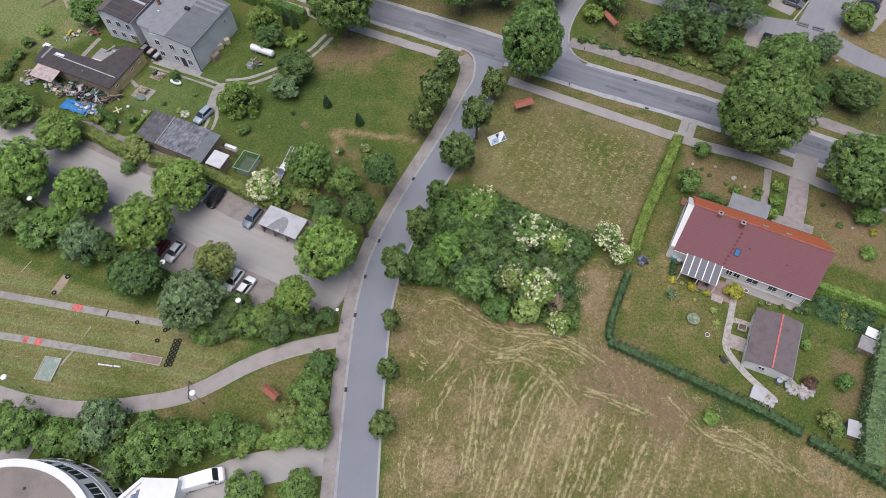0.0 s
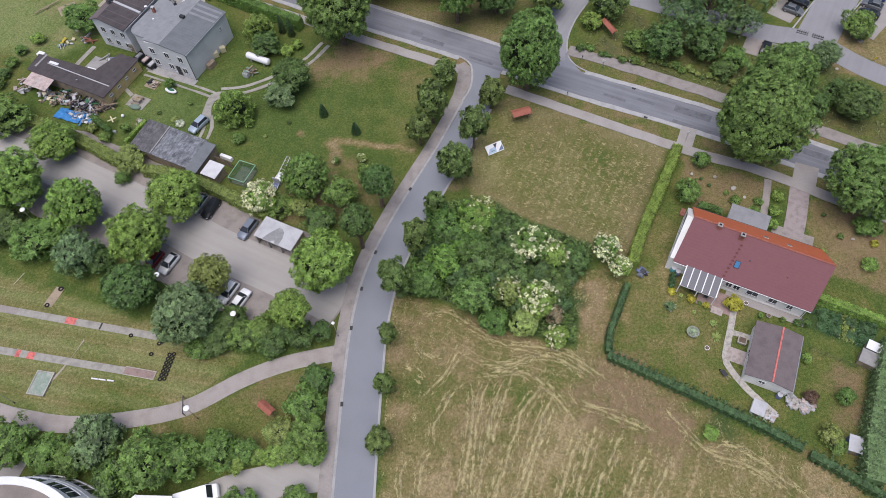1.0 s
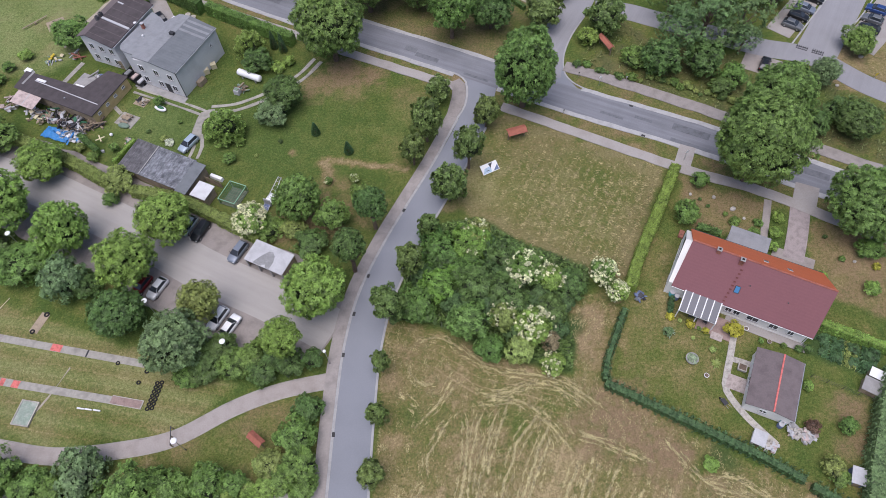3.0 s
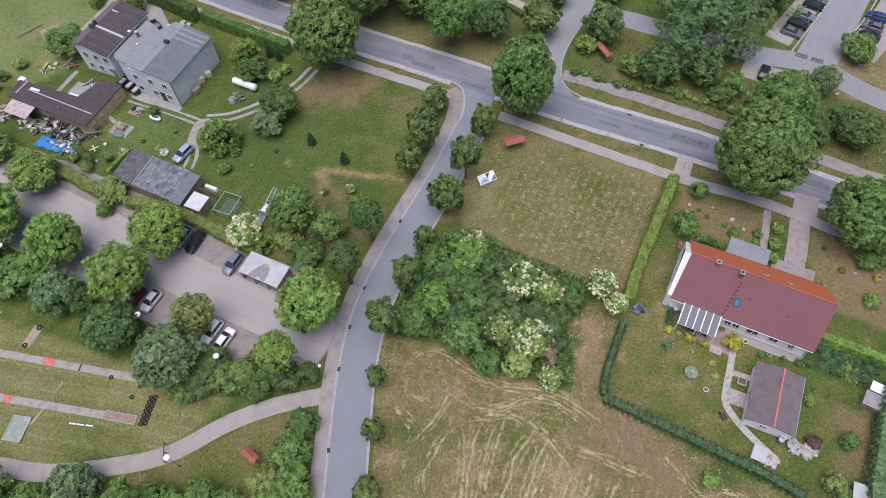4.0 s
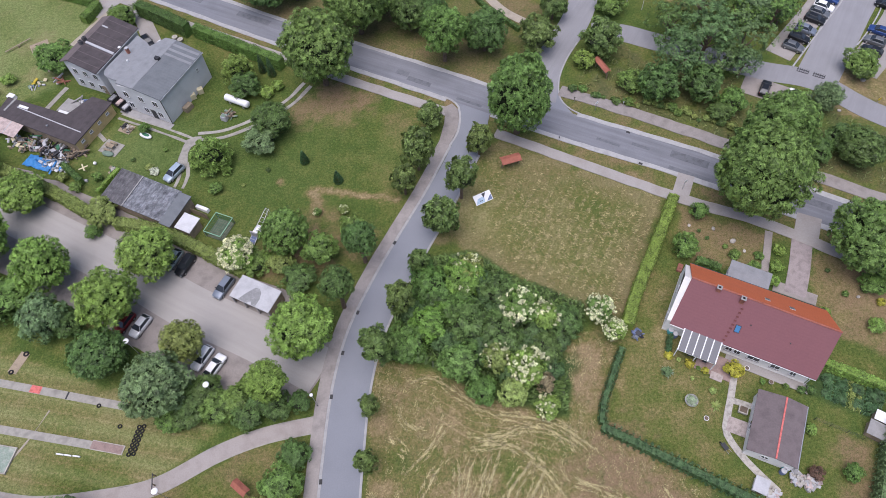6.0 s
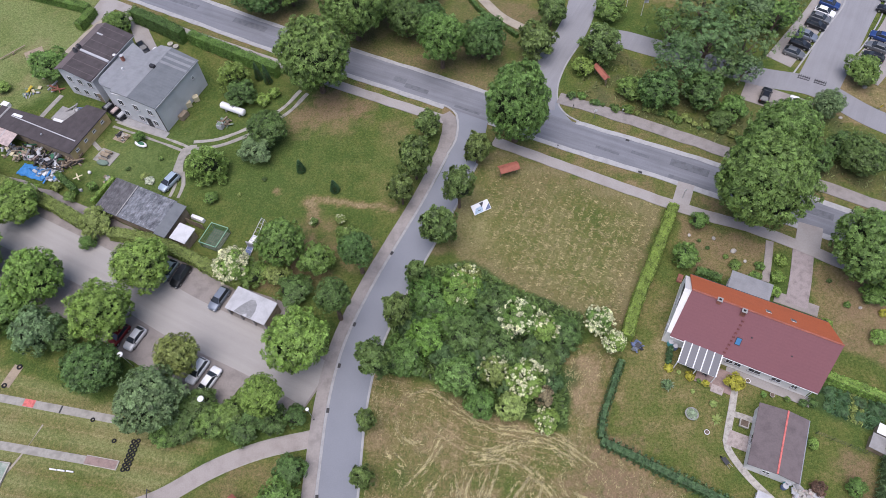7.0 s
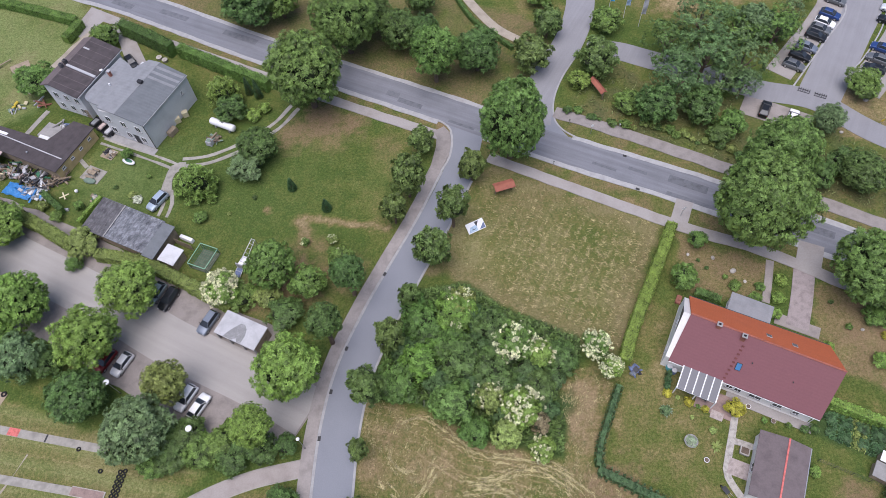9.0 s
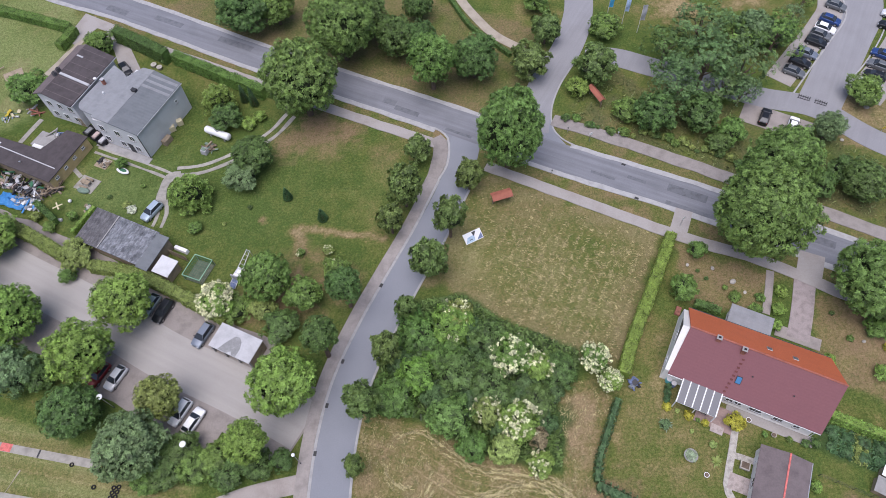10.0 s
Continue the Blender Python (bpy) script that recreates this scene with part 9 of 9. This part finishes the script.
blades("rough_grass", p, g2.uniform(0, 2 * math.pi, len(p)), 0.4, 0.12, 0.3, "sward", "rough grass among the trees", 11)
for x, y, r, h, c in ((-48.4, 81.4, 1.1, 0.5, "pale"), (-49.6, 82.4, 0.8, 0.4, "olive"), (-57.5, 80.3, 1.0, 1.6, "mid"), (-60.5, 78.2, 1.2, 1.8, "mid"), (-63.5, 80.4, 1.1, 1.5, "olive"), (-52.6, 84.0, 0.5, 0.6, "dark"), (-47.5, 86.0, 0.5, 0.6, "mid"),
                      (-38.6, 80.5, 1.0, 1.0, "mid"), (-33, 78, 0.4, 0.5, "lime"), (-29.3, 81, 0.5, 0.6, "dark")):
    plant("garden_plant", x, y, r, h, c, "ball", 0.0, "low garden plant on the lawn", "plant", "plants on the lawn")
solid("water_tank", Shape().box(-1.2, 1.2, -0.35, 0.35, 0, 0.7, 0.08), WHITE_PAINT, "long white plastic tank beside the shed", "tank", edge=0.05, at=pose(-38.9, 73.5, 0, 0, 0, -25))
solid("plastic_cover", Shape().ball((0, 0, 0.25), 1.1, 0.55, 0.4, 14, 6, -0.5), GREEN_MAT, "pale green plastic cover over garden things", "cover", at=pose(-57.3, 85.5, 0, 0, 0, -15))
setting("path", ribbon([(-60.3, 90.3), (-59.45, 89.40), (-58.6, 88.5)], 0.35, -0.35, 0.03), TRACK, "narrow concrete path to the shed", "path")
heap("garden_clutter", -55.8, 81.8, 30, 0.5, 0.7, 0.4, 9, [WOOD, GREEN_NET, STONE], "pots and boards beside the shed", "clutter", 33, 0.2)
solid("garden_stone", Shape().box(-0.5, 0.5, -0.25, 0.25, 0, 0.35, 0.06), WHITE_SHEET, "pale stone trough on the grass", "trough", edge=0.03, at=pose(-59.8, 79.9, 0, 0, 0, 5))
solid("garden_ball", Shape().ball((0, 0, 0.25), 0.3, 0.3, 0.3, 12, 8), WHITE_PAINT, "white ball lying on the lawn", "ball", at=pose(-59.0, 83.5, 0))
plant("garden_shrub", -51.9, 90.3, 1.1, 2.0, "mid", "shrub", 0.0, "young leafy shrub beside the boat", "shrub")
